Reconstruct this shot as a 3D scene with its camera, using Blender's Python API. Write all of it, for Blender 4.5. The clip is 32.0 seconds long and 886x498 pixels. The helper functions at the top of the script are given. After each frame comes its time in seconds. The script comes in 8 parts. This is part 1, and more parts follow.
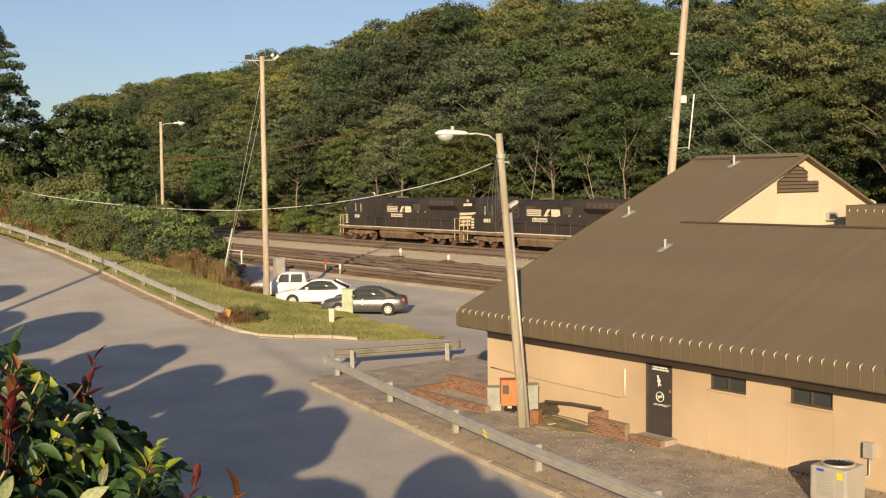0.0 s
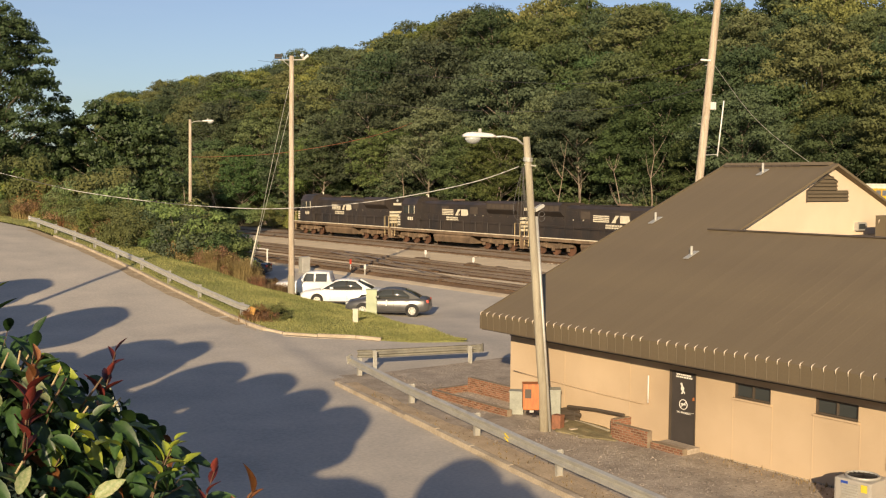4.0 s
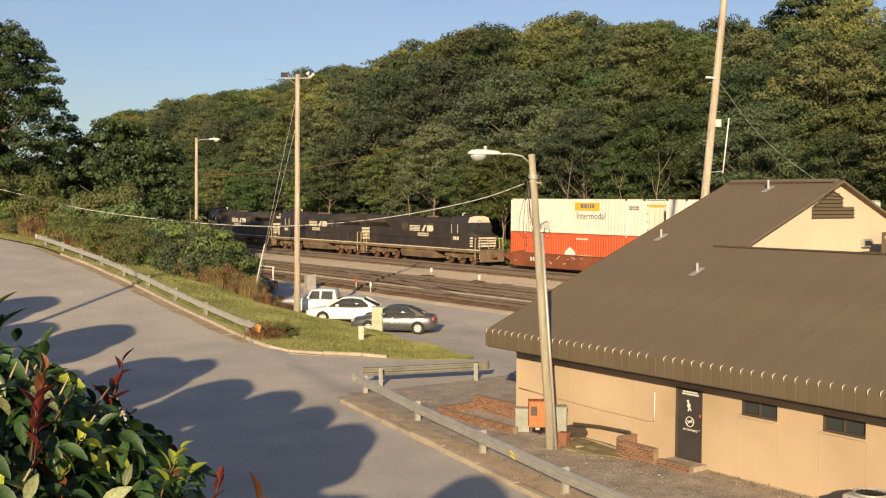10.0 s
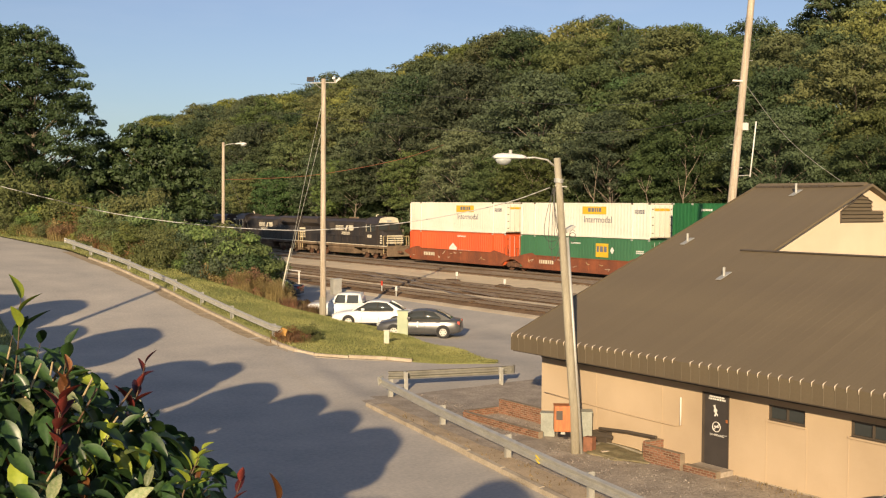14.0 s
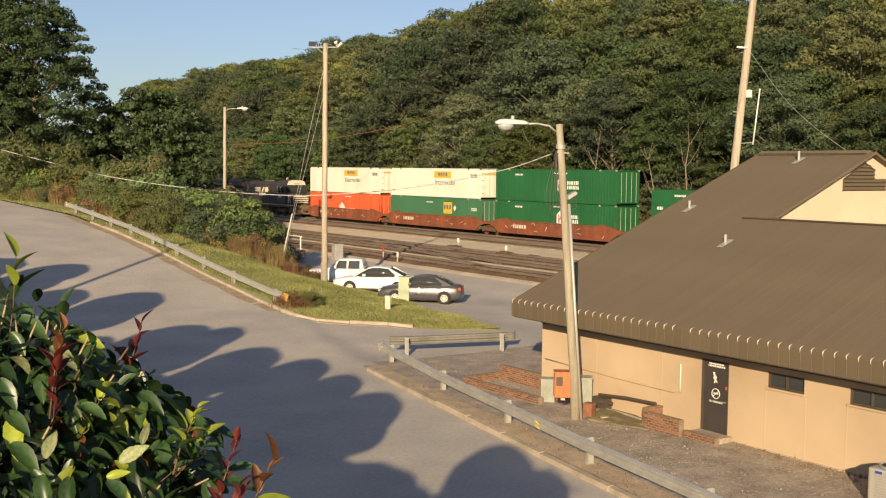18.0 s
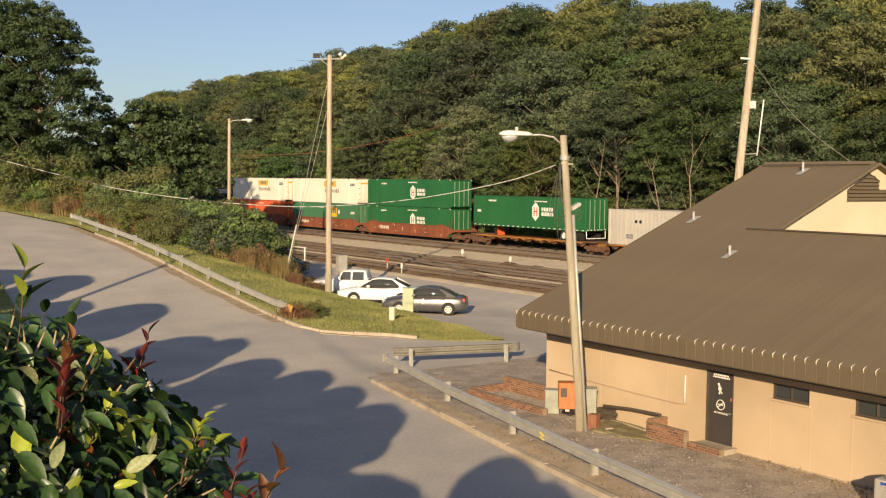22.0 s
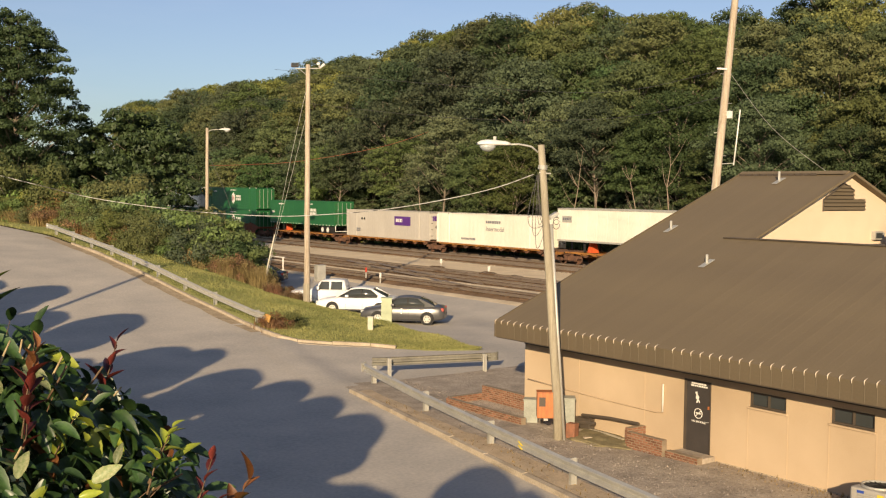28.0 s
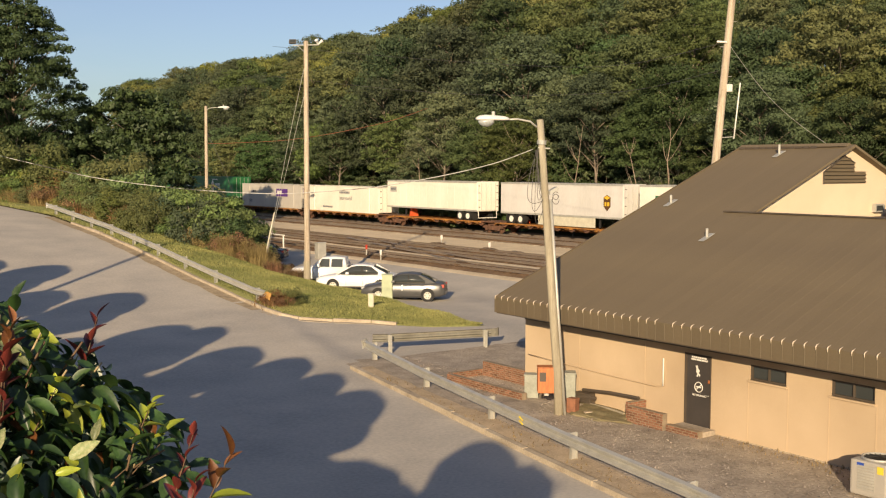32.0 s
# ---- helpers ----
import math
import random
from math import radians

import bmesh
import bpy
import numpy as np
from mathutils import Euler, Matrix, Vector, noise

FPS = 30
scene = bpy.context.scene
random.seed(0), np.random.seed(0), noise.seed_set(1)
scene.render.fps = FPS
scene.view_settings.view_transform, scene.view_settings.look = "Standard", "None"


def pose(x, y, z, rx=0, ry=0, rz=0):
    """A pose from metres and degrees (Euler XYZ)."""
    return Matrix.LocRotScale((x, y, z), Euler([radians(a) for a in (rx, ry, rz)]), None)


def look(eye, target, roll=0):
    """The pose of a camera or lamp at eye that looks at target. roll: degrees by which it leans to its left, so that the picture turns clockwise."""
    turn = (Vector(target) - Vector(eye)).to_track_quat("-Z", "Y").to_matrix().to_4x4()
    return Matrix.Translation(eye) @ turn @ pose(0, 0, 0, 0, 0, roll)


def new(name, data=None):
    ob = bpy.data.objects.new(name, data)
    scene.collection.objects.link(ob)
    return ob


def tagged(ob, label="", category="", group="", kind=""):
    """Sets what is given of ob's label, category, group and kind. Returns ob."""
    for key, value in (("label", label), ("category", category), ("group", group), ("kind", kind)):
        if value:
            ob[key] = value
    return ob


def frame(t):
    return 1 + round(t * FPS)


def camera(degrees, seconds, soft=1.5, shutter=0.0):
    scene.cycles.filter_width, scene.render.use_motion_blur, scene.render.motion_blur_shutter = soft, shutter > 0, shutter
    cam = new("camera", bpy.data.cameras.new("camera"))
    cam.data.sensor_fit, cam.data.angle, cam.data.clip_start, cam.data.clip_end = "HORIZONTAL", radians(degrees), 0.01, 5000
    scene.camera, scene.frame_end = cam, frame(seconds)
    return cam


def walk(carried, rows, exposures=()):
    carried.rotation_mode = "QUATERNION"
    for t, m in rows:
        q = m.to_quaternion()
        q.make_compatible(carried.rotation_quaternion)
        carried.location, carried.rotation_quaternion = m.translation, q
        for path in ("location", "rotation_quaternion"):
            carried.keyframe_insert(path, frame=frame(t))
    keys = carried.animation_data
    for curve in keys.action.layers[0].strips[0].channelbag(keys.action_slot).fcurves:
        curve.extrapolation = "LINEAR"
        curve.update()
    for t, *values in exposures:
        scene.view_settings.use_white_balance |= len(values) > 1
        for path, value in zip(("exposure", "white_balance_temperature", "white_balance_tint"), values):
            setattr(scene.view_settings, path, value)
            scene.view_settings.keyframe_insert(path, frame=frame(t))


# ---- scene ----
cam = camera(44.525, 32.0, soft=1.2)
# t, x, y, z, yaw, pitch, roll of the hand-held camera
ROWS = [
    (0.0, 0.014, 0.056, 7.082, -38.151, -3.718, -0.648),
    (0.5, 0.014, 0.057, 7.081, -37.842, -3.378, -0.907),
    (1.0, 0.015, 0.059, 7.080, -37.708, -3.679, -0.871),
    (1.5, 0.016, 0.061, 7.079, -37.336, -3.576, -0.786),
    (2.0, 0.018, 0.063, 7.079, -37.231, -3.447, -0.516),
    (2.5, 0.020, 0.064, 7.078, -36.764, -3.180, -0.456),
    (3.0, 0.024, 0.066, 7.077, -36.805, -2.866, -0.404),
    (3.5, 0.029, 0.069, 7.075, -37.558, -2.633, 0.040),
    (4.0, 0.033, 0.072, 7.072, -36.814, -3.587, 0.433),
    (4.5, 0.035, 0.073, 7.068, -36.743, -1.886, 0.374),
    (6.5, 0.035, 0.073, 7.065, -36.277, -1.767, 0.384),
    (7.0, 0.034, 0.070, 7.062, -36.251, -1.717, 0.550),
    (7.5, 0.032, 0.066, 7.059, -36.323, -1.679, 0.368),
    (8.0, 0.029, 0.059, 7.055, -36.337, -1.556, 0.160),
    (8.5, 0.026, 0.054, 7.054, -36.665, -2.125, 0.408),
    (9.0, 0.023, 0.050, 7.053, -36.599, -2.024, 0.448),
    (9.5, 0.021, 0.047, 7.053, -36.762, -2.186, 0.539),
    (10.0, 0.020, 0.046, 7.054, -36.503, -2.648, 0.349),
    (10.5, 0.019, 0.045, 7.055, -36.364, -2.892, 0.224),
    (11.0, 0.019, 0.044, 7.055, -35.701, -2.803, -0.062),
    (11.5, 0.020, 0.043, 7.056, -35.230, -2.551, -0.050),
    (12.0, 0.022, 0.041, 7.056, -34.206, -2.622, -0.133),
    (12.5, 0.025, 0.039, 7.055, -33.135, -2.621, -0.260),
    (13.0, 0.027, 0.037, 7.054, -34.169, -2.818, 0.328),
    (13.5, 0.028, 0.034, 7.052, -35.099, -3.000, -0.797),
    (14.0, 0.029, 0.033, 7.051, -35.140, -2.439, 0.312),
    (14.5, 0.030, 0.032, 7.049, -35.000, -2.885, 0.477),
    (15.0, 0.032, 0.032, 7.046, -35.426, -3.374, 0.688),
    (15.5, 0.037, 0.033, 7.042, -35.788, -3.223, 0.655),
    (17.5, 0.043, 0.036, 7.037, -35.142, -3.579, 0.420),
    (18.0, 0.048, 0.041, 7.034, -35.067, -4.215, 0.620),
    (18.5, 0.050, 0.044, 7.032, -35.559, -3.554, 0.238),
    (19.0, 0.050, 0.046, 7.032, -35.083, -3.848, 0.477),
    (19.5, 0.048, 0.045, 7.032, -34.839, -4.144, 0.765),
    (20.0, 0.044, 0.043, 7.033, -34.794, -3.813, 0.629),
    (20.5, 0.039, 0.040, 7.034, -34.794, -3.572, 1.013),
    (21.0, 0.036, 0.037, 7.034, -35.016, -3.842, 0.929),
    (21.5, 0.036, 0.035, 7.034, -35.272, -3.192, 0.636),
    (22.0, 0.037, 0.033, 7.033, -34.847, -3.626, 0.570),
    (22.5, 0.041, 0.032, 7.032, -34.883, -3.250, 0.447),
    (23.0, 0.047, 0.032, 7.031, -34.830, -3.576, 0.538),
    (23.5, 0.052, 0.031, 7.031, -36.165, -3.323, 0.532),
    (24.0, 0.056, 0.031, 7.030, -36.078, -2.994, 0.437),
    (24.5, 0.057, 0.032, 7.030, -34.921, -3.065, 0.580),
    (26.5, 0.057, 0.032, 7.030, -34.794, -3.129, 0.279),
    (27.0, 0.058, 0.033, 7.030, -34.938, -3.580, 0.548),
    (27.5, 0.059, 0.034, 7.028, -34.997, -3.674, 0.530),
    (28.0, 0.063, 0.035, 7.025, -35.956, -3.105, 0.567),
    (28.5, 0.071, 0.039, 7.021, -36.677, -1.768, 0.891),
    (29.0, 0.083, 0.043, 7.017, -35.756, -2.922, 0.427),
    (29.5, 0.098, 0.048, 7.014, -35.996, -3.859, 0.320),
    (30.0, 0.111, 0.052, 7.010, -35.629, -4.116, 0.154),
    (30.5, 0.121, 0.053, 7.008, -35.448, -3.911, -0.010),
    (31.0, 0.127, 0.054, 7.007, -35.429, -3.884, 0.122),
    (31.5, 0.129, 0.054, 7.006, -35.993, -4.594, 0.479),
    (32.0, 0.129, 0.054, 7.006, -35.914, -4.343, 0.085),
]
walk(cam, [(t, pose(x, y, z, 0, 0, yaw) @ pose(0, 0, 0, 90 + pitch) @ pose(0, 0, 0, 0, 0, roll)) for t, x, y, z, yaw, pitch, roll in ROWS],
     [(0.0, 0.55), (32.0, 0.55)])

# ---- light: low warm sun behind the camera, clear sky ----
SUN_EL, SUN_TO = 16.5, 44.5          # elevation; heading of the shadows, degrees from +y towards +x
world = bpy.data.worlds.new("sky")
scene.world = world
world.use_nodes = True
wn = world.node_tree.nodes
sky = wn.new("ShaderNodeTexSky")
sky.sky_type, sky.sun_disc = "NISHITA", False
sky.sun_elevation, sky.sun_rotation = radians(SUN_EL), radians(180 + SUN_TO)
sky.air_density, sky.dust_density, sky.ozone_density = 1.0, 0.8, 3.4
haze = wn.new("ShaderNodeHueSaturation")
haze.inputs["Hue"].default_value, haze.inputs["Saturation"].default_value = 0.515, 0.84
world.node_tree.links.new(sky.outputs[0], haze.inputs["Color"])
wl = world.node_tree.links
stretch = wn.new("ShaderNodeMapping")
stretch.inputs["Scale"].default_value = (1.0, 1.6, 5.0)
wisp = wn.new("ShaderNodeTexNoise")
wisp.inputs["Scale"].default_value, wisp.inputs["Detail"].default_value = 2.2, 5
veil = wn.new("ShaderNodeMapRange")
veil.inputs["From Min"].default_value, veil.inputs["From Max"].default_value, veil.inputs["To Max"].default_value = 0.48, 0.8, 0.3
cloud = wn.new("ShaderNodeMixRGB")
cloud.inputs["Color2"].default_value = (6.2, 6.6, 7.4, 1)
wl.new(wn.new("ShaderNodeTexCoord").outputs["Generated"], stretch.inputs[0])
wl.new(stretch.outputs[0], wisp.inputs["Vector"])
wl.new(wisp.outputs[0], veil.inputs[0])
wl.new(veil.outputs[0], cloud.inputs["Fac"])
wl.new(haze.outputs[0], cloud.inputs["Color1"])
wl.new(cloud.outputs[0], wn["Background"].inputs[0])
wn["Background"].inputs[1].default_value = 0.077
sun = new("sun", bpy.data.lights.new("sun", "SUN"))
sun.data.energy, sun.data.angle, sun.data.color = 4.75, radians(0.53), (1.0, 0.77, 0.50)
_a = radians(SUN_TO)
sun.matrix_world = look((0, 0, 40), Vector((0, 0, 40)) + Vector((math.sin(_a), math.cos(_a), -math.tan(radians(SUN_EL)))))


# ---- materials ----
def mat(name, c1, c2=None, rough=0.7, metal=0.0, scale=4.0, fine=60.0, bump=0.15, dist=0.01, spread=0.0, streak=None, island=0.0, rand=0.0, spec=0.5, trans=0.0, tint=None):
    """Two colours mixed by a coarse and a fine noise, with fine relief; streak stretches the coarse noise along z."""
    m = bpy.data.materials.new(name)
    m.use_nodes = True
    nt = m.node_tree
    N, L = nt.nodes, nt.links
    b = N["Principled BSDF"]
    b.inputs["Metallic"].default_value = metal
    b.inputs["Specular IOR Level"].default_value = spec
    co = N.new("ShaderNodeTexCoord")
    mp = N.new("ShaderNodeMapping")
    if streak:
        mp.inputs["Scale"].default_value = streak
    L.new(co.outputs["Object"], mp.inputs[0])
    n1 = N.new("ShaderNodeTexNoise")
    n1.inputs["Scale"].default_value, n1.inputs["Detail"].default_value = scale, 6
    L.new(mp.outputs[0], n1.inputs["Vector"])
    n2 = N.new("ShaderNodeTexNoise")
    n2.inputs["Scale"].default_value, n2.inputs["Detail"].default_value = fine, 4
    L.new(mp.outputs[0], n2.inputs["Vector"])
    mx = N.new("ShaderNodeMath")
    mx.operation = "MULTIPLY_ADD"
    mx.inputs[1].default_value = 0.45
    L.new(n2.outputs[0], mx.inputs[0])
    sc = N.new("ShaderNodeMath")
    sc.operation = "MULTIPLY"
    sc.inputs[1].default_value = 0.62
    L.new(n1.outputs[0], sc.inputs[0])
    L.new(sc.outputs[0], mx.inputs[2])
    ramp = N.new("ShaderNodeValToRGB")
    ramp.color_ramp.elements[0].position, ramp.color_ramp.elements[1].position = 0.36 - spread, 0.68 + spread
    c2 = c2 or tuple(v * 0.8 for v in c1)
    ramp.color_ramp.elements[0].color, ramp.color_ramp.elements[1].color = (*c2, 1), (*c1, 1)
    L.new(mx.outputs[0], ramp.inputs[0])
    out = ramp.outputs[0]
    if island or rand:
        hs = N.new("ShaderNodeHueSaturation")
        src = N.new("ShaderNodeNewGeometry").outputs["Random Per Island"] if island else N.new("ShaderNodeObjectInfo").outputs["Random"]
        k = island or rand
        mr = N.new("ShaderNodeMapRange")
        mr.inputs["To Min"].default_value, mr.inputs["To Max"].default_value = 1 - k, 1 + k
        L.new(src, mr.inputs[0])
        L.new(mr.outputs[0], hs.inputs["Value"])
        L.new(out, hs.inputs["Color"])
        out = hs.outputs[0]
        if island and rand:                       # each plant differs in hue and depth as well
            h2 = N.new("ShaderNodeHueSaturation")
            oi = N.new("ShaderNodeObjectInfo").outputs["Random"]
            for slot, lo, hi, mul in (("Hue", 0.5 - 0.035 * rand, 0.5 + 0.02 * rand, 7.0), ("Value", 1 - 0.32 * rand, 1 + 0.4 * rand, 13.0), ("Saturation", 1 - 0.4 * rand, 1 + 0.1 * rand, 29.0)):
                ml = N.new("ShaderNodeMath")
                ml.operation = "MULTIPLY"
                ml.inputs[1].default_value = mul
                fr = N.new("ShaderNodeMath")
                fr.operation = "FRACT"
                mr2 = N.new("ShaderNodeMapRange")
                mr2.inputs["To Min"].default_value, mr2.inputs["To Max"].default_value = lo, hi
                L.new(oi, ml.inputs[0])
                L.new(ml.outputs[0], fr.inputs[0])
                L.new(fr.outputs[0], mr2.inputs[0])
                L.new(mr2.outputs[0], h2.inputs[slot])
            L.new(out, h2.inputs["Color"])
            out = h2.outputs[0]
    L.new(out, b.inputs["Base Color"])
    rr = N.new("ShaderNodeMapRange")
    rr.inputs["To Min"].default_value, rr.inputs["To Max"].default_value = max(0.03, rough - 0.08), min(1, rough + 0.08)
    L.new(n1.outputs[0], rr.inputs[0])
    L.new(rr.outputs[0], b.inputs["Roughness"])
    if bump:
        bp = N.new("ShaderNodeBump")
        bp.inputs["Strength"].default_value, bp.inputs["Distance"].default_value = bump, dist
        L.new(n2.outputs[0], bp.inputs["Height"])
        L.new(bp.outputs[0], b.inputs["Normal"])
    if trans:
        tr = N.new("ShaderNodeBsdfTranslucent")
        ms = N.new("ShaderNodeMixShader")
        ms.inputs[0].default_value = trans
        L.new(out, tr.inputs[0])
        L.new(b.outputs[0], ms.inputs[1])
        L.new(tr.outputs[0], ms.inputs[2])
        L.new(ms.outputs[0], N["Material Output"].inputs[0])
    return m


def glass(name, color=(0.02, 0.025, 0.03), rough=0.05):
    m = bpy.data.materials.new(name)
    m.use_nodes = True
    b = m.node_tree.nodes["Principled BSDF"]
    b.inputs["Base Color"].default_value = (*color, 1)
    b.inputs["Roughness"].default_value = rough
    b.inputs["Specular IOR Level"].default_value = 0.28
    return m


M = {
    "asphalt": mat("asphalt", (0.555, 0.50, 0.41), (0.36, 0.332, 0.285), 0.9, scale=0.35, fine=10, bump=0.3, dist=0.012, spread=0.02, spec=0.25),
    "lot": mat("lot_asphalt", (0.42, 0.39, 0.34), (0.31, 0.29, 0.26), 0.92, scale=0.3, fine=30, bump=0.3, spec=0.2),
    "gravel": mat("gravel", (0.52, 0.44, 0.34), (0.20, 0.17, 0.135), 0.95, scale=1.2, fine=11, bump=0.7, dist=0.04, spread=0.05, spec=0.2),
    "grass": mat("grass", (0.40, 0.385, 0.145), (0.17, 0.195, 0.065), 0.9, scale=0.35, fine=9, bump=0.8, dist=0.06, spec=0.2),
    "earth": mat("earth", (0.075, 0.065, 0.03), (0.035, 0.04, 0.015), 0.95, scale=0.3, fine=5, bump=0.6, dist=0.1, spec=0.1),
    "cinder": mat("cinder_ballast", (0.235, 0.15, 0.08), (0.115, 0.074, 0.042), 0.95, scale=0.6, fine=8, bump=0.5, dist=0.05, spec=0.2),
    "ballast": mat("pale_ballast", (0.74, 0.61, 0.41), (0.54, 0.43, 0.28), 0.95, scale=0.6, fine=9, bump=0.4, dist=0.05, spec=0.2),
    "concrete": mat("concrete", (0.50, 0.425, 0.315), (0.28, 0.23, 0.165), 0.9, scale=1.5, fine=25, bump=0.3, spec=0.3),
    "dirt": mat("dirt", (0.58, 0.46, 0.31), (0.36, 0.28, 0.185), 0.95, scale=1.5, fine=16, bump=0.7, dist=0.03, spec=0.1),
}


# ---- building helpers ----
def mesh(name, bm, material, smooth=False):
    me = bpy.data.meshes.new(name)
    bm.to_mesh(me)
    bm.free()
    for m in (material if isinstance(material, (list, tuple)) else [material]):
        me.materials.append(m)
    if smooth:
        me.polygons.foreach_set("use_smooth", [True] * len(me.polygons))
    return me


def part(name, bm, material, parent=None, label="", smooth=False, m=None):
    ob = new(name, mesh(name, bm, material, smooth))
    if parent:
        ob.parent = parent
    if m is not None:
        ob.matrix_basis = m
    if label:
        ob["label"] = label
    return ob


def shared(name, me, parent, m, label=""):
    ob = new(name, me)
    ob.parent = parent
    ob.matrix_basis = m
    if label:
        ob["label"] = label
    return ob


def thing(name, m, label, category, group="", kind=""):
    ob = new(name)
    ob.matrix_basis = m
    return tagged(ob, label, category, group, kind)


def box(x0, x1, y0, y1, z0, z1, bevel=0.0, bm=None):
    bm = bm or bmesh.new()
    r = bmesh.ops.create_cube(bm, size=1)
    for v in r["verts"]:
        v.co = Vector((x0 + (v.co.x + 0.5) * (x1 - x0), y0 + (v.co.y + 0.5) * (y1 - y0), z0 + (v.co.z + 0.5) * (z1 - z0)))
    if bevel:
        es = list({e for v in r["verts"] for e in v.link_edges})
        bmesh.ops.bevel(bm, geom=es, offset=bevel, segments=2, affect="EDGES", profile=0.6)
    return bm


def prism(pts, a, b, axis="y", bm=None):
    """A closed outline extruded from a to b along an axis; the outline is given in the other two axes."""
    bm = bm or bmesh.new()

    def at(p, s):
        u, v = p
        return {"x": (s, u, v), "y": (u, s, v), "z": (u, v, s)}[axis]
    lo = [bm.verts.new(at(p, a)) for p in pts]
    hi = [bm.verts.new(at(p, b)) for p in pts]
    n = len(pts)
    fs = [bm.faces.new(lo), bm.faces.new(hi[::-1])]
    for i in range(n):
        fs.append(bm.faces.new((lo[i], hi[i], hi[(i + 1) % n], lo[(i + 1) % n])))
    bmesh.ops.recalc_face_normals(bm, faces=fs)
    return bm


def tube(pts, radii, sides=10, bm=None, cap=True):
    """A round bar along points, with a radius at each."""
    bm = bm or bmesh.new()
    pts = [Vector(p) for p in pts]
    if not isinstance(radii, (list, tuple)):
        radii = [radii] * len(pts)
    rings = []
    ref = None
    for i, p in enumerate(pts):
        d = (pts[min(i + 1, len(pts) - 1)] - pts[max(i - 1, 0)]).normalized()
        if ref is None:
            ref = d.orthogonal().normalized()
        u = (ref - d * ref.dot(d)).normalized()
        ref = u
        w = d.cross(u)
        rings.append([bm.verts.new(p + radii[i] * (math.cos(2 * math.pi * k / sides) * u + math.sin(2 * math.pi * k / sides) * w)) for k in range(sides)])
    for a, b in zip(rings, rings[1:]):
        for k in range(sides):
            bm.faces.new((a[k], a[(k + 1) % sides], b[(k + 1) % sides], b[k]))
    if cap:
        bm.faces.new(rings[0][::-1])
        bm.faces.new(rings[-1])
    return bm


def disc(center, axis, radius, width, sides=18, bm=None):
    c, d = Vector(center), Vector(axis).normalized()
    return tube([c - d * width / 2, c + d * width / 2], radius, sides, bm)


# ---- lie of the land ----
def interp(x, xs, ys):
    return float(np.interp(x, xs, ys))


def sstep(a, b, x):
    t = min(1.0, max(0.0, (x - a) / (b - a)))
    return t * t * (3 - 2 * t)


def road_z(y):
    return interp(y, [-400, 20, 33, 40, 46, 52, 58, 66, 77, 90, 110, 150, 300], [0, 0, 0.1, 0.35, 0.7, 1.3, 2.0, 2.8, 3.6, 4.2, 4.7, 5.0, 5.0])


def road_right(y):
    return interp(y, [-400, 0, 17, 24, 33, 44, 50, 77, 90, 105, 125, 160], [10, 13.6, 16.65, 17.9, 19.5, 22.0, 22.0, 22.0, 20.5, 16.0, 5.0, -30])


def road_left(y):
    return interp(y, [-400, 0, 20, 48, 60, 77, 90, 105, 125, 160], [1, 6.6, 8.6, 11.5, 12.8, 13.3, 12.0, 7.5, -4.0, -40])


def ground(x, y):
    rz, xr, xl = road_z(y), road_right(y), road_left(y)
    if x <= xl:                                   # the bank on which the camera stands
        top = 5.5 + 0.02 * max(0, -x)
        return rz + (max(top, rz) - rz) * sstep(0, 1, (xl - x) / max(4.0, xl + 0.5))
    if x <= xr + 0.6:
        return rz
    low = interp(x, [20, 36, 41, 60, 70, 80, 110, 150, 400, 3000], [0, 0, 0.35, 0.5, 0.6, 3.0, 16.5, 21.0, 24.0, 24.0])
    w = sstep(30, 46, y)
    edge = 32.5 + 6 * sstep(60, 100, y)
    hi = rz + (low - rz) * sstep(xr + 2.6, edge, x)
    return low + (hi - low) * w if x < edge else low


def patch(name, xs, ys, dz, material, label="", category="", kind="structure", inside=None, wob=0.0):
    bm = bmesh.new()
    V = {}
    for i, x in enumerate(xs):
        for j, y in enumerate(ys):
            X = x(y) if callable(x) else x
            z = ground(X, y) + dz
            if wob:
                z += wob * noise.noise((X * 0.35, y * 0.35, 0))
            V[i, j] = bm.verts.new((X, y, z))
    for i in range(len(xs) - 1):
        for j in range(len(ys) - 1):
            f = bm.faces.new((V[i, j], V[i + 1, j], V[i + 1, j + 1], V[i, j + 1]))
            if inside and not inside(f.calc_center_median()):
                bm.faces.remove(f)
    ob = part(name, bm, material, smooth=True)
    return tagged(ob, label, category, "", kind)


def steps(a, b, d):
    n = max(1, round((b - a) / d))
    return [a + (b - a) * i / n for i in range(n + 1)]


far_x = [-1500, -600, -250, -120, -60, -30] + steps(-20, 40, 1.0) + steps(42, 130, 4.0) + [150, 200, 300, 500, 900, 1800]
far_y = [-1500, -600, -200, -80, -40] + steps(-30, 130, 2.0) + [140, 160, 200, 260, 350, 500, 900, 1800]
patch("ground", far_x, far_y, -0.06, M["earth"], "dark earth under grass and woods", "ground")


def between(f0, f1, k):
    return lambda y: f0(y) + (f1(y) - f0(y)) * k


road_ys = steps(-120, 160, 2.0)
patch("road", [between(road_left, road_right, k) for k in (0, 0.15, 0.3, 0.5, 0.7, 0.85, 1)], road_ys, 0.0, M["asphalt"], "worn grey asphalt road climbing a slope", "road")
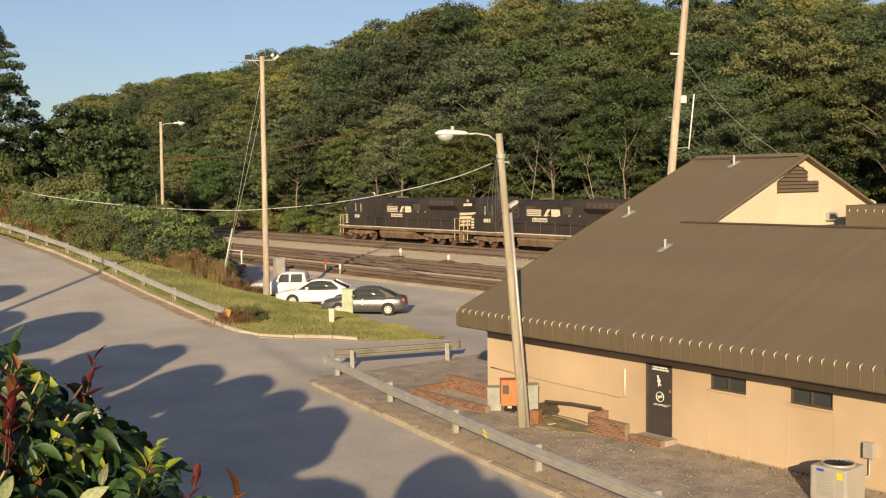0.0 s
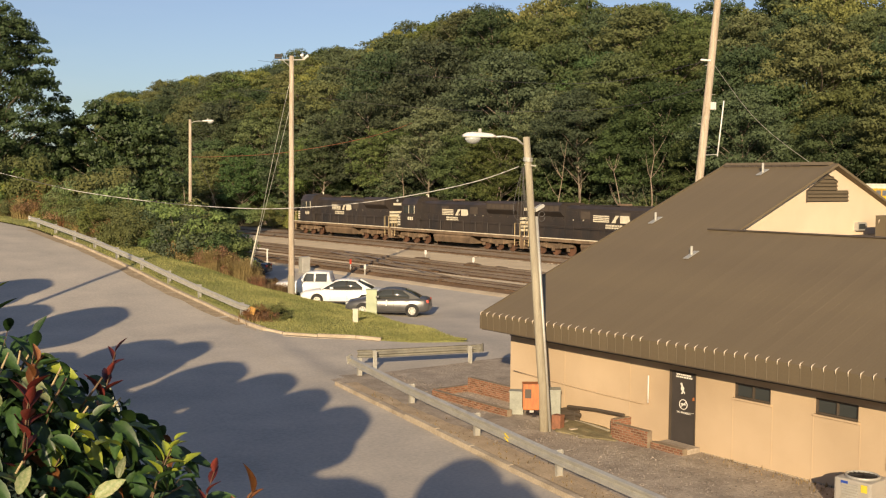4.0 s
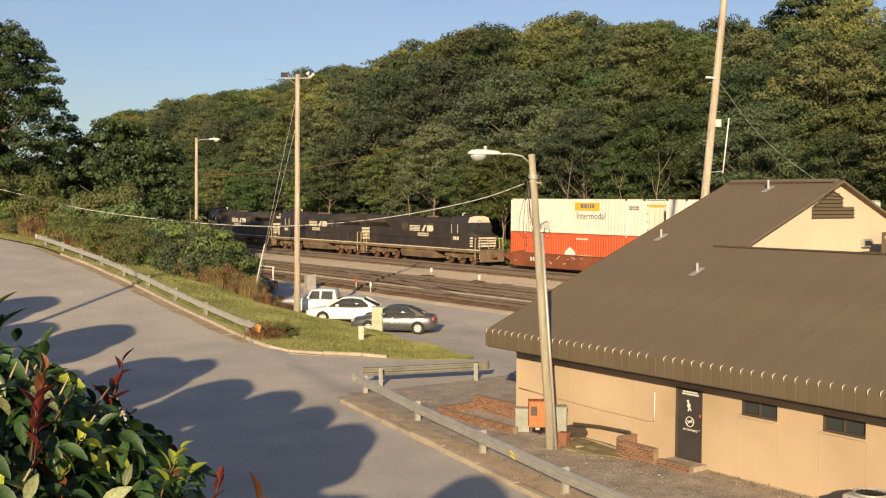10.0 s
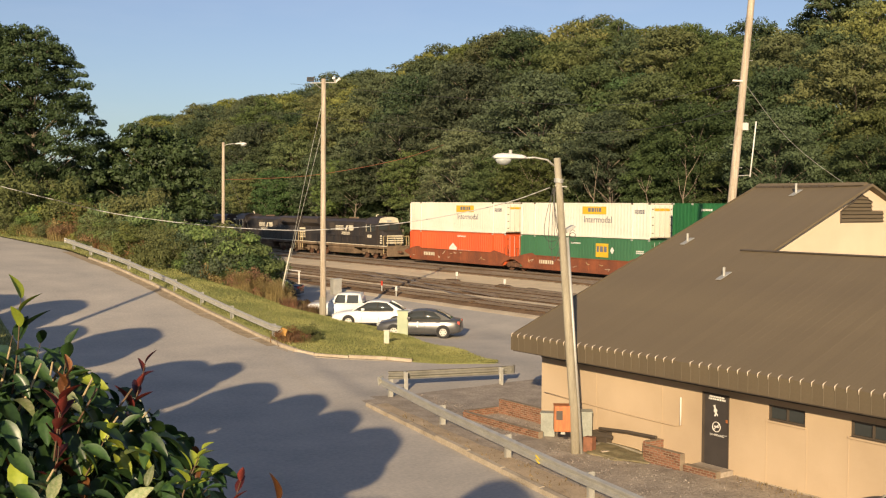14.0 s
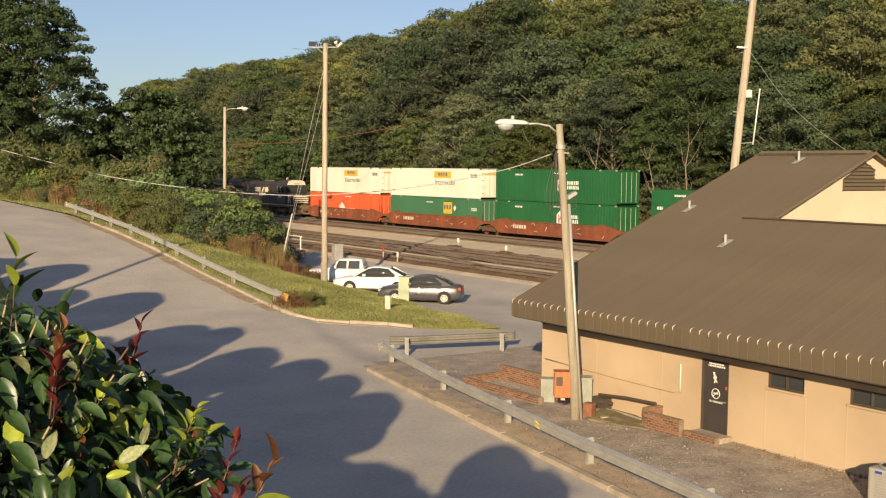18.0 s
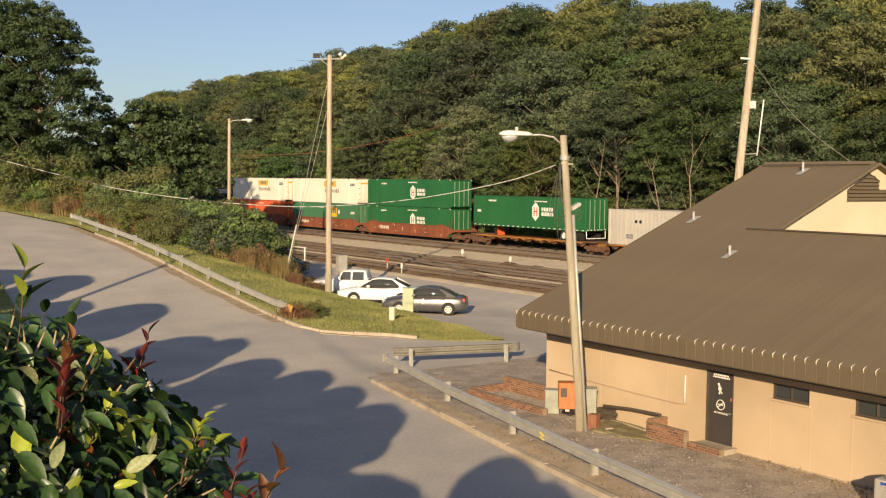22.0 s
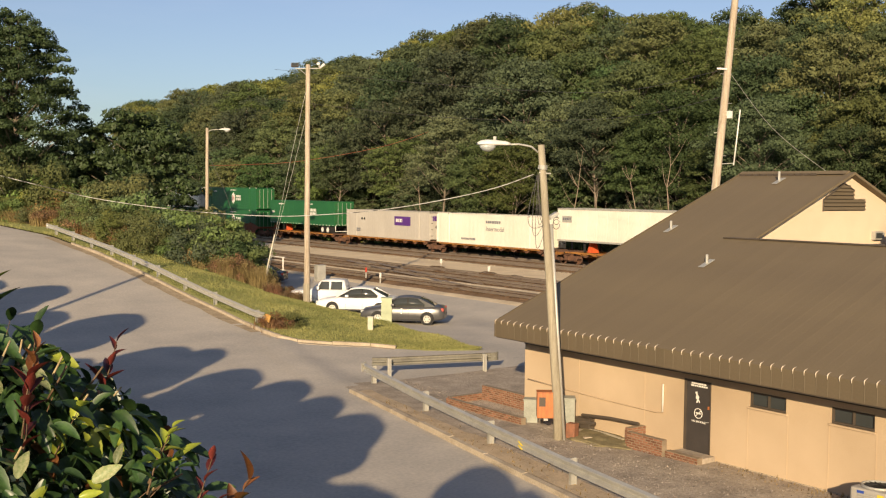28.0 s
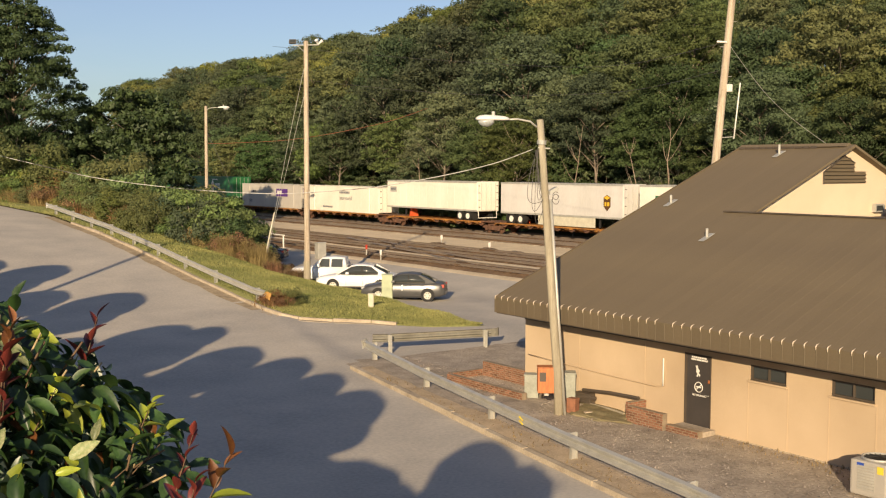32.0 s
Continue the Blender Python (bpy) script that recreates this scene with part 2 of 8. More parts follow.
# junction and car park
def verge_s(y):
    return interp(y, [37.2, 37.9, 38.65, 39.65, 40.6, 41.6, 42.2, 43.2, 46.7], [29.0, 26.9, 25.9, 25.1, 23.65, 22.5, 22.0, 21.95, 22.35]) if y < 46.7 else road_right(y) + 0.35


def verge_n(y):
    return interp(y, [37.2, 43.7, 48.2, 54.3, 58, 64.6, 75, 100], [29.3, 30.0, 30.8, 31.6, 32.3, 34.0, 35.0, 37.0])


patch("car_park", steps(18.5, 40.5, 0.5), steps(31.5, 110, 1.0), 0.012, M["asphalt"], "pale worn asphalt car park beside the railway", "car park",
      inside=lambda c: c.x > road_right(c.y) - 1.0 and (c.y < 38.2 or c.x > verge_n(c.y) - 0.5 or (c.y < 46.7 and c.x < verge_s(c.y) + 0.7)) and not (c.x < 27.2 and c.y < 32.6))
verge = patch("grass_verge", [(lambda k: lambda y: verge_s(y) + (verge_n(y) - verge_s(y)) * k)(k) for k in (0, 0.06, 0.15, 0.3, 0.45, 0.6, 0.75, 0.9, 1)], steps(37.2, 46.8, 0.4) + steps(47.6, 110, 0.8), 0.1, M["grass"],
      "mown yellow-green grass verge sloping to the car park", "grass", wob=0.12)
for v in verge.data.vertices:                    # its rim comes down to the asphalt
    x, y = v.co.x, v.co.y
    rim = min(x - verge_s(y), verge_n(y) - x, y - 37.15)
    if rim < 0.3:
        v.co.z = ground(x, y) + 0.012 + max(0.0, v.co.z - ground(x, y) - 0.012) * max(0.0, rim) / 0.3
patch("yard_gravel", [road_right, lambda y: road_right(y) + 0.6] + [(lambda k: lambda y: road_right(y) + 0.6 + (27.4 - road_right(y)) * k)(k) for k in (0.2, 0.4, 0.6, 0.8, 1.0)],
      steps(-10, 33.0, 1.0), 0.03, M["gravel"], "dark gravel yard beside the building", "gravel", wob=0.05)
patch("grass_bank", [lambda y, k=k: road_left(y) - k for k in (40, 30, 22, 18, 15, 13, 12, 11, 10, 9.3, 8.6, 8, 7.4, 6.8, 6.2, 5.6, 5, 4.4, 3.8, 3.2, 2.6, 2, 1.4, 0.8, 0.3, -0.12)], steps(-30, 130, 1.0), 0.04, M["grass"], "rough grass on the bank above the road", "grass")

# ---- the depot building ----
M.update({
    "siding": mat("pale_cream_siding", (0.72, 0.585, 0.415), (0.58, 0.46, 0.315), 0.85, scale=0.5, fine=40, bump=0.12, dist=0.006, spec=0.25),
    "stucco": mat("cream_stucco", (0.60, 0.465, 0.31), (0.40, 0.30, 0.192), 0.88, scale=0.3, fine=140, bump=0.1, dist=0.006, spec=0.25),
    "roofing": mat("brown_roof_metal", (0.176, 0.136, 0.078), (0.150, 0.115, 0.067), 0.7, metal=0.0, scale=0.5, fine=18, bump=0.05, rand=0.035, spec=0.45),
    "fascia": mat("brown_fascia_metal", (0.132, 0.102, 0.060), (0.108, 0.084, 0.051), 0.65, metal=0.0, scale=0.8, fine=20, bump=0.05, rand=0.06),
    # sunlight on the bent rib ends is put into this pale colour
    "ribcap": mat("sunlit_rib_edge", (0.74, 0.62, 0.47), (0.52, 0.43, 0.32), 0.55, scale=6, fine=40, bump=0.1),
    "trim": mat("dark_brown_trim", (0.085, 0.066, 0.048), (0.06, 0.048, 0.036), 0.6, scale=2, fine=30, bump=0.1),
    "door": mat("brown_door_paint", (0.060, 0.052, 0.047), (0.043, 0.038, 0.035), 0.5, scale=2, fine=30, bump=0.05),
    "white": mat("white_paint", (0.78, 0.76, 0.70), (0.66, 0.63, 0.56), 0.6, scale=4, fine=40, bump=0.05),
    "galv": mat("galvanised_steel", (0.52, 0.51, 0.45), (0.38, 0.37, 0.33), 0.5, metal=0.35, scale=2.5, fine=30, bump=0.1),
    "brick": mat("red_brick", (0.27, 0.122, 0.07), (0.14, 0.07, 0.045), 0.9, scale=6, fine=60, bump=0.3, rand=0.38, spec=0.2),
    "mortar": mat("mortar", (0.33, 0.26, 0.18), (0.21, 0.165, 0.115), 0.95, scale=5, fine=60, bump=0.3, spec=0.1),
    "pane": glass("window_glass", (0.045, 0.05, 0.05), 0.06),
    "black": mat("black_rubber", (0.022, 0.021, 0.020), (0.012, 0.012, 0.012), 0.7, scale=5, fine=40, bump=0.1),
    "orange": mat("orange_enamel", (0.56, 0.19, 0.055), (0.30, 0.10, 0.035), 0.6, scale=5, fine=40, bump=0.12, streak=(3, 3, 0.4)),
    "ivory": mat("ivory_enamel", (0.60, 0.57, 0.44), (0.46, 0.43, 0.33), 0.55, scale=3, fine=40, bump=0.08),
    "yellow": mat("yellow_paint", (0.75, 0.58, 0.04), (0.55, 0.42, 0.05), 0.6, scale=8, fine=40, bump=0.05),
    "wood": mat("weathered_wood", (0.41, 0.365, 0.265), (0.23, 0.20, 0.145), 0.85, scale=2.2, fine=25, bump=0.4, streak=(4, 4, 0.25), spec=0.2),
    "pale_wood": mat("pale_pole_wood", (0.56, 0.475, 0.36), (0.26, 0.205, 0.145), 0.85, scale=2.6, fine=25, bump=0.4, streak=(4, 4, 0.2), spec=0.2),
    "cable": mat("cable", (0.085, 0.08, 0.075), (0.05, 0.047, 0.043), 0.5, scale=3, fine=20, bump=0.0),
})
WX, EX, EZ, FZ = 22.23, 21.21, 2.95, 2.47          # wall face, eave line, eave height, foot of the fascia
RX, RZ, LEFT, GABLE, RIGHT = 32.96, 7.75, 26.35, 21.9, -3.0
MX, MZ = 27.68, 5.585
slope = math.atan2(RZ - EZ, RX - EX)
depot = thing("depot_building", Matrix(), "low cream stucco building with a brown ribbed metal roof", "building")


def wall_with_holes(y0, y1, z1, holes):
    """One welded slab with openings that go through it."""
    bm = bmesh.new()
    ys = sorted({y0, y1, *(h[0] for h in holes), *(h[1] for h in holes)})
    zs = sorted({-0.6, z1, *(h[2] for h in holes), *(h[3] for h in holes)})
    vert = {(i, j, k): bm.verts.new((WX + 0.22 * k, y, z)) for i, y in enumerate(ys) for j, z in enumerate(zs) for k in (0, 1)}

    def solid(i, j):
        if not (0 <= i < len(ys) - 1 and 0 <= j < len(zs) - 1):
            return False
        cy, cz = (ys[i] + ys[i + 1]) / 2, (zs[j] + zs[j + 1]) / 2
        return not any(h[0] < cy < h[1] and h[2] < cz < h[3] for h in holes)
    for i in range(len(ys) - 1):
        for j in range(len(zs) - 1):
            if not solid(i, j):
                continue
            for k in (0, 1):
                bm.faces.new([vert[q] for q in ((i, j, k), (i + 1, j, k), (i + 1, j + 1, k), (i, j + 1, k))])
            for di, dj, a, b in ((-1, 0, (i, j), (i, j + 1)), (1, 0, (i + 1, j), (i + 1, j + 1)), (0, -1, (i, j), (i + 1, j)), (0, 1, (i, j + 1), (i + 1, j + 1))):
                if not solid(i + di, j + dj):
                    bm.faces.new([vert[q] for q in ((*a, 0), (*b, 0), (*b, 1), (*a, 1))])
    bmesh.ops.recalc_face_normals(bm, faces=bm.faces[:])
    return bm


WINS = [(16.27, 17.36, 1.66, 2.05), (13.89, 15.02, 1.66, 2.05)]
DOOR = (18.59, 19.5, 0.02, 2.07)
part("front_wall", wall_with_holes(RIGHT, 26.1, 2.75, WINS + [DOOR]), M["stucco"], depot)
part("side_wall", box(WX + 0.22, 43.6, 25.88, 26.1, -0.6, 2.75), M["stucco"], depot)
part("back_wall", box(43.4, 43.6, RIGHT, 25.88, -0.6, 2.75), M["stucco"], depot)
for y in (20.95, 17.41, 16.22, 15.07, 13.84, 23.6):          # joints of the stucco panels
    part("wall_joint", box(WX - 0.008, WX, y - 0.015, y + 0.015, 0.05, 1.66 if y < 18 else 2.5), M["stucco"], depot)
part("foundation", box(WX - 0.03, WX, RIGHT, 18.4, -0.3, 0.05), M["concrete"], depot)
for y0, y1, z0, z1 in WINS:
    w = new("window")
    w.parent = depot
    part("pane", box(WX + 0.09, WX + 0.10, y0 + 0.04, y1 - 0.04, z0 + 0.04, z1 - 0.04), M["pane"], w)
    part("blind", box(WX + 0.16, WX + 0.17, y0 + 0.3, y1 - 0.25, z0 + 0.06, z1 - 0.16), M["ivory"], w)
    fr = bmesh.new()
    for b in ((y0, y0 + 0.045, z0, z1), (y1 - 0.045, y1, z0, z1), (y0 + 0.045, y1 - 0.045, z0, z0 + 0.05), (y0 + 0.045, y1 - 0.045, z1 - 0.045, z1), ((y0 + y1) / 2 - 0.02, (y0 + y1) / 2 + 0.02, z0 + 0.05, z1 - 0.045)):
        box(WX + 0.03, WX + 0.12, *b, 0.004, fr)
    part("window_frame", fr, M["trim"], w)
    part("window_sill", box(WX - 0.05, WX + 0.05, y0 - 0.04, y1 + 0.04, z0 - 0.05, z0, 0.006), M["stucco"], w)
d = part("door", box(WX + 0.05, WX + 0.10, DOOR[0] + 0.04, DOOR[1] - 0.04, 0.05, DOOR[3] - 0.04, 0.004), M["door"], depot, "dark brown steel door with white signs")
fr = bmesh.new()
for b in ((DOOR[0], DOOR[0] + 0.04, 0.02, DOOR[3]), (DOOR[1] - 0.04, DOOR[1], 0.02, DOOR[3]), (DOOR[0] + 0.04, DOOR[1] - 0.04, DOOR[3] - 0.04, DOOR[3])):
    box(WX - 0.01, WX + 0.14, *b, 0.003, fr)
part("door_frame", fr, M["trim"], depot)
part("threshold", box(WX - 0.06, WX + 0.12, DOOR[0], DOOR[1], -0.02, 0.045, 0.006), M["white"], depot)
dx = WX + 0.046
part("door_handle", tube([(dx, 18.70, 1.0), (dx - 0.05, 18.70, 1.0), (dx - 0.05, 18.81, 1.0)], 0.012, 8), M["galv"], d)
part("reflector", box(dx - 0.03, dx, 18.60, 18.72, 1.34, 1.42, 0.004), M["orange"], d, "small orange tag")
for z, a, b in ((1.97, 18.80, 19.3), (1.91, 18.76, 19.32)):
    sg = bmesh.new()
    y = a
    while y < b:
        l = random.uniform(0.03, 0.09)
        box(dx - 0.003, dx, y, min(b, y + l), z - 0.022, z + 0.022, 0, sg)
        y += l + 0.014
    part("sign_line", sg, M["white"], d, "white line of small lettering")
emblem = prism([(19.00, 1.50), (19.05, 1.56), (19.02, 1.62), (19.08, 1.68), (19.10, 1.76), (19.17, 1.74), (19.13, 1.66), (19.15, 1.58), (19.10, 1.54), (19.13, 1.46), (19.09, 1.45), (19.06, 1.52), (19.02, 1.46)], dx - 0.004, dx, "x")
part("emblem", emblem, M["white"], d, "white emblem shape")
ring = bmesh.new()
R0 = [(19.05 + 0.13 * math.cos(a), 1.18 + 0.13 * math.sin(a)) for a in np.linspace(0, 2 * math.pi, 25)]
tube([(dx - 0.003, y, z) for y, z in R0], 0.012, 6, ring, cap=False)
box(dx - 0.004, dx, 18.97, 19.13, 1.165, 1.205, 0, ring)
tube([(dx - 0.003, 18.96, 1.26), (dx - 0.003, 19.14, 1.10)], 0.012, 6, ring)
part("round_sign", ring, M["white"], d, "white round prohibition sign")

# roof: ribbed panels over both wings, each with its raised rib
PW = 0.305


def panel_mesh(run, down=0.0):
    """A pan with a rib on one side, along +x, width along -y."""
    r = 0.004
    prof = [(0, 0), (0, r), (-0.03, r), (-0.042, 0.002), (-PW, 0), (-PW, -0.02), (0, -0.02)]
    return mesh("roof_panel", prism(prof, 0, run, "x"), M["roofing"])


roof = part("roof", prism([(EX + 0.03, EZ - 0.06), (MX, MZ - 0.06), (MX, MZ - 0.3), (EX + 0.03, FZ + 0.05)], RIGHT, GABLE, "y"), M["trim"], depot)
part("gable_wing_deck", prism([(EX + 0.03, EZ - 0.06), (RX, RZ - 0.06), (44.7, EZ - 0.06), (44.7, EZ - 0.25), (RX, RZ - 0.3), (EX + 0.25, FZ + 0.05)], GABLE + 0.05, LEFT - 0.02, "y"), M["trim"], depot)
part("flat_roof", box(MX, 40, RIGHT, GABLE - 0.1, 5.15, 5.3), M["trim"], depot)
run_long, run_short = math.hypot(RX - EX, RZ - EZ), math.hypot(MX - EX, MZ - EZ)
pl, ps = panel_mesh(run_long), panel_mesh(run_short)
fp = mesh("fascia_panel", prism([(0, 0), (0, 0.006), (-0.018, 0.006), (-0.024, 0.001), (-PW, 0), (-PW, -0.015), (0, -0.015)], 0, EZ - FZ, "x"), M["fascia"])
cap_bm = tube([(0.11, 0, 0.05), (0.0, 0, 0.01), (-0.02, 0, -0.015), (-0.022, 0, -0.10)], [0.007, 0.014, 0.014, 0.005], 6)
capm = mesh("rib_cap", cap_bm, M["ribcap"], True)
y = LEFT
i = 0
while y > RIGHT:
    long = y - PW > GABLE - 0.2
    tilt = Matrix.Translation((EX, y, EZ)) @ Matrix.Rotation(-slope, 4, "Y")
    shared("roof_panel", pl if long else ps, roof, tilt)
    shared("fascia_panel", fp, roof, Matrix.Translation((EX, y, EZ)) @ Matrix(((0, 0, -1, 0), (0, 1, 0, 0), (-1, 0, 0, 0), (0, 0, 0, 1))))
    if i != 23:
        shared("rib_cap", capm, roof, Matrix.Translation((EX - 0.012, y - 0.02, EZ + 0.028)) @ Matrix.Rotation(random.uniform(-0.05, 0.05), 4, "X"))
    y -= PW
    i += 1
bpl = panel_mesh(run_long)
y = LEFT
while y > GABLE:
    shared("roof_panel", bpl, roof, Matrix.Translation((44.7, y - PW, EZ)) @ Matrix.Rotation(math.pi, 4, "Z") @ Matrix.Rotation(-slope, 4, "Y"))
    y -= PW
# a dark strip on the wall deepens the shade under the eaves
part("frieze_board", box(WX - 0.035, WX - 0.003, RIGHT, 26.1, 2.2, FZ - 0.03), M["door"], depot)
part("soffit", box(EX + 0.02, WX, RIGHT, LEFT - 0.03, FZ - 0.03, FZ), M["trim"], depot)
part("ridge_cap", prism([(RX - 0.22, RZ - 0.03), (RX, RZ + 0.085), (RX + 0.22, RZ - 0.03)], GABLE - 0.05, LEFT + 0.02, "y"), M["roofing"], depot)
for k in range(11):
    part("ridge_closure", box(RX - 0.24, RX - 0.2, LEFT - 0.02 - k * PW - 0.3, LEFT - k * PW - 0.06, RZ - 0.08, RZ + 0.0), M["trim"], depot)
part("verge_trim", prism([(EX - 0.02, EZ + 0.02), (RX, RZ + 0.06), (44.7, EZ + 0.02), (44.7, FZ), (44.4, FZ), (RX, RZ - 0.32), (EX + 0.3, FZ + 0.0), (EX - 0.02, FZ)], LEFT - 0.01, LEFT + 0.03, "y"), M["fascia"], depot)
part("mansard_cap", box(MX - 0.1, MX + 0.12, RIGHT, GABLE + 0.85, MZ - 0.0, MZ + 0.04, 0.01), M["trim"], depot)

# gable over the flat roof
gs = (RZ - EZ) / (RX - EX)
gable = part("gable_wall", prism([(MX + 0.1, 5.2), (MX + 0.1, MZ), (RX, RZ - 0.08), (2 * RX - MX - 0.1, MZ), (2 * RX - MX - 0.1, 5.2)], GABLE, GABLE + 0.12, "y"), M["siding"], depot)
part("rake_trim", prism([(MX - 0.35, MZ - 0.13), (RX, RZ + 0.03), (2 * RX - MX + 0.35, MZ - 0.13), (2 * RX - MX + 0.35, MZ - 0.21), (RX, RZ - 0.06), (MX - 0.35, MZ - 0.21)], GABLE - 0.28, GABLE + 0.02, "y"), M["roofing"], depot)
vent = part("gable_vent", prism([(31.58, 6.46), (31.58, 6.83), (32.74, 7.38), (33.30, 7.16), (33.30, 6.85), (34.0, 6.85), (34.0, 6.46)], GABLE - 0.012, GABLE, "y"), M["trim"], depot, "dark brown louvred gable vent")
for k in range(7):
    z = 6.49 + k * 0.125
    x0, x1 = max(31.6, 31.58 + (z + 0.03 - 6.83) * 2.1), min(33.98 if z < 6.83 else 33.3, 33.98)
    if z > 7.15:
        x1 = 33.1
    part("louvre", prism([(GABLE - 0.06, z), (GABLE - 0.012, z + 0.085), (GABLE - 0.012, z + 0.1), (GABLE - 0.068, z + 0.01)], x0, x1, "x"), M["fascia"], vent)
part("vent_frame", tube([(31.58, GABLE - 0.03, 6.45), (31.58, GABLE - 0.03, 6.84), (32.74, GABLE - 0.03, 7.4), (33.32, GABLE - 0.03, 7.16)], 0.03, 6), M["trim"], vent)
part("broken_panel", box(33.33, 34.02, GABLE - 0.035, GABLE - 0.014, 6.87, 7.1, 0.0), M["siding"], gable)
lamp = part("wall_light", prism([(34.45, 5.74), (34.9, 5.74), (35.03, 5.66), (34.93, 5.45), (34.45, 5.45)], GABLE - 0.16, GABLE, "y"), M["galv"], depot, "grey wall light on the gable")
part("light_lens", box(34.5, 34.88, GABLE - 0.17, GABLE - 0.16, 5.5, 5.68), M["pane"], lamp)
# screened plant on the flat roof
screen = part("roof_screen", box(33.9, 40.0, 13.6, 20.75, 5.3, 6.02), M["fascia"], depot, "brown ribbed metal screen on the flat roof")
for k in range(17):
    y = 20.6 - k * PW
    shared("rib_cap", capm, screen, Matrix.Translation((33.88, y, 5.86)))
for k in range(14):
    part("screen_rib", box(34.1 + k * PW, 34.14 + k * PW, 20.75, 20.78, 5.32, 6.0), M["fascia"], screen)


def roof_stack(x, y, h):
    z = EZ + (x - EX) * gs
    ob = thing("roof_vent_pipe", pose(x, y, z), "short galvanised vent pipe with a pale flashing on the roof", "vent pipe", "vent pipes on the roof")
    fl = box(-0.28, 0.28, -0.1, 0.1, 0.03, 0.05, 0.005)
    part("flashing", fl, M["galv"], ob, m=Matrix.Rotation(-slope, 4, "Y"))
    part("pipe", tube([(0, 0, -0.05), (0, 0, h), (0.0, 0, h + 0.01)], [0.045, 0.045, 0.03], 10), M["galv"], ob)


roof_stack(25.86, 21.92, 0.3)
roof_stack(28.08, 25.40, 0.3)
roof_stack(32.2, 24.13, 0.36)

# brickwork: areaway at the corner, planter and step at the door
BR = mesh("brick", box(0, 0.182, 0, 0.085, 0, 0.05, 0.004), M["brick"])


def brick_wall(name, p0, p1, z0, z1, label, thick=0.19, parent=None, category="wall"):
    """Bricks in running bond on both faces of a mortar core between two points, with a row on edge along the top."""
    p0, p1 = Vector((*p0, 0)), Vector((*p1, 0))
    d = (p1 - p0)
    L = d.length
    m = pose(p0.x, p0.y, z0, 0, 0, math.degrees(math.atan2(d.y, d.x)))
    ob = tagged(part(name, box(0.004, L - 0.004, -thick / 2 + 0.005, thick / 2 - 0.005, -0.4, z1 - z0 - 0.012), M["mortar"], m=m), label, category)
    n = int((z1 - z0) / 0.067)
    for r in range(n):
        x = -0.1 * (r % 2)
        while x < L - 0.05:
            a, b = max(0, x), min(L, x + 0.19)
            if b - a > 0.06:
                for side in (-1, 1):
                    mm = Matrix.Translation((a, side * (thick / 2 - 0.085 + 0.0) if side > 0 else -thick / 2, r * 0.067)) @ Matrix.Diagonal(((b - a) / 0.194, 1, 1, 1))
                    shared("brick", BR, ob, mm)
            x += 0.2
    return ob


brick_wall("areaway_wall", (20.85, 28.3), (20.85, 24.5), 0.0, 0.27, "low red brick wall round an areaway")
brick_wall("areaway_wall", (22.33, 26.12), (22.33, 28.3), 0.0, 0.54, "red brick wall beyond the building's corner")
brick_wall("areaway_wall", (20.95, 28.4), (22.4, 28.4), 0.0, 0.27, "low red brick wall round an areaway")
brick_wall("planter_wall", (21.55, 20.85), (21.55, 19.55), 0.0, 0.47, "low red brick planter wall beside the door")
brick_wall("planter_wall", (21.6, 20.95), (22.22, 20.95), 0.0, 0.54, "low red brick planter wall beside the door")
st = brick_wall("door_step", (21.62, 19.5), (21.62, 18.4), -0.07, 0.21, "worn red brick step in front of the door", category="step")
part("tread_bed", box(0.0, 1.1, 0.095, 0.58, 0.0, 0.235), M["gravel"], st, "dirt-covered tread")

# ---- kerbs, guard rails, poles, wires, rail yard, cars ----
def kerb_run(name, pts, label, width=0.17, high=0.15, piece=2.4):
    """Cast kerb in short lengths with a joint between them, and a flat gutter before it."""
    ob = tagged(new(name), label, "kerb", "", "structure")
    P = [Vector((x, y, 0)) for x, y in pts]
    rng = random.Random(len(pts))
    for a, b in zip(P, P[1:]):
        L = (b - a).length
        n = max(1, round(L / piece))
        for i in range(n):
            p, q = a.lerp(b, i / n), a.lerp(b, (i + 1) / n)
            zp, zq = ground(p.x - 0.1, p.y), ground(q.x - 0.1, q.y)
            d = (q - p).normalized()
            s = Vector((d.y, -d.x, 0))
            bm = bmesh.new()
            h = high + rng.uniform(-0.03, 0.02)
            w = width + rng.uniform(-0.01, 0.015)
            prof = [(-0.32, 0.012), (-0.02, 0.012), (0.0, h * 0.85), (0.035, h), (w, h - 0.01), (w + 0.02, -0.25), (-0.32, -0.25)]
            rings = []
            for base, z in ((p + d * 0.012, zp), (q - d * 0.012, zq)):
                rings.append([bm.verts.new(base + s * u + Vector((0, 0, z + v))) for u, v in prof])
            for k in range(len(prof)):
                bm.faces.new((rings[0][k], rings[1][k], rings[1][(k + 1) % len(prof)], rings[0][(k + 1) % len(prof)]))
            bm.faces.new(rings[0]), bm.faces.new(rings[1][::-1])
            bmesh.ops.recalc_face_normals(bm, faces=bm.faces[:])
            part("kerbstone", bm, M["concrete"], ob)
    return ob


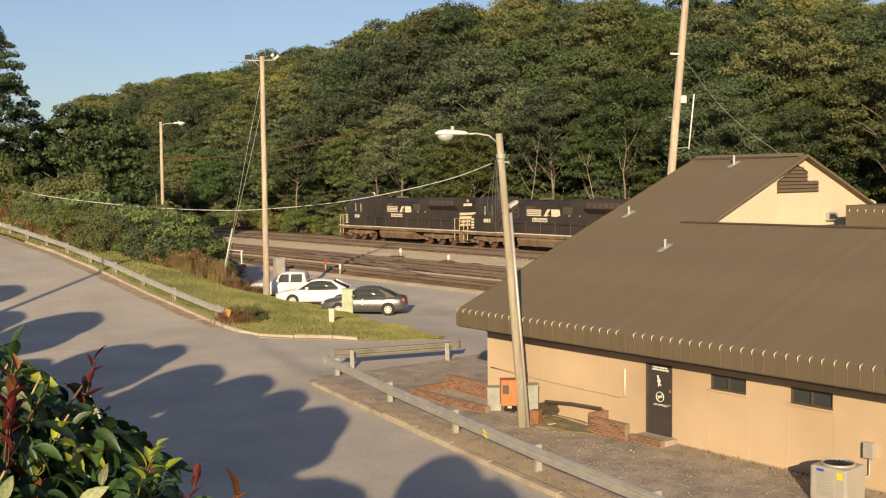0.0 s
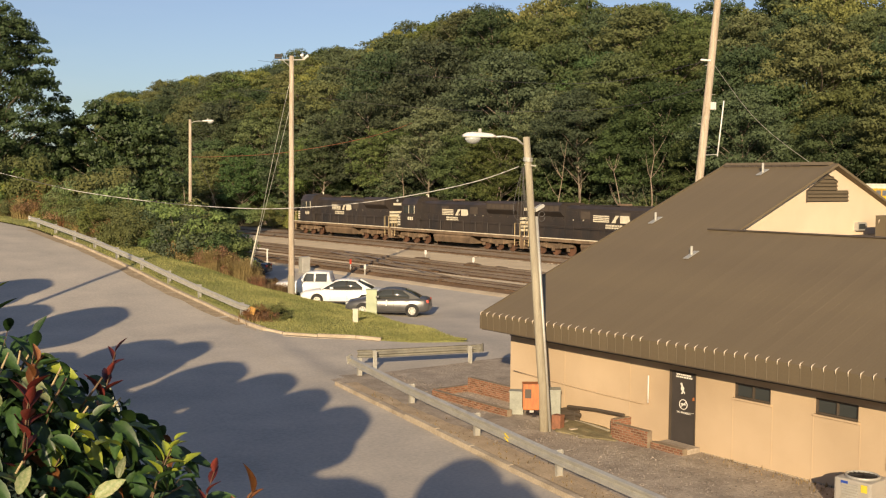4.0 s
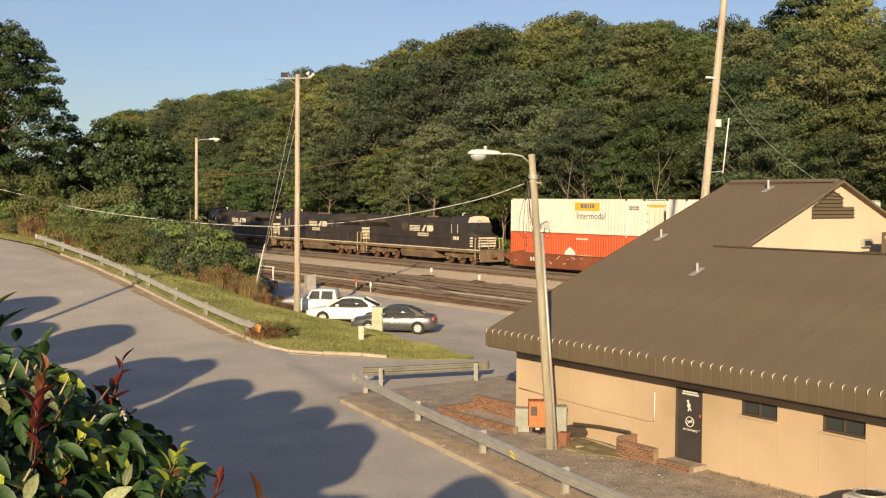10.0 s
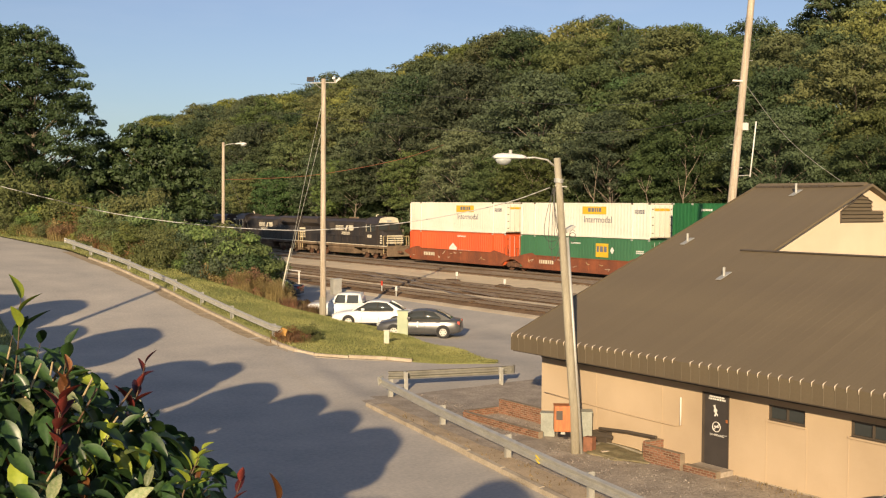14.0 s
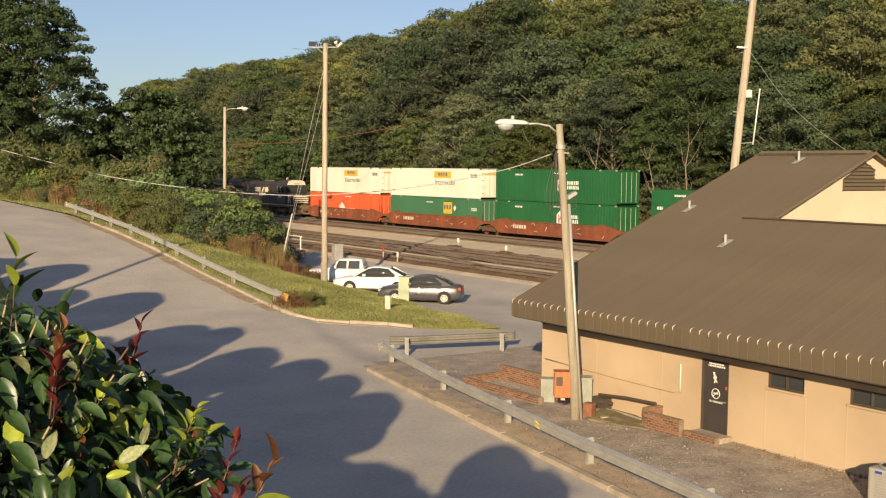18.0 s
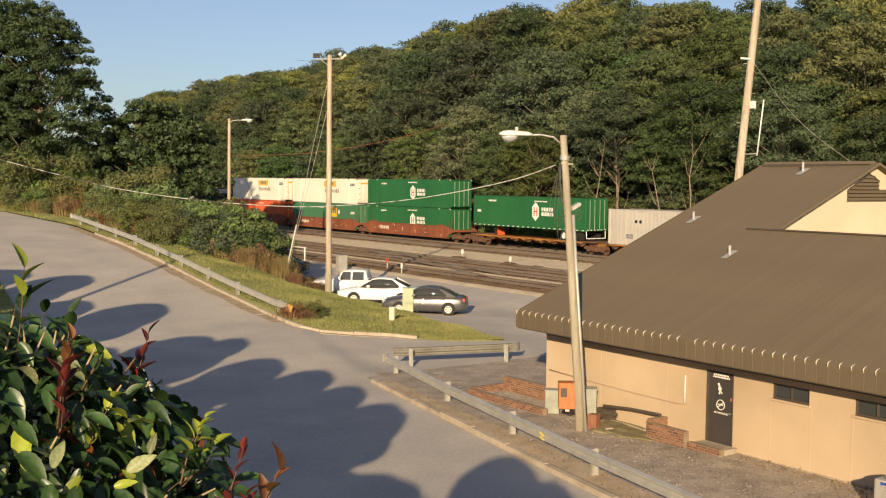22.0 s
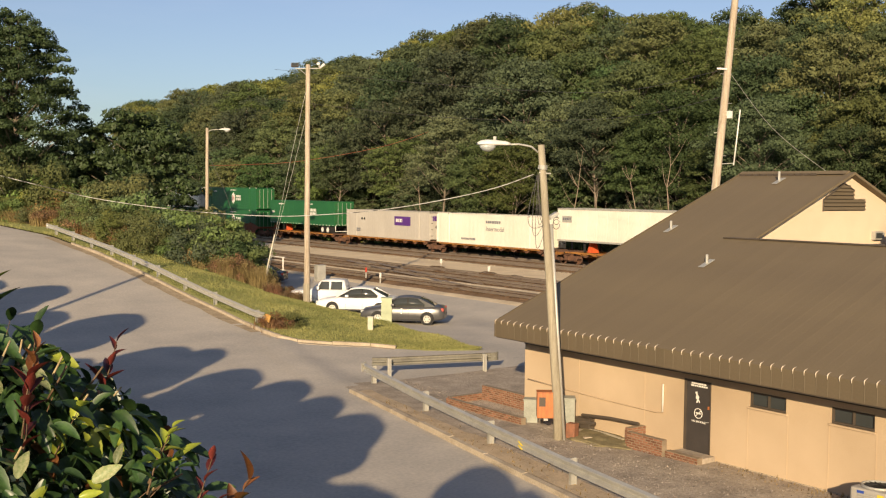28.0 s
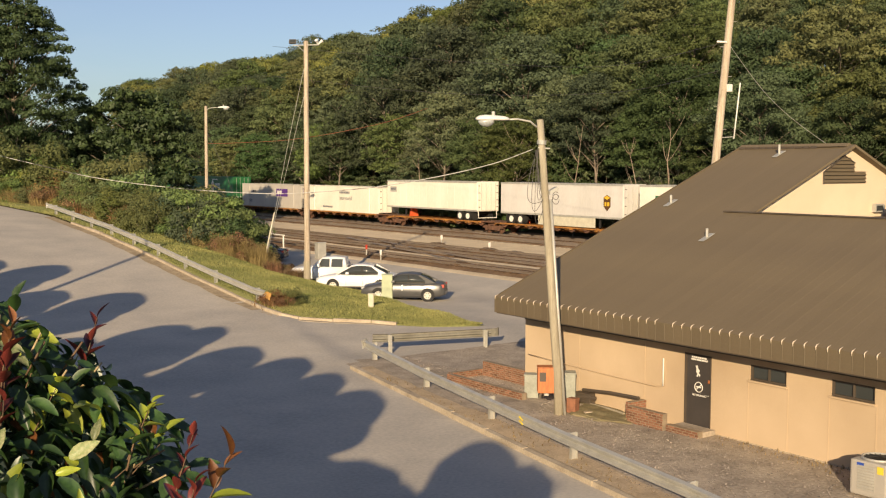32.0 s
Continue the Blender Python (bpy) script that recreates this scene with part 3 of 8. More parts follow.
kerb_run("kerb_yard", [(road_right(y), y) for y in (31.6, 28, 24, 20, 17, 13, 8, 2)], "worn concrete kerb along the road by the yard")
kerb_run("kerb_verge", [(25.75, 38.85), (25.0, 39.7), (23.6, 40.6), (22.45, 41.6), (21.9, 42.4), (21.85, 43.6), (22.0, 46.0), (22.05, 48.5), (22.05, 54), (22.05, 60), (22.0, 66), (22.0, 72)], "worn concrete kerb along the grass verge")
patch("verge_dirt", [lambda y: road_right(y) + 0.17, lambda y: road_right(y) + 0.55, lambda y: road_right(y) + 0.95], steps(-5, 31.5, 1.5), 0.05, M["dirt"], "bare brown dirt behind the kerb", "dirt", wob=0.06)

M["litter"] = mat("leaf_litter", (0.46, 0.37, 0.245), (0.25, 0.195, 0.125), 0.95, scale=2.5, fine=9, bump=0.5, dist=0.02, spec=0.1)
patch("road_edge_dirt", [lambda y: road_right(y) - 0.6 + 0.25 * noise.noise((y * 0.45, 3, 0)), lambda y: road_right(y) - 0.3, lambda y: road_right(y) + 0.02], steps(44.0, 76, 0.4), 0.02, M["litter"], "brown dirt and leaf litter washed along the kerb", "dirt")
WBEAM = [(0.0, -0.155), (0.08, -0.12), (0.08, -0.07), (0.0, -0.02), (0.0, 0.02), (0.08, 0.07), (0.08, 0.12), (0.0, 0.155), (-0.012, 0.155), (0.066, 0.12), (0.066, 0.075), (-0.012, 0.026), (-0.012, -0.026), (0.066, -0.075), (0.066, -0.12), (-0.012, -0.155)]


def guard_rail(pts, label, face, post_dz=0.0, skip=(), extra=(), steel="galv"):
    """Posts at the points, blocks, and a W-shaped beam on the face side; points are x, y."""
    ob = thing("guard_rail", Matrix(), label, "guard rail", "guard rails by the road")
    P = [Vector((x, y, ground(x, y))) for x, y in pts]
    for i, p in enumerate(P):
        if i in skip:
            continue
        d = (P[min(i + 1, len(P) - 1)] - P[max(0, i - 1)])
        rz = math.degrees(math.atan2(d.y, d.x))
        bm = bmesh.new()
        for a in ((-0.05, 0.05, -0.085, -0.075), (-0.05, 0.05, 0.075, 0.085), (-0.005, 0.005, -0.075, 0.075)):
            box(*a, -0.5, 0.70, 0, bm)
        post = part("post", bm, M["galv"], ob, m=pose(p.x, p.y, p.z, 0, 0, rz))
        part("block", box(-0.05, 0.05, 0.085 * face, 0.085 * face + 0.1 * face, 0.42, 0.70, 0.004) if face > 0 else box(-0.05, 0.05, -0.185, -0.085, 0.42, 0.70, 0.004), M["galv"], post)
    B = [p + Vector((0, 0, 0.56)) for p in P]
    full = [*extra[:1], *B, *extra[1:]]
    full = [Vector(v) for v in full if v is not None]
    bm = bmesh.new()
    rings = []
    fine = []
    for a, b in zip(full, full[1:]):
        fine += [a.lerp(b, k / 4) for k in range(4)]
    fine.append(full[-1])
    for i, c in enumerate(fine):
        d = (fine[min(i + 1, len(fine) - 1)] - fine[max(0, i - 1)])
        d.z = 0
        d.normalize()
        s = Vector((-d.y, d.x, 0)) * face
        rings.append([bm.verts.new(c + s * (u + 0.19) + Vector((0, 0, v))) for u, v in WBEAM])
    n = len(WBEAM)
    for a, b in zip(rings, rings[1:]):
        for k in range(n):
            bm.faces.new((a[k], a[(k + 1) % n], b[(k + 1) % n], b[k]))
    bm.faces.new(rings[0]), bm.faces.new(rings[-1][::-1])
    bmesh.ops.recalc_face_normals(bm, faces=bm.faces[:])
    part("beam", bm, M[steel], ob, "grey galvanised W-beam")
    return ob


def loft_strip(line, high, thick=0.02):
    """An upright plate bent along a line in plan."""
    bm = bmesh.new()
    rows = [[bm.verts.new((x, y + o_, z)) for o_, z in ((0, -high / 2), (0, high / 2), (thick, high / 2), (thick, -high / 2))] for x, y in line]
    for a, b in zip(rows, rows[1:]):
        for k in range(4):
            bm.faces.new((a[k], a[(k + 1) % 4], b[(k + 1) % 4], b[k]))
    bm.faces.new(rows[0]), bm.faces.new(rows[-1][::-1])
    bmesh.ops.recalc_face_normals(bm, faces=bm.faces[:])
    return bm


# darker than the steel of the other guard rails
M["dull_steel"] = mat("dark_grey_steel", (0.27, 0.26, 0.215), (0.17, 0.16, 0.13), 0.7, metal=0.2, scale=2.5, fine=30, bump=0.1)
rail1 = guard_rail([(20.75, 32.7), (19.49, 27.65), (18.5, 23.12), (17.55, 18.78), (16.75, 14.4), (15.8, 10.0), (14.8, 5.6)], "grey steel guard rail between the road and the yard", -1,
                   extra=((20.95, 33.35, 0.58),))
part("end_wing", prism([(-0.16, -0.16), (0.12, -0.16), (0.2, 0.0), (0.12, 0.17), (-0.16, 0.17)], 0, 0.03, "y"), M["galv"], rail1, "buckled end plate", m=pose(20.72, 33.3, 0.6, 0, -12, 20))
ym = bmesh.new()
a, b = Vector((18.5, 23.12)), Vector((17.55, 18.78))
pm = a.lerp(b, 0.50)
for z in (0.60, 0.50):
    tube([(pm.x - 0.285, pm.y + 0.08, z + 0.03), (pm.x - 0.30, pm.y - 0.08, z - 0.05)], 0.02, 5, ym)
part("paint_mark", ym, M["yellow"], rail1, "splash of yellow paint")
rail2 = guard_rail([(22.1, 33.75), (25.85, 32.75)], "short grey guard rail across the end of the yard", 1, extra=((21.5, 33.9, 0.6), (26.35, 32.6, 0.57)), steel="dull_steel")
part("end_wing", loft_strip([(0.0, 0.0), (0.16, 0.01), (0.3, 0.05), (0.38, 0.14), (0.36, 0.24)], 0.31), M["dull_steel"], rail2, "grey curled end plate", m=pose(26.2, 32.82, 0.57, 0, 0, -15))
M["spine_end"] = mat("rusty_orange_marker", (0.55, 0.30, 0.06), (0.20, 0.11, 0.05), 0.8, scale=6, fine=30, bump=0.1)
rail3 = guard_rail([(22.55, 46.6 + 3.81 * k - (0.9 if k == 0 else 0)) for k in range(9)], "long grey guard rail along the climbing road", 1, extra=((22.5, 44.4, 1.22), (22.5, 78.4, 4.25)))
part("end_wing", prism([(-0.2, -0.18), (0.15, -0.14), (0.22, 0.05), (0.1, 0.18), (-0.18, 0.15)], 0, 0.04, "x"), M["spine_end"], rail3, "crumpled orange-yellow end marker", m=pose(22.35, 44.35, 1.15, 10, 15, 25))
part("end_plate", box(-0.02, 0.02, -0.25, 0.0, -0.17, 0.17, 0.01), M["white"], rail3, "white end plate", m=pose(22.3, 78.5, 4.25))


def wire(name, pts, r, material, label, group=""):
    """A cable along sagging points, smoothed."""
    P = [Vector(p) for p in pts]
    out = []
    for i in range(len(P) - 1):
        p0, p1, p2, p3 = P[max(0, i - 1)], P[i], P[i + 1], P[min(len(P) - 1, i + 2)]
        for k in range(6):
            t = k / 6
            out.append(0.5 * ((2 * p1) + (p2 - p0) * t + (2 * p0 - 5 * p1 + 4 * p2 - p3) * t * t + (3 * p1 - p0 - 3 * p2 + p3) * t ** 3))
    out.append(P[-1])
    return tagged(part(name, tube(out, r, 6), material, smooth=True), label, "cable", group)


def pole(name, base, top, r0, r1, material, label, category="pole"):
    b, t = Vector(base), Vector(top)
    ob = thing(name, Matrix.Translation(b), label, category)
    n = 7
    pts = [(t - b) * (i / n) + Vector((0.012 * math.sin(i * 2.1), 0.012 * math.cos(i * 1.7), 0)) for i in range(n + 1)]
    pts[0].z -= 0.6
    part("shaft", tube(pts, [r0 + (r1 - r0) * i / n for i in range(n + 1)], 14), material, ob, smooth=True)
    return ob


def cobra_lamp(parent, at, toward, r=0.03, size=1.0):
    """Curved arm and a drop-lens street-light head."""
    a, h = Vector(at), Vector(toward)
    d = (h - a)
    d.z = 0
    L = d.length
    d.normalize()
    pts = [a, a + d * L * 0.12 + Vector((0, 0, 0.16)), a + d * L * 0.35 + Vector((0, 0, 0.22)), a + d * L * 0.55 + Vector((0, 0, 0.2))]
    part("arm", tube(pts, r, 8), M["galv"], parent, smooth=True)
    e = a + d * L * 0.5 + Vector((0, 0, 0.2))
    bm = bmesh.new()
    R = Matrix.Translation(e) @ Matrix.Rotation(math.atan2(d.y, d.x), 4, "Z")
    sec = [(0.0, 0.05, 0.05), (0.1, 0.09, 0.085), (0.35, 0.14, 0.11), (0.6, 0.19, 0.12), (0.75, 0.17, 0.10), (0.84, 0.09, 0.05)]
    rings = []
    for x, w, hh in sec:
        x, w, hh = x * size, w * size, hh * size
        rings.append([bm.verts.new(R @ Vector((x, w * math.cos(k * math.pi / 6), hh * math.sin(k * math.pi / 6) if k <= 6 else 0.25 * hh * math.sin(k * math.pi / 6)))) for k in range(12)])
    for p, q in zip(rings, rings[1:]):
        for k in range(12):
            bm.faces.new((p[k], q[k], q[(k + 1) % 12], p[(k + 1) % 12]))
    bm.faces.new(rings[0]), bm.faces.new(rings[-1][::-1])
    bmesh.ops.recalc_face_normals(bm, faces=bm.faces[:])
    head = part("lamp_head", bm, M["white"], parent, "pale grey street-light head", smooth=True)
    lens = bmesh.new()
    bmesh.ops.create_uvsphere(lens, u_segments=14, v_segments=8, radius=0.17 * size)
    for v in lens.verts:
        v.co.z = min(0.0, v.co.z) * 0.95 - 0.02 * size
        v.co.x *= 1.25
    part("lens", lens, M["lens"], head, "clear drop lens", smooth=True, m=R @ Matrix.Translation((0.58 * size, 0, 0)))
    part("photocell", tube([R @ Vector((0.4 * size, 0, 0.1 * size)), R @ Vector((0.4 * size, 0, 0.2 * size))], 0.045 * size, 10), M["galv"], head)


M["lens"] = mat("lamp_lens", (0.46, 0.48, 0.47), (0.36, 0.38, 0.37), 0.2, scale=5, fine=30, bump=0.0, spec=0.7)
lp = pole("street_lamp", (20.51, 22.54, 0.0), (20.28, 23.24, 8.33), 0.13, 0.097, M["wood"], "leaning weathered wooden pole with a street light", "street lamp")
o = Vector((20.51, 22.54, 0))
cobra_lamp(lp, Vector((20.2, 23.28, 8.12)) - o, Vector((18.72, 23.95, 8.12)) - o, 0.028, 1.12)
part("band", disc(Vector((20.3, 23.18, 7.7)) - o, (0.03, -0.08, 1), 0.135, 0.12, 14), M["galv"], lp)
part("bracket", tube([Vector((20.18, 23.2, 7.55)) - o, Vector((20.45, 23.0, 7.52)) - o], 0.022, 6), M["galv"], lp)
rng = random.Random(3)
for k in range(7):
    a0 = Vector((20.12 + rng.uniform(-0.05, 0.1), 23.2, 7.5)) - o
    dl, side = rng.uniform(0.6, 1.5), rng.uniform(-0.42, 0.05)
    e0 = Vector((20.33, 23.0, 6.9 - rng.uniform(0, 0.9))) - o
    run = [a0.lerp(e0, t) + Vector((side, -0.3 * side, -dl)) * (math.sin(math.pi * t) ** 0.8) for t in np.linspace(0, 1, 12)]
    part("cable_loop", tube(run, 0.008, 5), M["cable"], lp, "slack grey cable loop", smooth=True)
for k in range(2):
    c = Vector((20.55, 22.85, 6.2 - 0.1 * k)) - o
    ring = [c + Vector((0.065 * math.cos(a) * (1 + 0.25 * k), -0.05 * math.cos(a), (0.11 + 0.03 * k) * math.sin(a))) for a in np.linspace(0.6, 2 * math.pi, 14)]
    part("cable_coil", tube(ring, 0.009, 5), M["cable"], lp, "hanging loop of cable", smooth=True)
fl = prism([(-0.1, -0.08), (0.22, 0.04), (0.26, 0.1), (0.2, 0.16), (-0.1, 0.06)], -0.13, 0.13, "y")
part("floodlight", fl, M["galv"], lp, "small grey floodlight", m=pose(*(Vector((20.42, 22.9, 6.3)) - o), 0, -10, -20) @ Matrix.Diagonal((0.8, 0.8, 0.8, 1)))
part("conduit", tube([Vector((20.45, 22.955, 6.1)) - o, Vector((20.54, 22.705, 3.0)) - o, Vector((20.62, 22.455, 0.0)) - o], 0.045, 8), M["galv"], lp, "grey conduit down the pole", smooth=True)
ob = part("fuse_box", box(-0.26, 0.26, -0.2, 0.2, -0.36, 0.36, 0.03), M["orange"], None, m=pose(20.34, 22.94, 0.98, 0, 0, -38))
tagged(ob, "rust-orange steel box on the leaning pole", "electric box")
part("dark_panel", box(-0.2, -0.02, -0.206, -0.2, -0.02, 0.24, 0.003), M["trim"], ob)
part("lid_edge", box(-0.27, 0.27, -0.21, 0.21, 0.36, 0.385, 0.01), M["orange"], ob)
part("bracket", box(-0.06, 0.06, -0.08, 0.08, -0.45, -0.36), M["galv"], ob)


M["green_box"] = mat("pale_green_enamel", (0.42, 0.47, 0.30), (0.33, 0.37, 0.24), 0.5, scale=3, fine=40, bump=0.05)
M["grey_box"] = mat("weathered_grey_enamel", (0.36, 0.37, 0.31), (0.22, 0.23, 0.19), 0.6, scale=3, fine=40, bump=0.08)


def cabinet(x, y, w, d, h, material, label, rz=0.0, z=None):
    ob = thing("utility_cabinet", pose(x, y, ground(x, y) if z is None else z, 0, 0, rz), label, "cabinet", "utility boxes outdoors")
    part("body", box(-w / 2, w / 2, -d / 2, d / 2, -0.05, h, 0.015), material, ob)
    part("lid", box(-w / 2 - 0.02, w / 2 + 0.02, -d / 2 - 0.02, d / 2 + 0.02, h, h + 0.035, 0.01), material, ob)
    part("door", box(-w / 2 + 0.05, w / 2 - 0.05, -d / 2 - 0.012, -d / 2, 0.06, h - 0.06, 0.004), material, ob)
    return ob


cabinet(21.35, 24.75, 0.42, 0.36, 0.72, M["grey_box"], "pale grey meter cabinet by the areaway", -45)
cabinet(21.62, 23.45, 0.45, 0.45, 0.95, M["grey_box"], "pale grey cabinet behind the leaning pole", -40)
part("stub", box(-0.14, 0.14, -0.14, 0.14, 0, 0.42, 0.02), M["brick"], None, m=pose(21.0, 22.55, 0.02, 0, 3, 20))
tagged(bpy.data.objects["stub"], "short rusty block beside the leaning pole", "block")
M["blue"] = mat("blue_enamel", (0.03, 0.08, 0.4), (0.02, 0.06, 0.3), 0.5, bump=0.0)
M["red_cable"] = mat("rusty_cable", (0.35, 0.12, 0.06), (0.25, 0.08, 0.04), 0.7, bump=0.0)
# stretches that catch the sun are pale in the colour, the others dark
M["white_cable"] = mat("part_lit_cable", (0.55, 0.53, 0.48), (0.09, 0.085, 0.08), 0.5, scale=0.5, fine=3, bump=0.0, spread=-0.12)
M["ac"] = mat("grey_beige_enamel", (0.40, 0.37, 0.32), (0.33, 0.31, 0.27), 0.5, scale=3, fine=40, bump=0.05)
cabinet(30.75, 47.3, 0.56, 0.5, 1.28, M["green_box"], "pale green utility cabinet on the grass verge", -35)
cabinet(26.9, 42.75, 0.25, 0.2, 0.72, M["ivory"], "small pale pedestal box on the grass verge", -35)
# pipes and boards along the wall
part("wall_pipe", tube([(WX - 0.04, 20.21, 1.78), (WX - 0.04, 20.21, 1.02), (WX - 0.04, 20.45, 0.98), (WX - 0.04, 22.3, 1.0), (WX - 0.04, 24.3, 1.05), (WX - 0.04, 25.9, 1.1)], 0.018, 8), M["stucco"], depot, "thin pipe along the wall", smooth=True)
part("standpipe", tube([(WX - 0.06, 20.21, 1.04), (WX - 0.06, 20.21, 1.8)], 0.022, 8), M["white"], depot, smooth=True)
for k, (a, b, r) in enumerate((((22.05, 23.25, 0.43), (22.02, 20.95, 0.58), 0.05), ((22.0, 23.0, 0.06), (21.8, 21.3, 0.1), 0.04), ((21.85, 23.4, 0.2), (22.05, 22.7, 0.26), 0.06))):
    tagged(part("scrap_timber", tube([a, Vector(a).lerp(Vector(b), 0.5) + Vector((0, 0, 0.03)), b], r, 7), M["trim"] if k != 1 else M["wood"]), "old dark timber lying along the wall", "timber", "scrap by the wall")
for x, y, sx, sy, rz in ((21.55, 22.9, 0.6, 0.16, 30), (21.4, 22.0, 0.75, 0.1, -15)):
    tagged(part("board", box(-sx / 2, sx / 2, -sy / 2, sy / 2, 0, 0.05, 0.008), M["pale_wood"], None, m=pose(x, y, 0.05, 0, 3, rz)), "pale board lying on the gravel", "board", "scrap by the wall")
tagged(part("scrap_block", box(-0.12, 0.12, -0.3, 0.3, -0.05, 0.37, 0.02), M["trim"], None, m=pose(22.05, 23.15, 0.0, 0, 0, 4)), "dark old timber block against the wall", "timber", "scrap by the wall")
M["mossy_dirt"] = mat("mossy_dirt", (0.30, 0.25, 0.14), (0.14, 0.125, 0.07), 0.95, scale=3, fine=25, bump=0.6, dist=0.02, spec=0.1)
bm = bmesh.new()
bmesh.ops.create_icosphere(bm, subdivisions=4, radius=1.0)
for v in bm.verts:
    k = 1 + 0.3 * noise.noise(v.co * 2.1)
    v.co = Vector((v.co.x * 0.75 * k, v.co.y * 1.35 * k, max(-0.05, v.co.z * 0.09 * k)))
tagged(part("dirt_patch", bm, M["mossy_dirt"], None, smooth=True, m=pose(21.55, 22.1, 0.02)), "low patch of mossy dirt against the wall", "dirt")

# air conditioner
ac = thing("air_conditioner", pose(20.95, 12.95, 0.0, 0, 0, 3), "grey outdoor air conditioning unit on a pad", "air conditioner")
part("pad", box(-0.5, 0.5, -0.5, 0.5, -0.12, 0.02, 0.01), M["concrete"], ac)
part("casing", box(-0.42, 0.42, -0.42, 0.42, 0.06, 0.82, 0.05), M["ac"], ac)
for k in range(9):
    part("louvre", box(-0.432, -0.42, -0.14, 0.24, 0.2 + k * 0.06, 0.235 + k * 0.06), M["galv"], ac)
part("fan_ring", tube([(0.34 * math.cos(a), 0.34 * math.sin(a), 0.84) for a in np.linspace(0, 2 * math.pi, 25)], 0.03, 6, cap=False), M["galv"], ac)
part("fan_well", disc((0, 0, 0.825), (0, 0, 1), 0.33, 0.01, 24), M["black"], ac)
for k in range(8):
    a = k * math.pi / 8
    part("grille_bar", tube([(0.33 * math.cos(a), 0.33 * math.sin(a), 0.845), (0, 0, 0.875), (-0.33 * math.cos(a), -0.33 * math.sin(a), 0.845)], 0.006, 5), M["black"], ac)
part("sticker", box(-0.427, -0.42, -0.34, -0.2, 0.6, 0.76), M["yellow"], ac, "yellow energy label")
part("badge", box(-0.427, -0.42, 0.1, 0.26, 0.7, 0.77), M["blue"], ac, "blue maker's badge")
eb = part("switch_box", box(WX - 0.14, WX, 12.8, 13.05, 0.75, 1.1, 0.012), M["galv"], None)
tagged(eb, "grey electrical switch box on the wall", "electric box")
part("conduit", tube([(WX - 0.07, 12.92, 0.75), (WX - 0.07, 12.92, 0.35), (WX - 0.3, 13.2, 0.2), (21.4, 13.7, 0.25)], 0.02, 7), M["galv"], eb, smooth=True)

# tall poles
p1 = pole("floodlight_pole", (30.16, 54.83, 0.43), (30.62, 55.61, 14.19), 0.18, 0.13, M["pale_wood"], "tall pale wooden pole with floodlights on the verge")
o = Vector((30.16, 54.83, 0.43))
part("crossarm", tube([Vector((30.0, 56.05, 13.95)) - o, Vector((31.2, 55.1, 13.98)) - o], 0.03, 6), M["galv"], p1)
part("brace", tube([Vector((30.2, 55.85, 13.93)) - o, Vector((30.55, 55.5, 13.5)) - o], 0.014, 6), M["galv"], p1)
f1 = part("floodlight", box(-0.26, 0.26, -0.1, 0.08, -0.16, 0.16, 0.02), M["trim"], p1, "square dark floodlight", m=pose(*(Vector((29.98, 56.0, 14.15)) - o), -20, 0, -38) @ Matrix.Diagonal((0.8, 0.8, 0.75, 1)))
part("lens", box(-0.21, 0.21, -0.112, -0.1, -0.12, 0.12), M["pane"], f1)
for dx_ in (-0.13, 0.13):
    part("spotlight", tube([(0, 0, 0), (dx_, -0.1, 0.15), (dx_ * 1.6, -0.16, 0.22)], [0.05, 0.07, 0.1], 8), M["white"], p1, "small white spotlight", m=Matrix.Translation(Vector((31.15, 55.15, 14.0)) - o))
part("stain", tube([Vector((30.17, 54.85, 0.35)) - o, Vector((30.185, 54.88, 1.6)) - o], [0.206, 0.2], 14, cap=False), M["wood"], p1, "darker weathered foot of the pole")
p2 = pole("street_lamp", (40.6, 92.7, 0.8), (40.9, 93.27, 12.5), 0.17, 0.13, M["pale_wood"], "pale wooden pole with a street light above the thicket", "street lamp")
cobra_lamp(p2, Vector((40.95, 93.2, 12.15)) - Vector((40.6, 92.7, 0.8)), Vector((42.6, 91.9, 12.2)) - Vector((40.6, 92.7, 0.8)), 0.03, 1.25)
p3 = pole("utility_pole", (40.15, 34.33, 0.3), (42.12, 34.15, 18.4), 0.225, 0.155, M["pale_wood"], "tall leaning wooden utility pole behind the building")
o = Vector((40.15, 34.33, 0.3))
part("meter_can", box(-0.1, 0.1, -0.1, 0.1, -0.18, 0.18, 0.02), M["white"], p3, "small white box on the pole", m=Matrix.Translation(Vector((41.42, 33.95, 10.75)) - o))
st = part("standoff_pipe", tube([Vector((41.93, 33.74, 11.0)) - o, Vector((41.58, 33.77, 8.35)) - o], 0.035, 7), M["white"], p3, "white standoff pipe", smooth=True)
part("standoff", tube([Vector((41.6, 33.77, 8.45)) - o, Vector((40.95, 34.2, 8.4)) - o], 0.02, 5), M["galv"], p3)
part("insulator", tube([Vector((41.35, 34.1, 12.9)) - o, Vector((41.1, 34.5, 12.95)) - o], 0.05, 7), M["white"], p3)
for z, s in ((8.5, 1), (9.6, -1), (11.0, 1), (12.4, -1), (13.6, 1)):
    part("step_bolt", tube([Vector((40.15 + 0.109 * z, 34.33 - 0.01 * z, 0.3 + z)) - o, Vector((40.15 + 0.109 * z + 0.28 * s, 34.33 - 0.01 * z - 0.2 * s, 0.3 + z)) - o], 0.012, 5), M["galv"], p3)

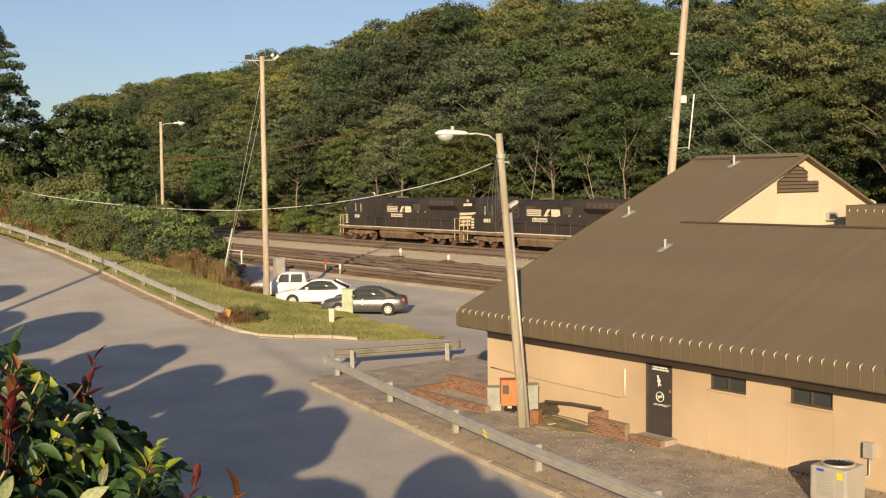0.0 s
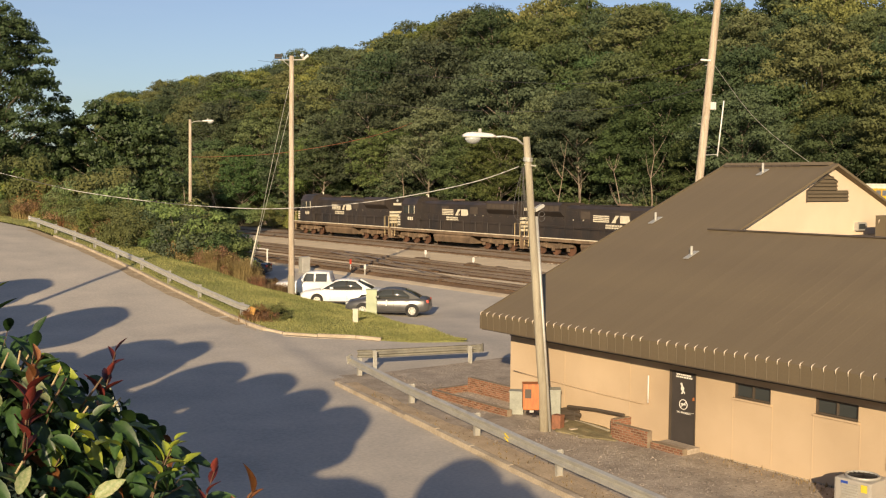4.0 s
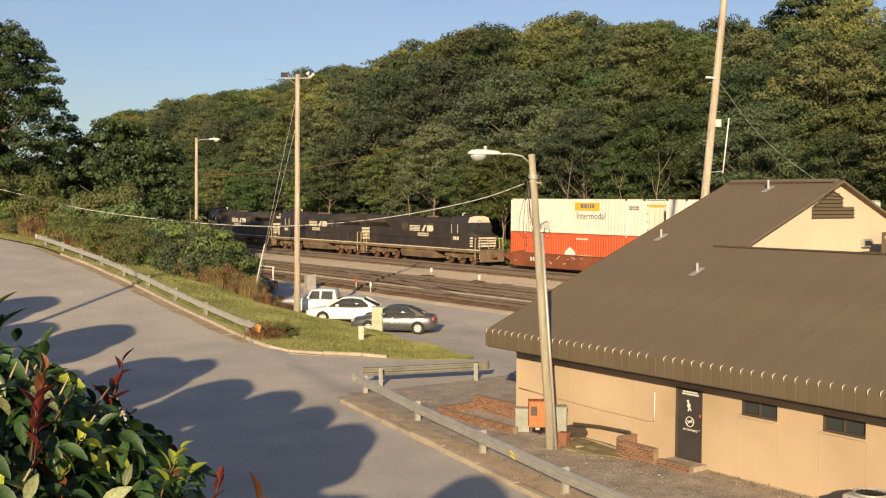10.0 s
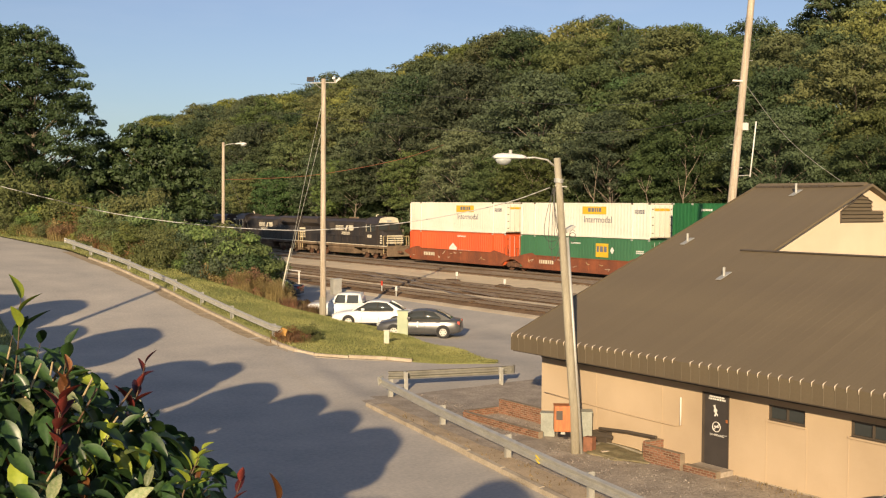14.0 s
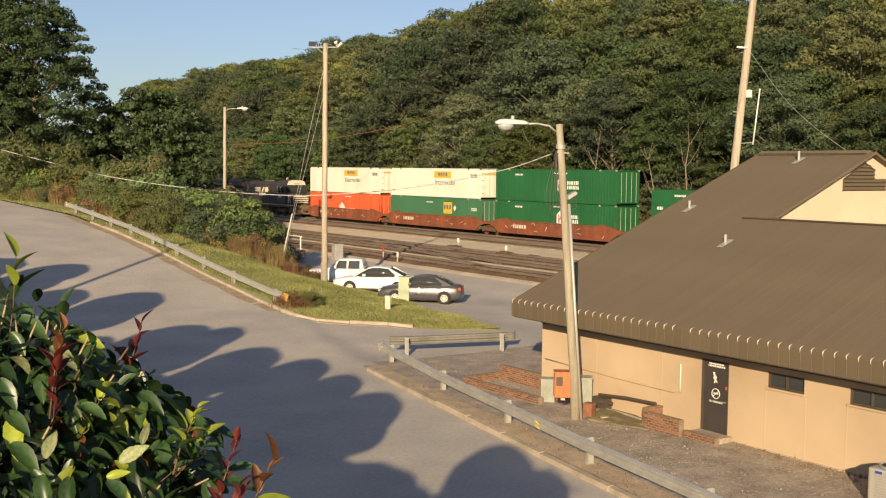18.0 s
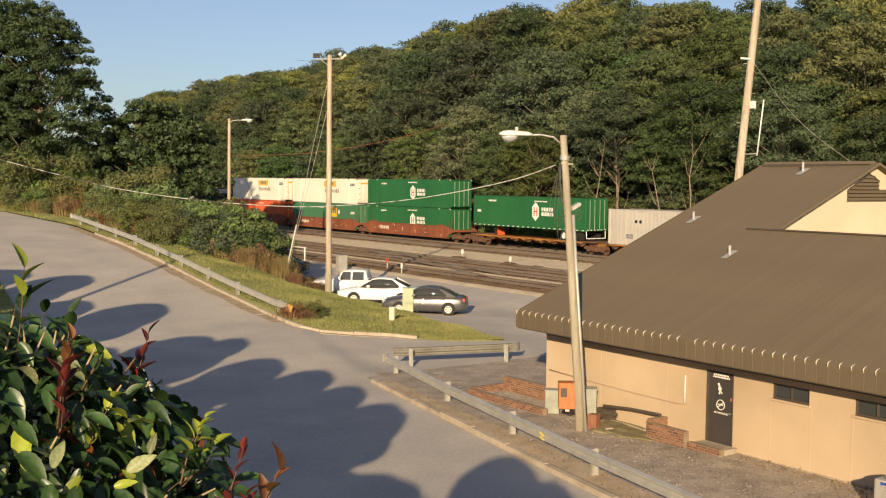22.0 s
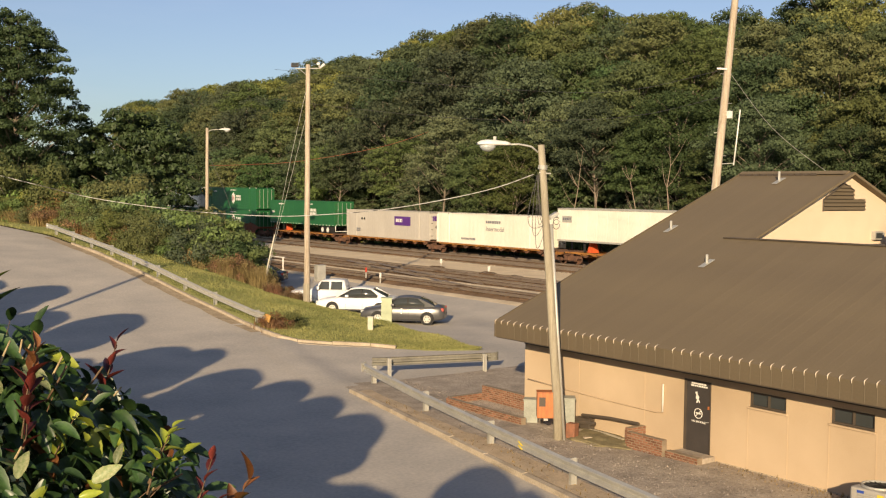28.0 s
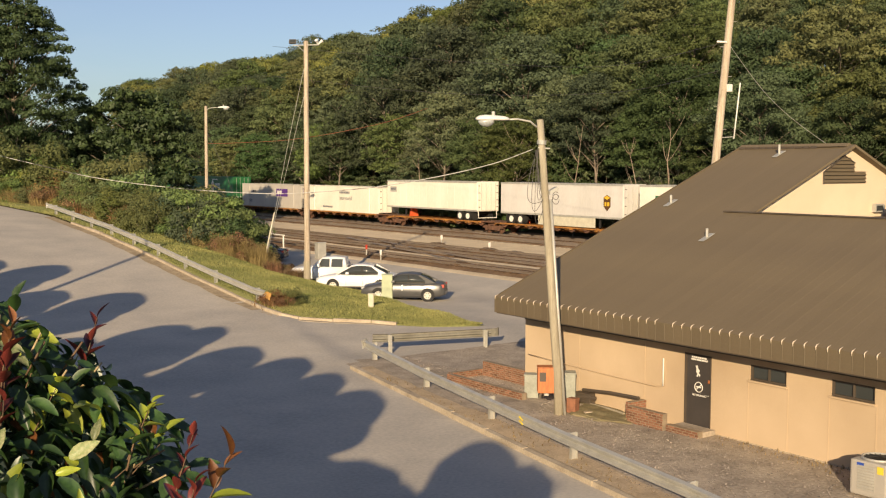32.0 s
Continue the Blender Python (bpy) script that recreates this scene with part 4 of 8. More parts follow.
wire("service_cable", [(9.1, 56.2, 8.95), (11.15, 51.29, 7.87), (13.28, 46.46, 6.98), (14.55, 43.37, 6.51), (16.21, 38.95, 6.16), (17.59, 34.78, 6.05), (18.35, 32.14, 6.16), (18.98, 29.6, 6.37), (19.49, 27.18, 6.69), (19.86, 24.86, 7.09), (20.1, 23.33, 7.5)],
     0.014, M["white_cable"], "sagging pale service cable to the leaning pole", "overhead wires")
wire("red_cable", [(40.85, 93.1, 9.1), (44.15, 93.88, 9.21), (52.06, 95.36, 9.82), (62.84, 96.62, 11.75), (72, 98, 14.5)], 0.022, M["red_cable"], "thin rusty red cable from the street lamp to the woods", "overhead wires")
wire("overhead_wire", [(41.4, 34.6, 11.6), (44.24, 45.29, 11.22), (45.06, 63.17, 12.26), (42.09, 83.83, 14.69)], 0.011, M["cable"], "thin dark overhead wire", "overhead wires")
wire("overhead_wire", [(41.5, 34.6, 12.9), (44.6, 46, 12.8), (45.6, 63.5, 14.6), (43.0, 84, 17.2)], 0.011, M["cable"], "thin dark overhead wire", "overhead wires")
wire("guy_wire", [(41.6, 34.3, 12.95), (45.61, 34.69, 10.34), (50.35, 34.75, 8.23), (56, 34.8, 6.3), (68, 35, 2.6)], 0.014, M["galv"], "pale guy wire from the utility pole", "overhead wires")
gw = wire("guy_wire", [(30.42, 55.5, 12.6), (30.0, 56.6, 8.6), (29.65, 57.7, 4.5), (29.43, 59.0, 0.8)], 0.012, M["galv"], "guy wire of the floodlight pole", "overhead wires")
wire("guy_wire", [(30.45, 55.4, 11.4), (30.05, 56.4, 8.0), (29.68, 57.6, 4.4), (29.45, 58.9, 0.8)], 0.012, M["galv"], "guy wire of the floodlight pole", "overhead wires")
part("guy_guard", tube([(29.40, 59.05, 0.75), (29.66, 57.85, 4.3)], 0.05, 8), M["ivory"], gw, "pale plastic guy guard", smooth=True)
wire("guy_wire", [(40.85, 93.1, 10.2), (42.2, 92.0, 6.4), (43.2, 91.2, 2.2)], 0.014, M["cable"], "guy wire of the street lamp", "overhead wires")

# ---- rail yard ----
M["rail"] = mat("rail_steel", (0.42, 0.36, 0.30), (0.24, 0.18, 0.13), 0.4, metal=0.6, scale=1.5, fine=20, bump=0.05, streak=(1, 0.1, 1))
M["tie"] = mat("tarred_tie", (0.15, 0.097, 0.057), (0.065, 0.045, 0.031), 0.95, scale=2, fine=25, bump=0.4, island=0.3, spec=0.1)
ys = steps(20, 330, 5.0)
bedm = {"cinder": M["cinder"], "ballast": M["ballast"]}


def strip(name, x0, x1, z, key, label, wob=0.05, y0=20, y1=330):
    xs = steps(x0, x1, 0.8)
    bm = bmesh.new()
    yy = steps(y0, y1, 1.4) if y1 < 140 else steps(y0, 130, 1.4) + steps(135, y1, 8.0)
    V = [[bm.verts.new((x + (0.35 * noise.noise((y * 0.4, x0, 0)) if x in (xs[0], xs[-1]) else 0), y, (z if 0 < i < len(xs) - 1 else 0.2) + wob * noise.noise((x * 1.1, y * 0.9, 3)))) for y in yy] for i, x in enumerate(xs)]
    for a, b in zip(V, V[1:]):
        for j in range(len(yy) - 1):
            bm.faces.new((a[j], b[j], b[j + 1], a[j + 1]))
    return tagged(part(name, bm, bedm[key], smooth=True), label, "ballast", "", "structure")


strip("ballast_bed", 41.0, 52.8, 0.50, "cinder", "brown cinder bed of the sidings", 0.05)
strip("ballast_bed_2", 51.8, 58.9, 0.585, "ballast", "pale gravel strip between the tracks", 0.07)
strip("ballast_bed_3", 58.2, 69.5, 0.60, "cinder", "brown ballast bed of the main line", 0.05)
strip("ballast_bed_6", 40.2, 41.9, 0.47, "ballast", "pale gravel edge of the car park", 0.05)
strip("ballast_bed_4", 44.5, 46.4, 0.61, "ballast", "pale gravel strip between the sidings", 0.05)
strip("ballast_bed_5", 48.8, 49.9, 0.61, "ballast", "pale gravel strip between the sidings", 0.05)


def track(cx, z, label, far=330):
    ob = thing("railway_track", pose(cx, 0, z), label, "track", "tracks of the yard", "structure")
    prof = [(-0.035, 0), (-0.035, -0.03), (-0.01, -0.04), (-0.01, -0.12), (-0.07, -0.14), (-0.07, -0.155), (0.07, -0.155), (0.07, -0.14), (0.01, -0.12), (0.01, -0.04), (0.035, -0.03), (0.035, 0)]
    for s in (-0.7525, 0.7525):
        part("rail", prism([(u + s, v) for u, v in prof], 15, far, "y"), M["rail"], ob)
    bm = bmesh.new()
    rng = random.Random(int(cx * 10))
    y = 20.0
    while y < 140:
        h = -0.145 + rng.uniform(-0.012, 0.01)
        x0 = -1.3 + rng.uniform(-0.06, 0.06)
        vs = [bm.verts.new(p) for p in ((x0, y, -0.3), (x0 + 2.6, y, -0.3), (x0 + 2.6, y + 0.22, -0.3), (x0, y + 0.22, -0.3), (x0, y, h), (x0 + 2.6, y, h), (x0 + 2.6, y + 0.22, h), (x0, y + 0.22, h))]
        for f in ((4, 5, 6, 7), (0, 1, 5, 4), (1, 2, 6, 5), (2, 3, 7, 6), (3, 0, 4, 7)):
            bm.faces.new([vs[k] for k in f])
        y += 0.55
    tagged(part("ties", bm, M["tie"], ob), kind="stuff")
    return ob


track(43.3, 0.69, "rusty siding with weathered wooden ties")
track(47.6, 0.70, "rusty siding with weathered wooden ties")
track(51.0, 0.70, "rusty siding with weathered wooden ties")
track(60.4, 0.79, "main line track with wooden ties")
track(64.3, 0.80, "main line track with wooden ties")
# crossing turnout rails
tw = thing("turnout", Matrix(), "turnout rails crossing between the sidings", "track", "", "structure")
for dx_ in (0, 1.5):
    part("rail", tube([(44.05 + dx_, 58, 0.66), (46.5 + dx_, 70, 0.66), (50.2 + dx_, 84, 0.66)], 0.04, 5), M["rail"], tw)
heap_rng = random.Random(8)
for hx, hy, s in ((52.4, 73.0, 0.6), (52.0, 65.6, 0.6), (43.0, 57.0, 0.6), (50.4, 69.5, 0.5), (52.2, 62.5, 0.45)):
    bm = bmesh.new()
    bmesh.ops.create_icosphere(bm, subdivisions=3, radius=1.0)
    for v in bm.verts:
        k = 1 + 0.35 * noise.noise(v.co * 1.7 + Vector((hx, hy, 0)))
        v.co = Vector((v.co.x * 0.8 * k * s, v.co.y * 1.9 * k * s, max(-0.1, v.co.z * 0.33 * k * s)))
    tagged(part("dirt_mound", bm, M["tie"], None, smooth=True, m=pose(hx, hy, 0.55)), "low dark heap of dirt and old ties", "heap", "heaps between the tracks")


def marker(x, y, h, material, label, w=0.06):
    ob = thing("track_marker", pose(x, y, 0.5), label, "marker", "markers in the yard")
    part("post", tube([(0, 0, -0.2), (0, 0, h)], 0.05, 8), M["galv"], ob)
    part("head", box(-w, w, -0.05, 0.05, h - 0.3, h + 0.05, 0.01), material, ob)


M["red"] = mat("red_enamel", (0.55, 0.06, 0.03), (0.38, 0.04, 0.025), 0.5, scale=4, fine=30, bump=0.05)
marker(52.95, 73.2, 0.75, M["white"], "white switch stand between the tracks", 0.09)
marker(51.95, 65.5, 0.65, M["white"], "white switch stand between the tracks", 0.09)
marker(42.1, 67.6, 0.75, M["red"], "red marker beside the siding")
marker(41.3, 64.4, 0.6, M["white"], "white marker beside the siding")
ob = thing("pipe_railing", pose(40.3, 77.2, 0.35), "white pipe railing beside the car park", "railing")
part("post", tube([(0, 0, -0.2), (0, 0, 1.25)], 0.06, 8), M["white"], ob)
part("post", tube([(0, 6, -0.2), (0, 6, 1.25)], 0.06, 8), M["white"], ob)
part("rail", tube([(0, -0.2, 1.2), (0, 6.1, 1.2)], 0.05, 8), M["white"], ob)
cabinet(39.6, 70.0, 0.7, 0.5, 1.1, M["galv"], "grey equipment box beside the siding", 0, 0.3)


# ---- parked cars ----
def loft(secs, bm=None, close=True):
    bm = bm or bmesh.new()
    rings = [[bm.verts.new(p) for p in s] for s in secs]
    n = len(secs[0])
    for a, b in zip(rings, rings[1:]):
        for k in range(n):
            bm.faces.new((a[k], a[(k + 1) % n], b[(k + 1) % n], b[k]))
    if close:
        bm.faces.new(rings[0][::-1]), bm.faces.new(rings[-1])
    bmesh.ops.recalc_face_normals(bm, faces=bm.faces[:])
    return bm


def body_ring(x, hw, zb, zs, crown):
    half = [(hw * 0.93, zb), (hw, zb + 0.12), (hw, zb + 0.32), (hw * 0.985, zs - 0.1), (hw * 0.93, zs - 0.015), (hw * 0.8, zs + crown * 0.6), (hw * 0.4, zs + crown)]
    return [(x, y, z) for y, z in half] + [(x, -y, z) for y, z in half[::-1]]


def house_ring(x, hw0, hw1, z0, z1):
    half = [(hw0, z0), (hw0 * 0.6 + hw1 * 0.4, z0 + (z1 - z0) * 0.55), (hw1, z1 - 0.07), (hw1 * 0.88, z1 - 0.015), (hw1 * 0.45, z1)]
    return [(x, y, z) for y, z in half] + [(x, -y, z) for y, z in half[::-1]]


def wheel(parent, x, y, r, rim):
    s = 1 if y > 0 else -1
    w = new("wheel")
    w.parent = parent
    w.matrix_basis = pose(x, y, r)
    tyre = bmesh.new()
    prof = [(r * 0.62, -0.1), (r * 0.94, -0.105), (r, -0.07), (r, 0.07), (r * 0.94, 0.105), (r * 0.62, 0.1)]
    loft([[(q * math.cos(a), o_, q * math.sin(a)) for q, o_ in prof] for a in np.linspace(0, 2 * math.pi, 25)], tyre, close=False)
    part("tyre", tyre, M["black"], w, smooth=True)
    rb = disc((0, 0.065 * s, 0), (0, 1, 0), r * 0.66, 0.06, 20)
    part("rim", rb, rim, w)
    for k in range(6):
        a = k * math.pi / 3
        part("spoke_gap", disc((r * 0.4 * math.cos(a), 0.094 * s, r * 0.4 * math.sin(a)), (0, 1, 0), r * 0.1, 0.01, 8), M["black"], w)


def car(name, m, paint, label, L=4.5, hw=0.87, H=1.43):
    ob = thing(name, m, label, "car", "parked vehicles")
    x0 = -L / 2
    bel = 0.90
    secs = [(0.0, hw * 0.78, 0.30, 0.62, 0.02), (0.12, hw * 0.9, 0.22, 0.72, 0.03), (0.5, hw * 0.97, 0.2, 0.78, 0.05), (1.1, hw, 0.2, 0.86, 0.07), (1.35, hw, 0.2, 0.91, 0.06), (2.3, hw, 0.2, bel, 0.02),
            (3.3, hw, 0.2, bel + 0.02, 0.02), (3.75, hw * 0.99, 0.2, bel + 0.03, 0.05), (4.2, hw * 0.96, 0.24, bel + 0.02, 0.05), (4.42, hw * 0.9, 0.3, bel - 0.03, 0.03), (4.5, hw * 0.82, 0.34, 0.72, 0.02)]
    k = L / 4.5
    body = part("body", loft([body_ring(x0 + x * k, w, zb, zs, c) for x, w, zb, zs, c in secs]), paint, ob, smooth=True)
    gl = [(1.12, hw * 0.86, hw * 0.80, 0.88, 0.93), (1.5, hw * 0.88, hw * 0.74, 0.9, 1.16), (1.95, hw * 0.89, hw * 0.69, 0.9, H - 0.06), (2.25, hw * 0.89, hw * 0.68, 0.9, H - 0.01), (2.6, hw * 0.89, hw * 0.68, 0.9, H),
          (3.05, hw * 0.88, hw * 0.67, 0.9, H - 0.05), (3.5, hw * 0.86, hw * 0.66, 0.92, 1.24), (3.98, hw * 0.8, hw * 0.72, 0.94, 1.0)]
    part("glasshouse", loft([house_ring(x0 + x * k, a, b, c, d_) for x, a, b, c, d_ in gl]), M["pane"], ob, "dark reflecting windows all round", smooth=True)
    # painted roof skin over the middle rings
    top = bmesh.new()
    rows = []
    for x, a, b, c, z in [(1.86, 0, hw * 0.70, 0, H - 0.105)] + gl[2:6] + [(3.16, 0, hw * 0.67, 0, H - 0.095)]:
        half = [(b + 0.02, z - 0.06), (b + 0.012, z - 0.04), (b * 0.88, z + 0.0), (b * 0.45, z + 0.016)]
        rows.append([top.verts.new((x0 + x * k, y, zz)) for y, zz in half + [(-y, zz) for y, zz in half[::-1]]])
    for p, q in zip(rows, rows[1:]):
        for i in range(7):
            top.faces.new((p[i], p[i + 1], q[i + 1], q[i]))
    bmesh.ops.recalc_face_normals(top, faces=top.faces[:])
    part("roof", top, paint, ob, smooth=True)

    def side_y(z):
        return hw * 0.895 - (z - 0.9) / (H - 0.9) * hw * 0.19
    for s in (1, -1):
        part("front_pillar", tube([(x0 + x * k, s * (side_y(z) + 0.004), z) for x, z in ((1.14, 0.92), (1.5, 1.13), (1.92, H - 0.12))], [0.05, 0.036, 0.032], 6), paint, ob, smooth=True)
        part("rear_pillar", prism([(x0 + x * k, z) for x, z in ((3.44, 0.92), (3.46, 1.06), (3.1, H - 0.11), (3.2, H - 0.08), (3.62, 1.16), (4.02, 0.95))], s * side_y(1.1) - 0.04, s * side_y(1.1) + 0.04, "y"), paint, ob)
        part("middle_pillar", box(x0 + 2.52 * k, x0 + 2.6 * k, *(sorted((s * (side_y(1.25) - 0.02), s * (side_y(1.1) + 0.016)))), 0.93, H - 0.1), M["black"], ob)
        part("belt_moulding", tube([(x0 + x * k, s * (side_y(0.97) + 0.012), z) for x, z in ((1.4, 0.945), (2.4, 0.965), (3.4, 0.985))], 0.014, 5), M["trim"], ob)
        part("mirror", box(x0 + 1.68 * k, x0 + 1.86 * k, *(sorted((s * hw * 0.93, s * (hw + 0.13)))), 0.95, 1.08, 0.03), paint, ob)
        for xx in (2.62, 1.68, 3.42):
            part("door_seam", box(x0 + xx * k - 0.006, x0 + xx * k + 0.006, *(sorted((s * hw * 0.99, s * (hw + 0.003)))), 0.32, 0.86), M["trim"], ob)
        for xx in (2.42, 3.3):
            part("door_handle", box(x0 + xx * k - 0.09, x0 + xx * k + 0.09, *(sorted((s * hw * 0.97, s * (hw + 0.02)))), 0.80, 0.83, 0.005), paint, ob)
        part("rocker", box(x0 + 1.3 * k, x0 + 3.25 * k, *(sorted((s * hw * 0.9, s * (hw + 0.008)))), 0.2, 0.27, 0.01), M["black"], ob)
        # a black disc stands in for the shaded hollow round each wheel
        for xx in (0.95, 3.6):
            part("wheel_arch", disc((x0 + xx * k, s * (hw - 0.036), 0.335), (0, 1, 0), 0.365, 0.076, 22), M["black"], ob)
    for s in (1, -1):
        part("headlight", box(x0 - 0.0, x0 + 0.28, *(sorted((s * hw * 0.5, s * hw * 0.86))), 0.58, 0.72, 0.03), M["lens"], ob)
        part("tail_light", box(x0 + L - 0.16, x0 + L - 0.02, *(sorted((s * hw * 0.55, s * hw * 0.9))), 0.72, 0.88, 0.02), M["red"], ob)
        wheel(ob, x0 + 0.95 * k, s * (hw - 0.075), 0.315, M["galv"])
        wheel(ob, x0 + 3.6 * k, s * (hw - 0.075), 0.315, M["galv"])
    part("bumper", box(x0 - 0.03, x0 + 0.15, -hw * 0.7, hw * 0.7, 0.28, 0.46, 0.03), paint, ob)
    part("rear_bumper", box(x0 + L - 0.12, x0 + L + 0.03, -hw * 0.75, hw * 0.75, 0.32, 0.56, 0.03), paint, ob)
    return ob


M["car_grey"] = mat("grey_car_paint", (0.105, 0.104, 0.103), (0.085, 0.085, 0.085), 0.3, metal=0.3, scale=2, fine=60, bump=0.0, spec=0.6)
M["car_white"] = mat("white_car_paint", (0.80, 0.79, 0.76), (0.74, 0.73, 0.70), 0.25, scale=2, fine=60, bump=0.0, spec=0.6)
M["car_dark"] = mat("dark_car_paint", (0.06, 0.065, 0.075), (0.045, 0.05, 0.06), 0.25, metal=0.3, scale=2, fine=60, bump=0.0, spec=0.6)
sed = car("sedan_car", pose(31.85, 47.3, 0.02, 0, 0, -42), M["car_grey"], "grey four-door sedan parked in the car park", 4.4, 0.87, 1.44)
part("ornament", prism([(-0.06, 0.58), (0.0, 0.55), (0.05, 0.7), (0.02, 0.88), (-0.05, 0.84)], -0.9, -0.875, "y"), M["white"], sed, "white patch on the door")
car("white_car", pose(32.25, 52.6, 0.02, 0, 0, -41), M["car_white"], "white four-door car parked beside the sedan", 4.6, 0.88, 1.48)
car("dark_car", pose(35.6, 72.5, 0.02, 0, 0, -42), M["car_dark"], "dark car half hidden behind dry weeds")


def pickup(m):
    ob = thing("pickup_truck", m, "white crew-cab pickup truck in the car park", "truck", "parked vehicles")
    L, hw, H = 5.5, 0.92, 1.77
    x0 = -L / 2
    P = M["car_white"]
    secs = [(0.0, hw * 0.85, 0.42, 0.85, 0.03), (0.15, hw * 0.96, 0.36, 0.98, 0.05), (1.3, hw, 0.36, 1.08, 0.06), (1.6, hw, 0.36, 1.12, 0.02), (3.6, hw, 0.36, 1.12, 0.0)]
    part("body", loft([body_ring(x0 + x, w, zb, zs, c) for x, w, zb, zs, c in secs]), P, ob, smooth=True)
    part("cab", loft([house_ring(x0 + x, a, b, 1.08, z) for x, a, b, z in ((1.4, hw * 0.9, hw * 0.86, 1.16), (2.05, hw * 0.92, hw * 0.76, H - 0.05), (2.7, hw * 0.92, hw * 0.74, H), (3.48, hw * 0.92, hw * 0.76, H - 0.03), (3.62, hw * 0.9, hw * 0.85, 1.3))]), P, ob, smooth=True)
    bed = bmesh.new()
    for b in ((x0 + 3.65, x0 + L, -hw, -hw + 0.07), (x0 + 3.65, x0 + L, hw - 0.07, hw), (x0 + L - 0.07, x0 + L, -hw + 0.07, hw - 0.07), (x0 + 3.65, x0 + 3.72, -hw + 0.07, hw - 0.07)):
        box(*b, 0.45, 1.15, 0.015, bed)
    part("bed", bed, P, ob)
    # the shaded inside of the bed is drawn as a flat black sheet
    part("bed_cover", box(x0 + 3.7, x0 + L - 0.05, -hw + 0.05, hw - 0.05, 1.13, 1.19, 0.02), M["black"], ob, "black sheet for the shaded inside of the bed")
    for s in (1, -1):
        for a, b in ((1.8, 2.55), (2.65, 3.38)):
            bm = bmesh.new()
            pts = [(a, 1.14), (a + (0.25 if a < 2 else 0.03), H - 0.13), (b, H - 0.13), (b, 1.14)]
            f = [bm.verts.new((x0 + x, s * (hw * 0.925 - (z - 1.08) / 0.77 * hw * 0.15 + 0.015), z)) for x, z in pts]
            bm.faces.new(f)
            part("side_window", bm, M["pane"], ob)
        part("mirror", box(x0 + 1.75, x0 + 1.95, *(sorted((s * hw, s * (hw + 0.2)))), 1.15, 1.35, 0.03), P, ob)
        part("headlight", box(x0 - 0.01, x0 + 0.2, *(sorted((s * hw * 0.6, s * hw * 0.92))), 0.72, 0.9, 0.02), M["lens"], ob)
        wheel(ob, x0 + 0.95, s * (hw - 0.1), 0.38, M["galv"])
        wheel(ob, x0 + 4.4, s * (hw - 0.1), 0.38, M["galv"])
    bm = bmesh.new()
    bm.faces.new([bm.verts.new((x0 + x, y, z)) for x, y, z in ((1.5, -hw * 0.8, 1.17), (1.5, hw * 0.8, 1.17), (2.03, hw * 0.68, H - 0.08), (2.03, -hw * 0.68, H - 0.08))])
    part("windscreen", bm, M["pane"], ob)
    part("grille", box(x0 - 0.02, x0 + 0.05, -0.5, 0.5, 0.62, 0.92, 0.02), M["trim"], ob)
    return ob


pickup(pose(32.75, 56.1, 0.02, 0, 0, -41)).scale = (0.94, 0.94, 0.94)

